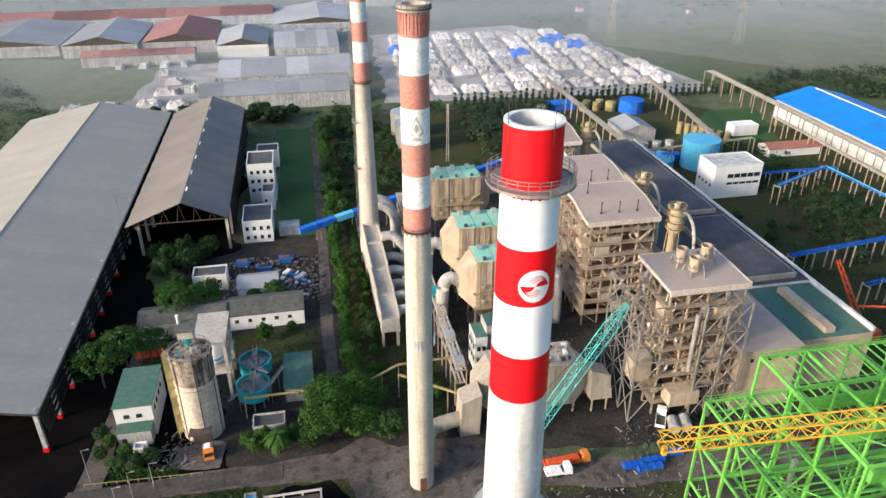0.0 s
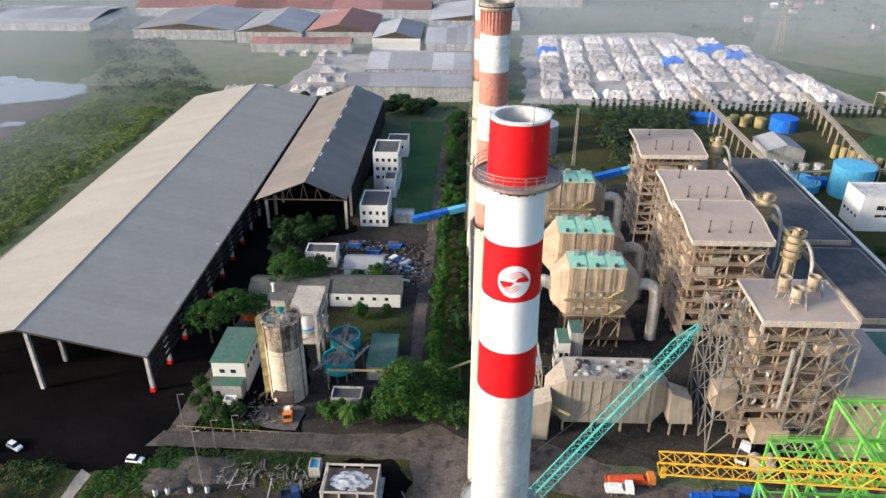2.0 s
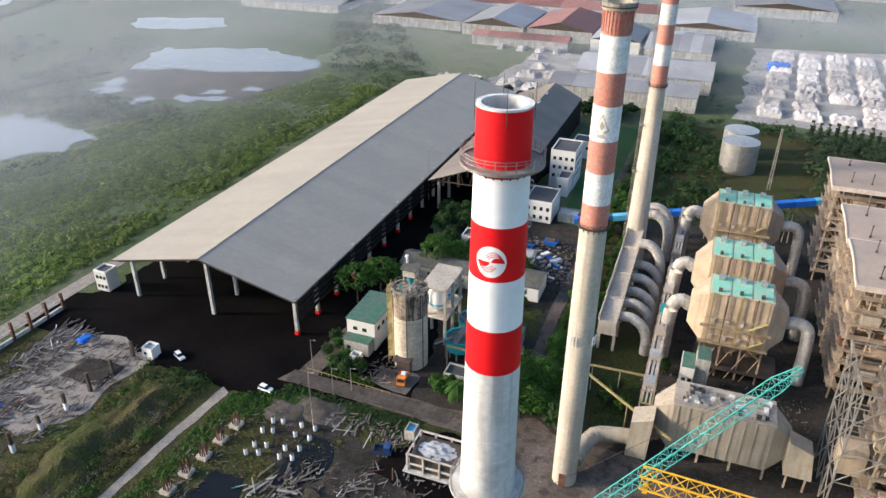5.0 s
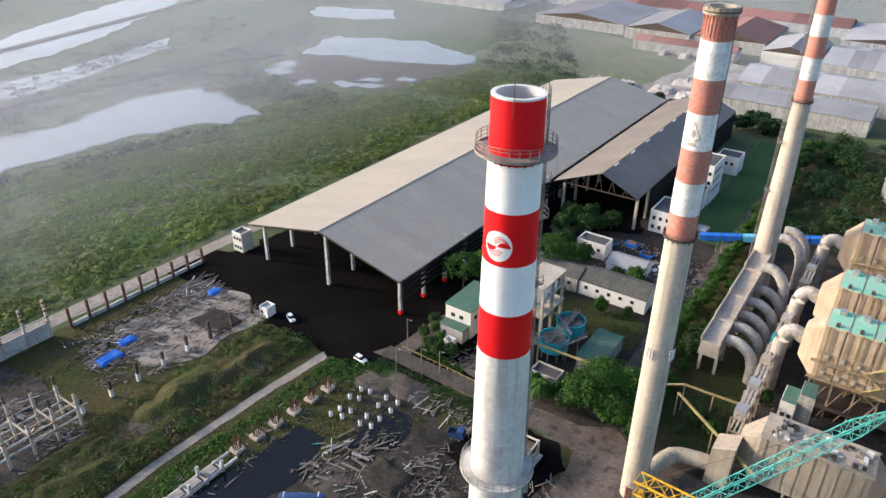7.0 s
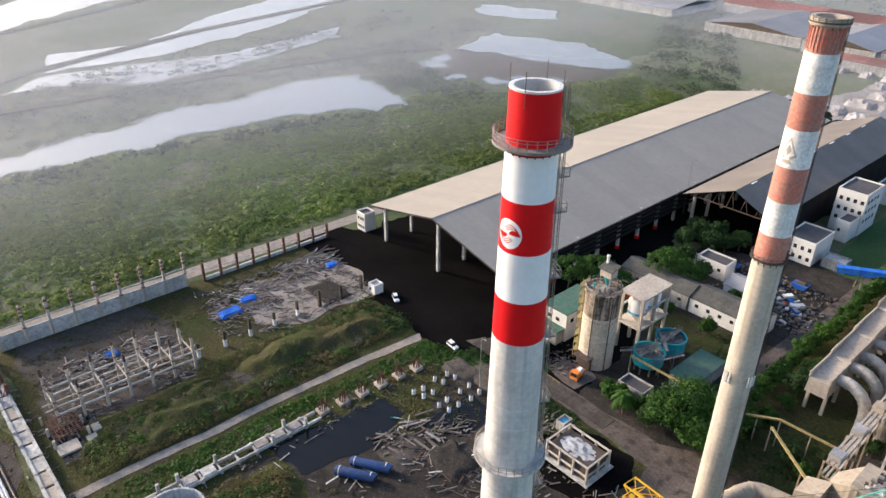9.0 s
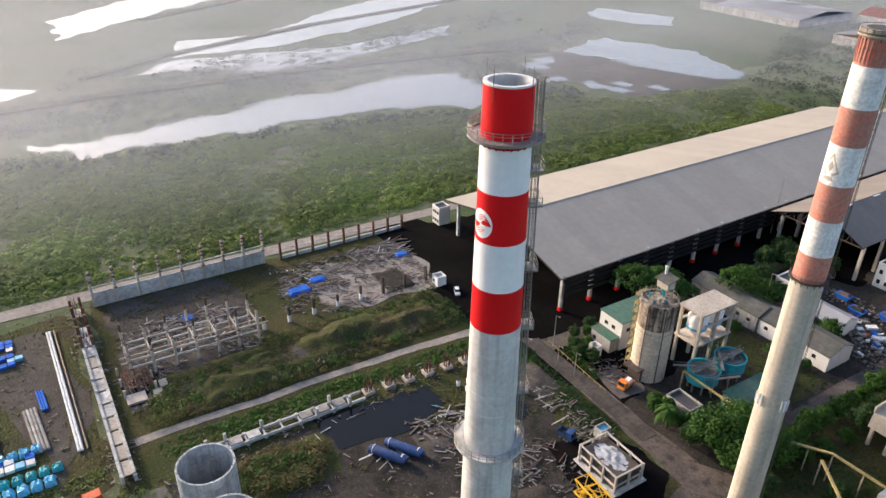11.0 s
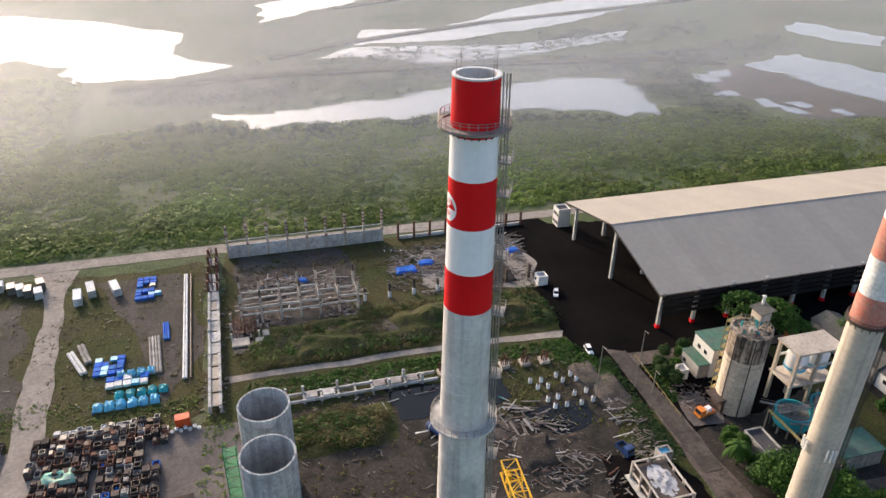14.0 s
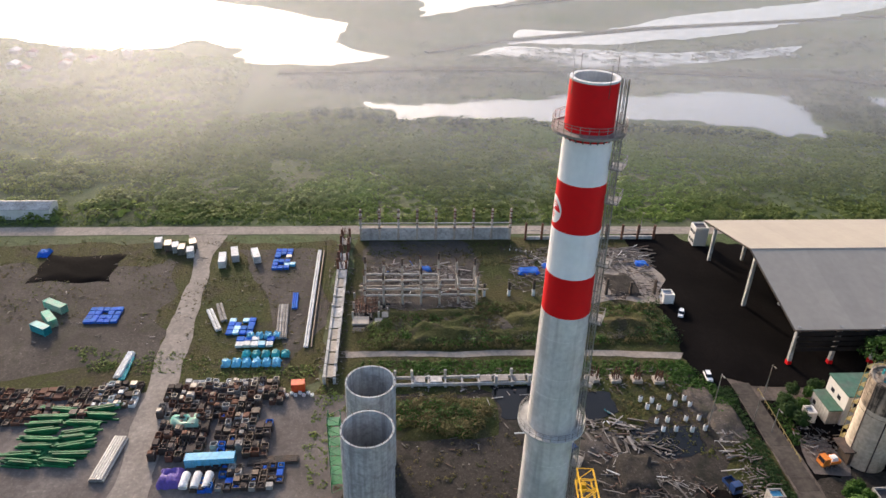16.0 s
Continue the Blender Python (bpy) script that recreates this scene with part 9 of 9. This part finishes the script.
scrub("tree_stand", [(150, 150), (258, 150), (258, 200), (236, 245), (196, 250), (150, 200)], 230, 1.8, 4.2, LEAF, "dark trees and bushes behind the turbine hall", 29, 30, 1.0, squash=1.1)
scrub("bank_growth", [(-470, 60), (-420, 40), (-396, 60), (-392, 150), (-424, 140), (-428, 86), (-460, 118)], 200, 1.5, 3.0, LEAF_FAR, "low growth on the pond bank", 30, 14, 0.1)
scrub("bank_growth", [(-322, 20), (-336, 100), (-338, 160), (-334, 190), (-350, 240), (-346, 286), (-262, 292), (-258, 280), (-300, 272), (-338, 276), (-345, 240), (-329, 190), (-333, 150), (-319, 100), (-313, 56)], 520, 1.8, 4.4, LEAF_FAR, "dark bushes along the far pond edge", 31, 22, 0.4, squash=0.9, leaf=0.15)
scrub("mangroves", [(-424, 95), (-396, 158), (-404, 226), (-438, 333), (-462, 352), (-438, 237), (-454, 124)], 90, 2.6, 5.2, LEAF_FAR, "broad mangrove crowns standing in the flooded pond", 32, 44, 2.2, clump=0.02, squash=0.3, leaf=0.12)

# ---- far plant, tanks and racks ----


def tank(x, y, r, h, m, label, dome=0.8, z=G, group="tanks"):
    k = thing("storage_tank", label, "tank", x, y, z, group)
    part("tank_shell", Build().lathe([(r, z), (r, z + h), (r * 0.99, z + h + 0.05)], x, y, 40), m, k)
    part("tank_roof", Build().lathe([(r + 0.08, z + h), (r + 0.08, z + h + 0.12), (r * 0.5, z + h + dome * 0.7), (0.01, z + h + dome)], x, y, 40), m, k)
    for j in range(int(h / 2.4)):
        part("shell_seam", Build().lathe([(r, z + 2.4 * (j + 1)), (r + 0.05, z + 2.4 * (j + 1)), (r + 0.05, z + 2.4 * (j + 1) + 0.08), (r, z + 2.4 * (j + 1) + 0.08)], x, y, 40), m, k)
    bar("ladder", (x, y - r - 0.15, z), (x, y - r - 0.15, z + h), 0.4, STEEL, k, 0.1)
    return k


tank(52, 343, 8.3, 14, ALU, "grey riveted steel storage tank")
tank(52, 364, 8.0, 13, ALU, "grey riveted steel storage tank")
tank(182.5, 293, 8.5, 13.5, BLUE_SKY, "light blue storage tank with rust streaks")
tank(163, 300, 9.5, 3.5, BLUE_SKY, "low light blue clarifier", 0.4)
tank(187, 380, 7, 7, BLUE, "round blue water tank")
tank(176, 384, 3, 5, YELLOW_DULL, "small dull yellow tank")
for k in range(7):
    tank(196 + k * 2.6, 338 - k * 3.4, 1.5, 6, YELLOW_DULL, "small yellow filter vessel", 0.8, G, "yellow vessels")
for k in range(4):
    tank(160 + k * 4, 386 + (k % 2) * 5, 2.2, 4.5, YELLOW_DULL, "small yellow chemical tank", 0.6, G, "yellow vessels")
for k in range(3):
    tank(166 + k * 7, 318, 2.2, 4, PLASTER_DIRTY, "small pale steel tank", 0.5, G, "yellow vessels")
tank(350, 330, 6, 18, PLASTER_DIRTY, "far tall pale silo")
tank(330, 250, 9, 4, PLASTER_DIRTY, "round pale concrete clarifier", 0.3)
tank(310, 262, 8, 4, PLASTER_DIRTY, "round pale concrete clarifier", 0.3)
house("treatment_hall", 160, 178, 330, 350, 6, PLASTER_DIRTY, SHEET_FAR, "grey pitched-roof water treatment hall", "building", (), False)
house("blue_shed", 140, 156, 388, 396, 4, BLUE, BLUE, "small bright blue pump shed", "building", (), False)
house("blue_shed", 168, 176, 300, 304, 3.5, BLUE, BLUE, "small blue shelter beside the control building", "building", (), False)
house("substation", 222, 236, 328, 336, 5, PLASTER, PLASTER, "white flat-roofed substation block", "building")
house("red_roof_house", 222, 250, 296, 306, 4, PLASTER, mat("red_tile_roof", (0.32, 0.13, 0.09), (0.25, 0.11, 0.08), 0.9), "low house with a faded red tile roof", "building", (), False)
bh = thing("blue_roof_hall", "long hall with a bright blue sheet roof", "building", 281, 280, G)
part("wall", Build().box(264, 304, 190, 356, G, 8), PLASTER, bh)
for i in range(28):
    y0 = 189 + i * 6
    part("roof_sheet", Build().hexa([(262, y0, 8), (284, y0, 13.5), (284, y0 + 5.95, 13.5), (262, y0 + 5.95, 8)], [(262, y0, 8.15), (284, y0, 13.65), (284, y0 + 5.95, 13.65), (262, y0 + 5.95, 8.15)]), BLUE_ROOF, bh)
    part("roof_sheet", Build().hexa([(284, y0, 13.5), (306, y0, 8), (306, y0 + 5.95, 8), (284, y0 + 5.95, 13.5)], [(284, y0, 13.65), (306, y0, 8.15), (306, y0 + 5.95, 8.15), (284, y0 + 5.95, 13.65)]), BLUE_ROOF, bh)
bar("ridge_skylight", (284, 192, 13.8), (284, 352, 13.8), 0.8, WHITE, bh, 0.25, "pale ridge strip")


def rack(p, q, w, h, n, mats, label, pipes=5):
    r = thing("pipe_rack", label, "pipe rack", *p, G, "pipe racks")
    p, q = Vector((*p, 0)), Vector((*q, 0))
    d = (q - p).normalized()
    s = Vector((-d.y, d.x, 0)) * w / 2
    for i in range(n + 1):
        c = p.lerp(q, i / n)
        for sg in (-1, 1):
            bar("rack_post", c + s * sg + Vector((0, 0, G)), c + s * sg + Vector((0, 0, h)), 0.4, STEEL_TAN, r)
        bar("rack_beam", c - s + Vector((0, 0, h - 0.4)), c + s + Vector((0, 0, h - 0.4)), 0.3, STEEL_TAN, r)
    for k in range(pipes):
        o = s * (2 * (k + 0.5) / pipes - 1) + Vector((0, 0, h + 0.1))
        bar("pipe", p + o, q + o, 0.36, mats[k % len(mats)], r)


PIPES = (CLAD_GREY, STEEL, DUCT, STEEL_TAN)
rack((150, 300), (150, 430), 4, 7, 14, PIPES, "long grey pipe rack running into the distance")
rack((196, 300), (214, 420), 4, 7, 12, PIPES, "long grey pipe rack across the plant")
rack((255, 190), (258, 420), 6, 8, 20, PIPES, "long pipe rack beside the blue-roofed hall", 6)
rack((242, 180), (246, 330), 3, 6, 14, PIPES, "second pipe rack beside the hall", 4)
rack((150, 293), (214, 300), 3, 7, 7, (YELLOW_DULL, DUCT), "crossing yellow pipe bridge", 3)
rack((192, 246), (226, 262), 3, 6, 4, (BLUE, BLUE_SKY), "bright blue steel pipe bridge", 3)
rack((160, 190), (240, 200), 3, 6, 9, (BLUE, BLUE), "bright blue pipe bridge on posts", 3)
rack((172, 168), (240, 178), 3, 6, 8, (BLUE, BLUE), "bright blue pipe bridge on posts", 2)
rack((226, 262), (232, 190), 3, 6, 8, (BLUE, BLUE_SKY), "bright blue steel pipe bridge", 2)
rack((190, 262), (232, 262), 3, 5, 5, (BLUE, BLUE), "bright blue pipe bridge on posts", 2)
py = thing("radio_mast", "thin lattice radio mast among the trees", "mast", 66, 330, G)
lattice(py, (66, 322, G), (66, 322, 26), 1.2, 0.6, STEEL, 16, "mast")
for x, y in ((250, 560), (340, 520)):
    pw = thing("pylon", "tall steel power pylon in the fields", "pylon", x, y, G, "power pylons")
    lattice(pw, (x, y, G), (x, y, 38), 6, 1.2, STEEL, 10, "pylon")
    for z in (28, 32, 36):
        bar("cross_arm", (x - 5, y, z), (x + 5, y, z), 0.35, STEEL, pw)

# ---- far sheds ----


def far_shed(x0, x1, y0, y1, h, m, label, rise=3.0, along="x", wall=PLASTER_DIRTY):
    s = thing("warehouse", label, "warehouse", (x0 + x1) / 2, (y0 + y1) / 2, G, "far warehouses")
    part("wall", Build().box(x0 + 0.5, x1 - 0.5, y0 + 0.5, y1 - 0.5, G, G + h), wall, s)
    if along == "x":
        ym = (y0 + y1) / 2
        for a, b in ((y0, ym), (y1, ym)):
            n = 6
            for i in range(n):
                xa, xb = x0 + (x1 - x0) * i / n, x0 + (x1 - x0) * (i + 1) / n - 0.1
                part("roof_sheet", Build().hexa([(xa, min(a, b), G + h + (rise if b < a else 0)), (xb, min(a, b), G + h + (rise if b < a else 0)), (xb, max(a, b), G + h + (0 if b < a else rise)), (xa, max(a, b), G + h + (0 if b < a else rise))], [(xa, min(a, b), G + h + 0.2 + (rise if b < a else 0)), (xb, min(a, b), G + h + 0.2 + (rise if b < a else 0)), (xb, max(a, b), G + h + 0.2 + (0 if b < a else rise)), (xa, max(a, b), G + h + 0.2 + (0 if b < a else rise))]), m, s)
    else:
        xm = (x0 + x1) / 2
        part("roof_slope", Build().hexa([(x0, y0, G + h), (xm, y0, G + h + rise), (xm, y1, G + h + rise), (x0, y1, G + h)], [(x0, y0, G + h + 0.2), (xm, y0, G + h + rise + 0.2), (xm, y1, G + h + rise + 0.2), (x0, y1, G + h + 0.2)]), m, s)
        part("roof_slope", Build().hexa([(xm, y0, G + h + rise), (x1, y0, G + h), (x1, y1, G + h), (xm, y1, G + h + rise)], [(xm, y0, G + h + rise + 0.2), (x1, y0, G + h + 0.2), (x1, y1, G + h + 0.2), (xm, y1, G + h + rise + 0.2)]), m, s)
        # Closed plate: its dark colour imitates the shaded inside of an open gable.
        part("gable", Build().add([(x0 + 0.5, y0 + 0.5, G + h), (x1 - 0.5, y0 + 0.5, G + h), (xm, y0 + 0.5, G + h + rise)], [(0, 1, 2)]), STEEL_DARK, s, "dark solid gable painted to look open")


RED_SHEET = mat("faded_red_roof_sheet", (0.26, 0.13, 0.11), (0.2, 0.11, 0.1), 0.8, 0.4, 0.03, 0.1, vary=0.3)
far_shed(-60, 28, 424, 458, 9, SHEET_FAR, "wide far warehouse with a slate-grey roof")
far_shed(-52, 34, 466, 520, 9, SHEET_FAR, "wide far warehouse with a long pale grey roof", 5)
far_shed(-152, -74, 548, 566, 7, RED_SHEET, "long far shed with a faded maroon roof", 3)
far_shed(-172, -118, 580, 660, 9, SHEET_FAR, "far warehouse with a pale gabled roof", 6, "y")
far_shed(-116, -62, 582, 660, 9, RED_SHEET, "far warehouse with a rust-red gabled roof", 6, "y")
far_shed(-60, -22, 560, 620, 9, SHEET_FAR, "far warehouse with a white gabled roof", 5, "y", PLASTER)
far_shed(-18, 30, 548, 620, 8, SHEET_FAR, "far low grey-roofed hall", 5)
far_shed(-260, -176, 590, 680, 8, SHEET_FAR, "far warehouse with a dull grey roof", 5, "y")
far_shed(-300, -20, 690, 730, 8, RED_SHEET, "far row of red-roofed sheds", 5)
far_shed(-20, 60, 640, 720, 8, SHEET_FAR, "far wide pale-roofed hall", 5, "y")
far_shed(40, 130, 760, 830, 9, SHEET_FAR, "far wide bluish-roofed hall", 5, "y")
far_shed(-420, -310, 620, 700, 7, SHEET_FAR, "far pale hall beyond the fields", 4)
far_shed(140, 220, 900, 960, 7, SHEET_FAR, "distant low pale hall", 4)
for k in range(30):
    x, y = prnd.choice(((prnd.gauss(320, 60), prnd.gauss(760, 60)), (prnd.gauss(-395, 24), prnd.gauss(-190, 40)), (prnd.gauss(150, 80), prnd.gauss(1000, 60))))
    w = prnd.uniform(4, 7)
    v = thing("village_house", "tiny far village house with a pitched roof", "house", x, y, G, "village houses")
    part("wall", Build().box(x - w / 2, x + w / 2, y - 3, y + 3, G, G + 4), PLASTER_DIRTY, v)
    part("roof", Build().add([(x - w / 2 - 0.5, y - 3.5, G + 3.9), (x + w / 2 + 0.5, y - 3.5, G + 3.9), (x + w / 2 + 0.5, y + 3.5, G + 3.9), (x - w / 2 - 0.5, y + 3.5, G + 3.9), (x - w / 2, y, G + 5.6), (x + w / 2, y, G + 5.6)], [(0, 1, 5, 4), (2, 3, 4, 5), (1, 2, 5), (3, 0, 4), (3, 2, 1, 0)]), prnd.choice((RED_SHEET, RED_SHEET, SHEET_FAR, WHITE_OLD)), v)

# ---- bale yard ----
sheet("bale_yard_ground", [(50, 424), (150, 416), (262, 410), (236, 560), (190, 640), (60, 620)], G + 0.07, LITTER, "pale dusty ground of the bale yard", "ground", 3.0, seed=60)
sheet("bale_yard_ground", [(-110, 428), (-62, 430), (-56, 545), (-92, 545)], G + 0.07, LITTER, "pale dusty yard between the sheds", "ground", 3.0, seed=61)


def bale_block(x, y, w, d, h, seed):
    """A long stack of waste bales, slumped at the sides and lumpy on top."""
    b, nx, ny = Build(), 12, 14
    for j in range(ny + 1):
        for i in range(nx + 1):
            u, v = i / nx * 2 - 1, j / ny * 2 - 1
            e = max(abs(u), abs(v))
            px, py = x + w * i / nx, y + d * j / ny
            q = noise.noise_vector(Vector((px * 0.35, py * 0.35, seed)))
            z = h * min(1.0, (1 - e) * 5) * (0.8 + 0.5 * noise.noise(Vector((px * 0.45, py * 0.45, seed + 3)))) + 0.5 * round(noise.noise(Vector((px * 0.9, py * 0.9, 1))) * 2)
            b.v.append((px + q.x * 0.9, py + q.y * 0.9, G + max(0.05, z if e < 0.99 else 0.05)))
    b.f = [(j * (nx + 1) + i, j * (nx + 1) + i + 1, (j + 1) * (nx + 1) + i + 1, (j + 1) * (nx + 1) + i) for j in range(ny) for i in range(nx)]
    return solid("paper_bale_mound", b, BALE, "long slumped stack of dirty white paper bales", "bales", "bale stacks")


k = 0
for j in range(8):
    for i in range(10):
        x, y = 62 + i * 18.5 + j * 1.5, 434 + j * 22
        if x > 238 - (y - 430) * 0.12 or (j == 1 and i % 4 == 2):
            continue
        k += 1
        bale_block(x + prnd.uniform(-1, 1), y, prnd.uniform(13, 16.5), prnd.uniform(14, 20), prnd.uniform(2.6, 4.2), k)
for x, y, w in ((-98, 440, 14), (-80, 436, 12), (-92, 465, 16), (-74, 468, 8), (-88, 490, 12), (-96, 515, 8), (-120, 438, 12), (-140, 436, 14), (-128, 538, 6), (-112, 538, 6), (-98, 538, 6), (-84, 538, 5)):
    k += 1
    bale_block(x, y, w, 12, 3.2, k)
for x, y in ((76, 556), (196, 560), (206, 572), (163, 526), (214, 548)):
    tarp(x, y, 16, 15, 5.2, BLUE, "bright blue tarpaulin over a bale stack", int(x))
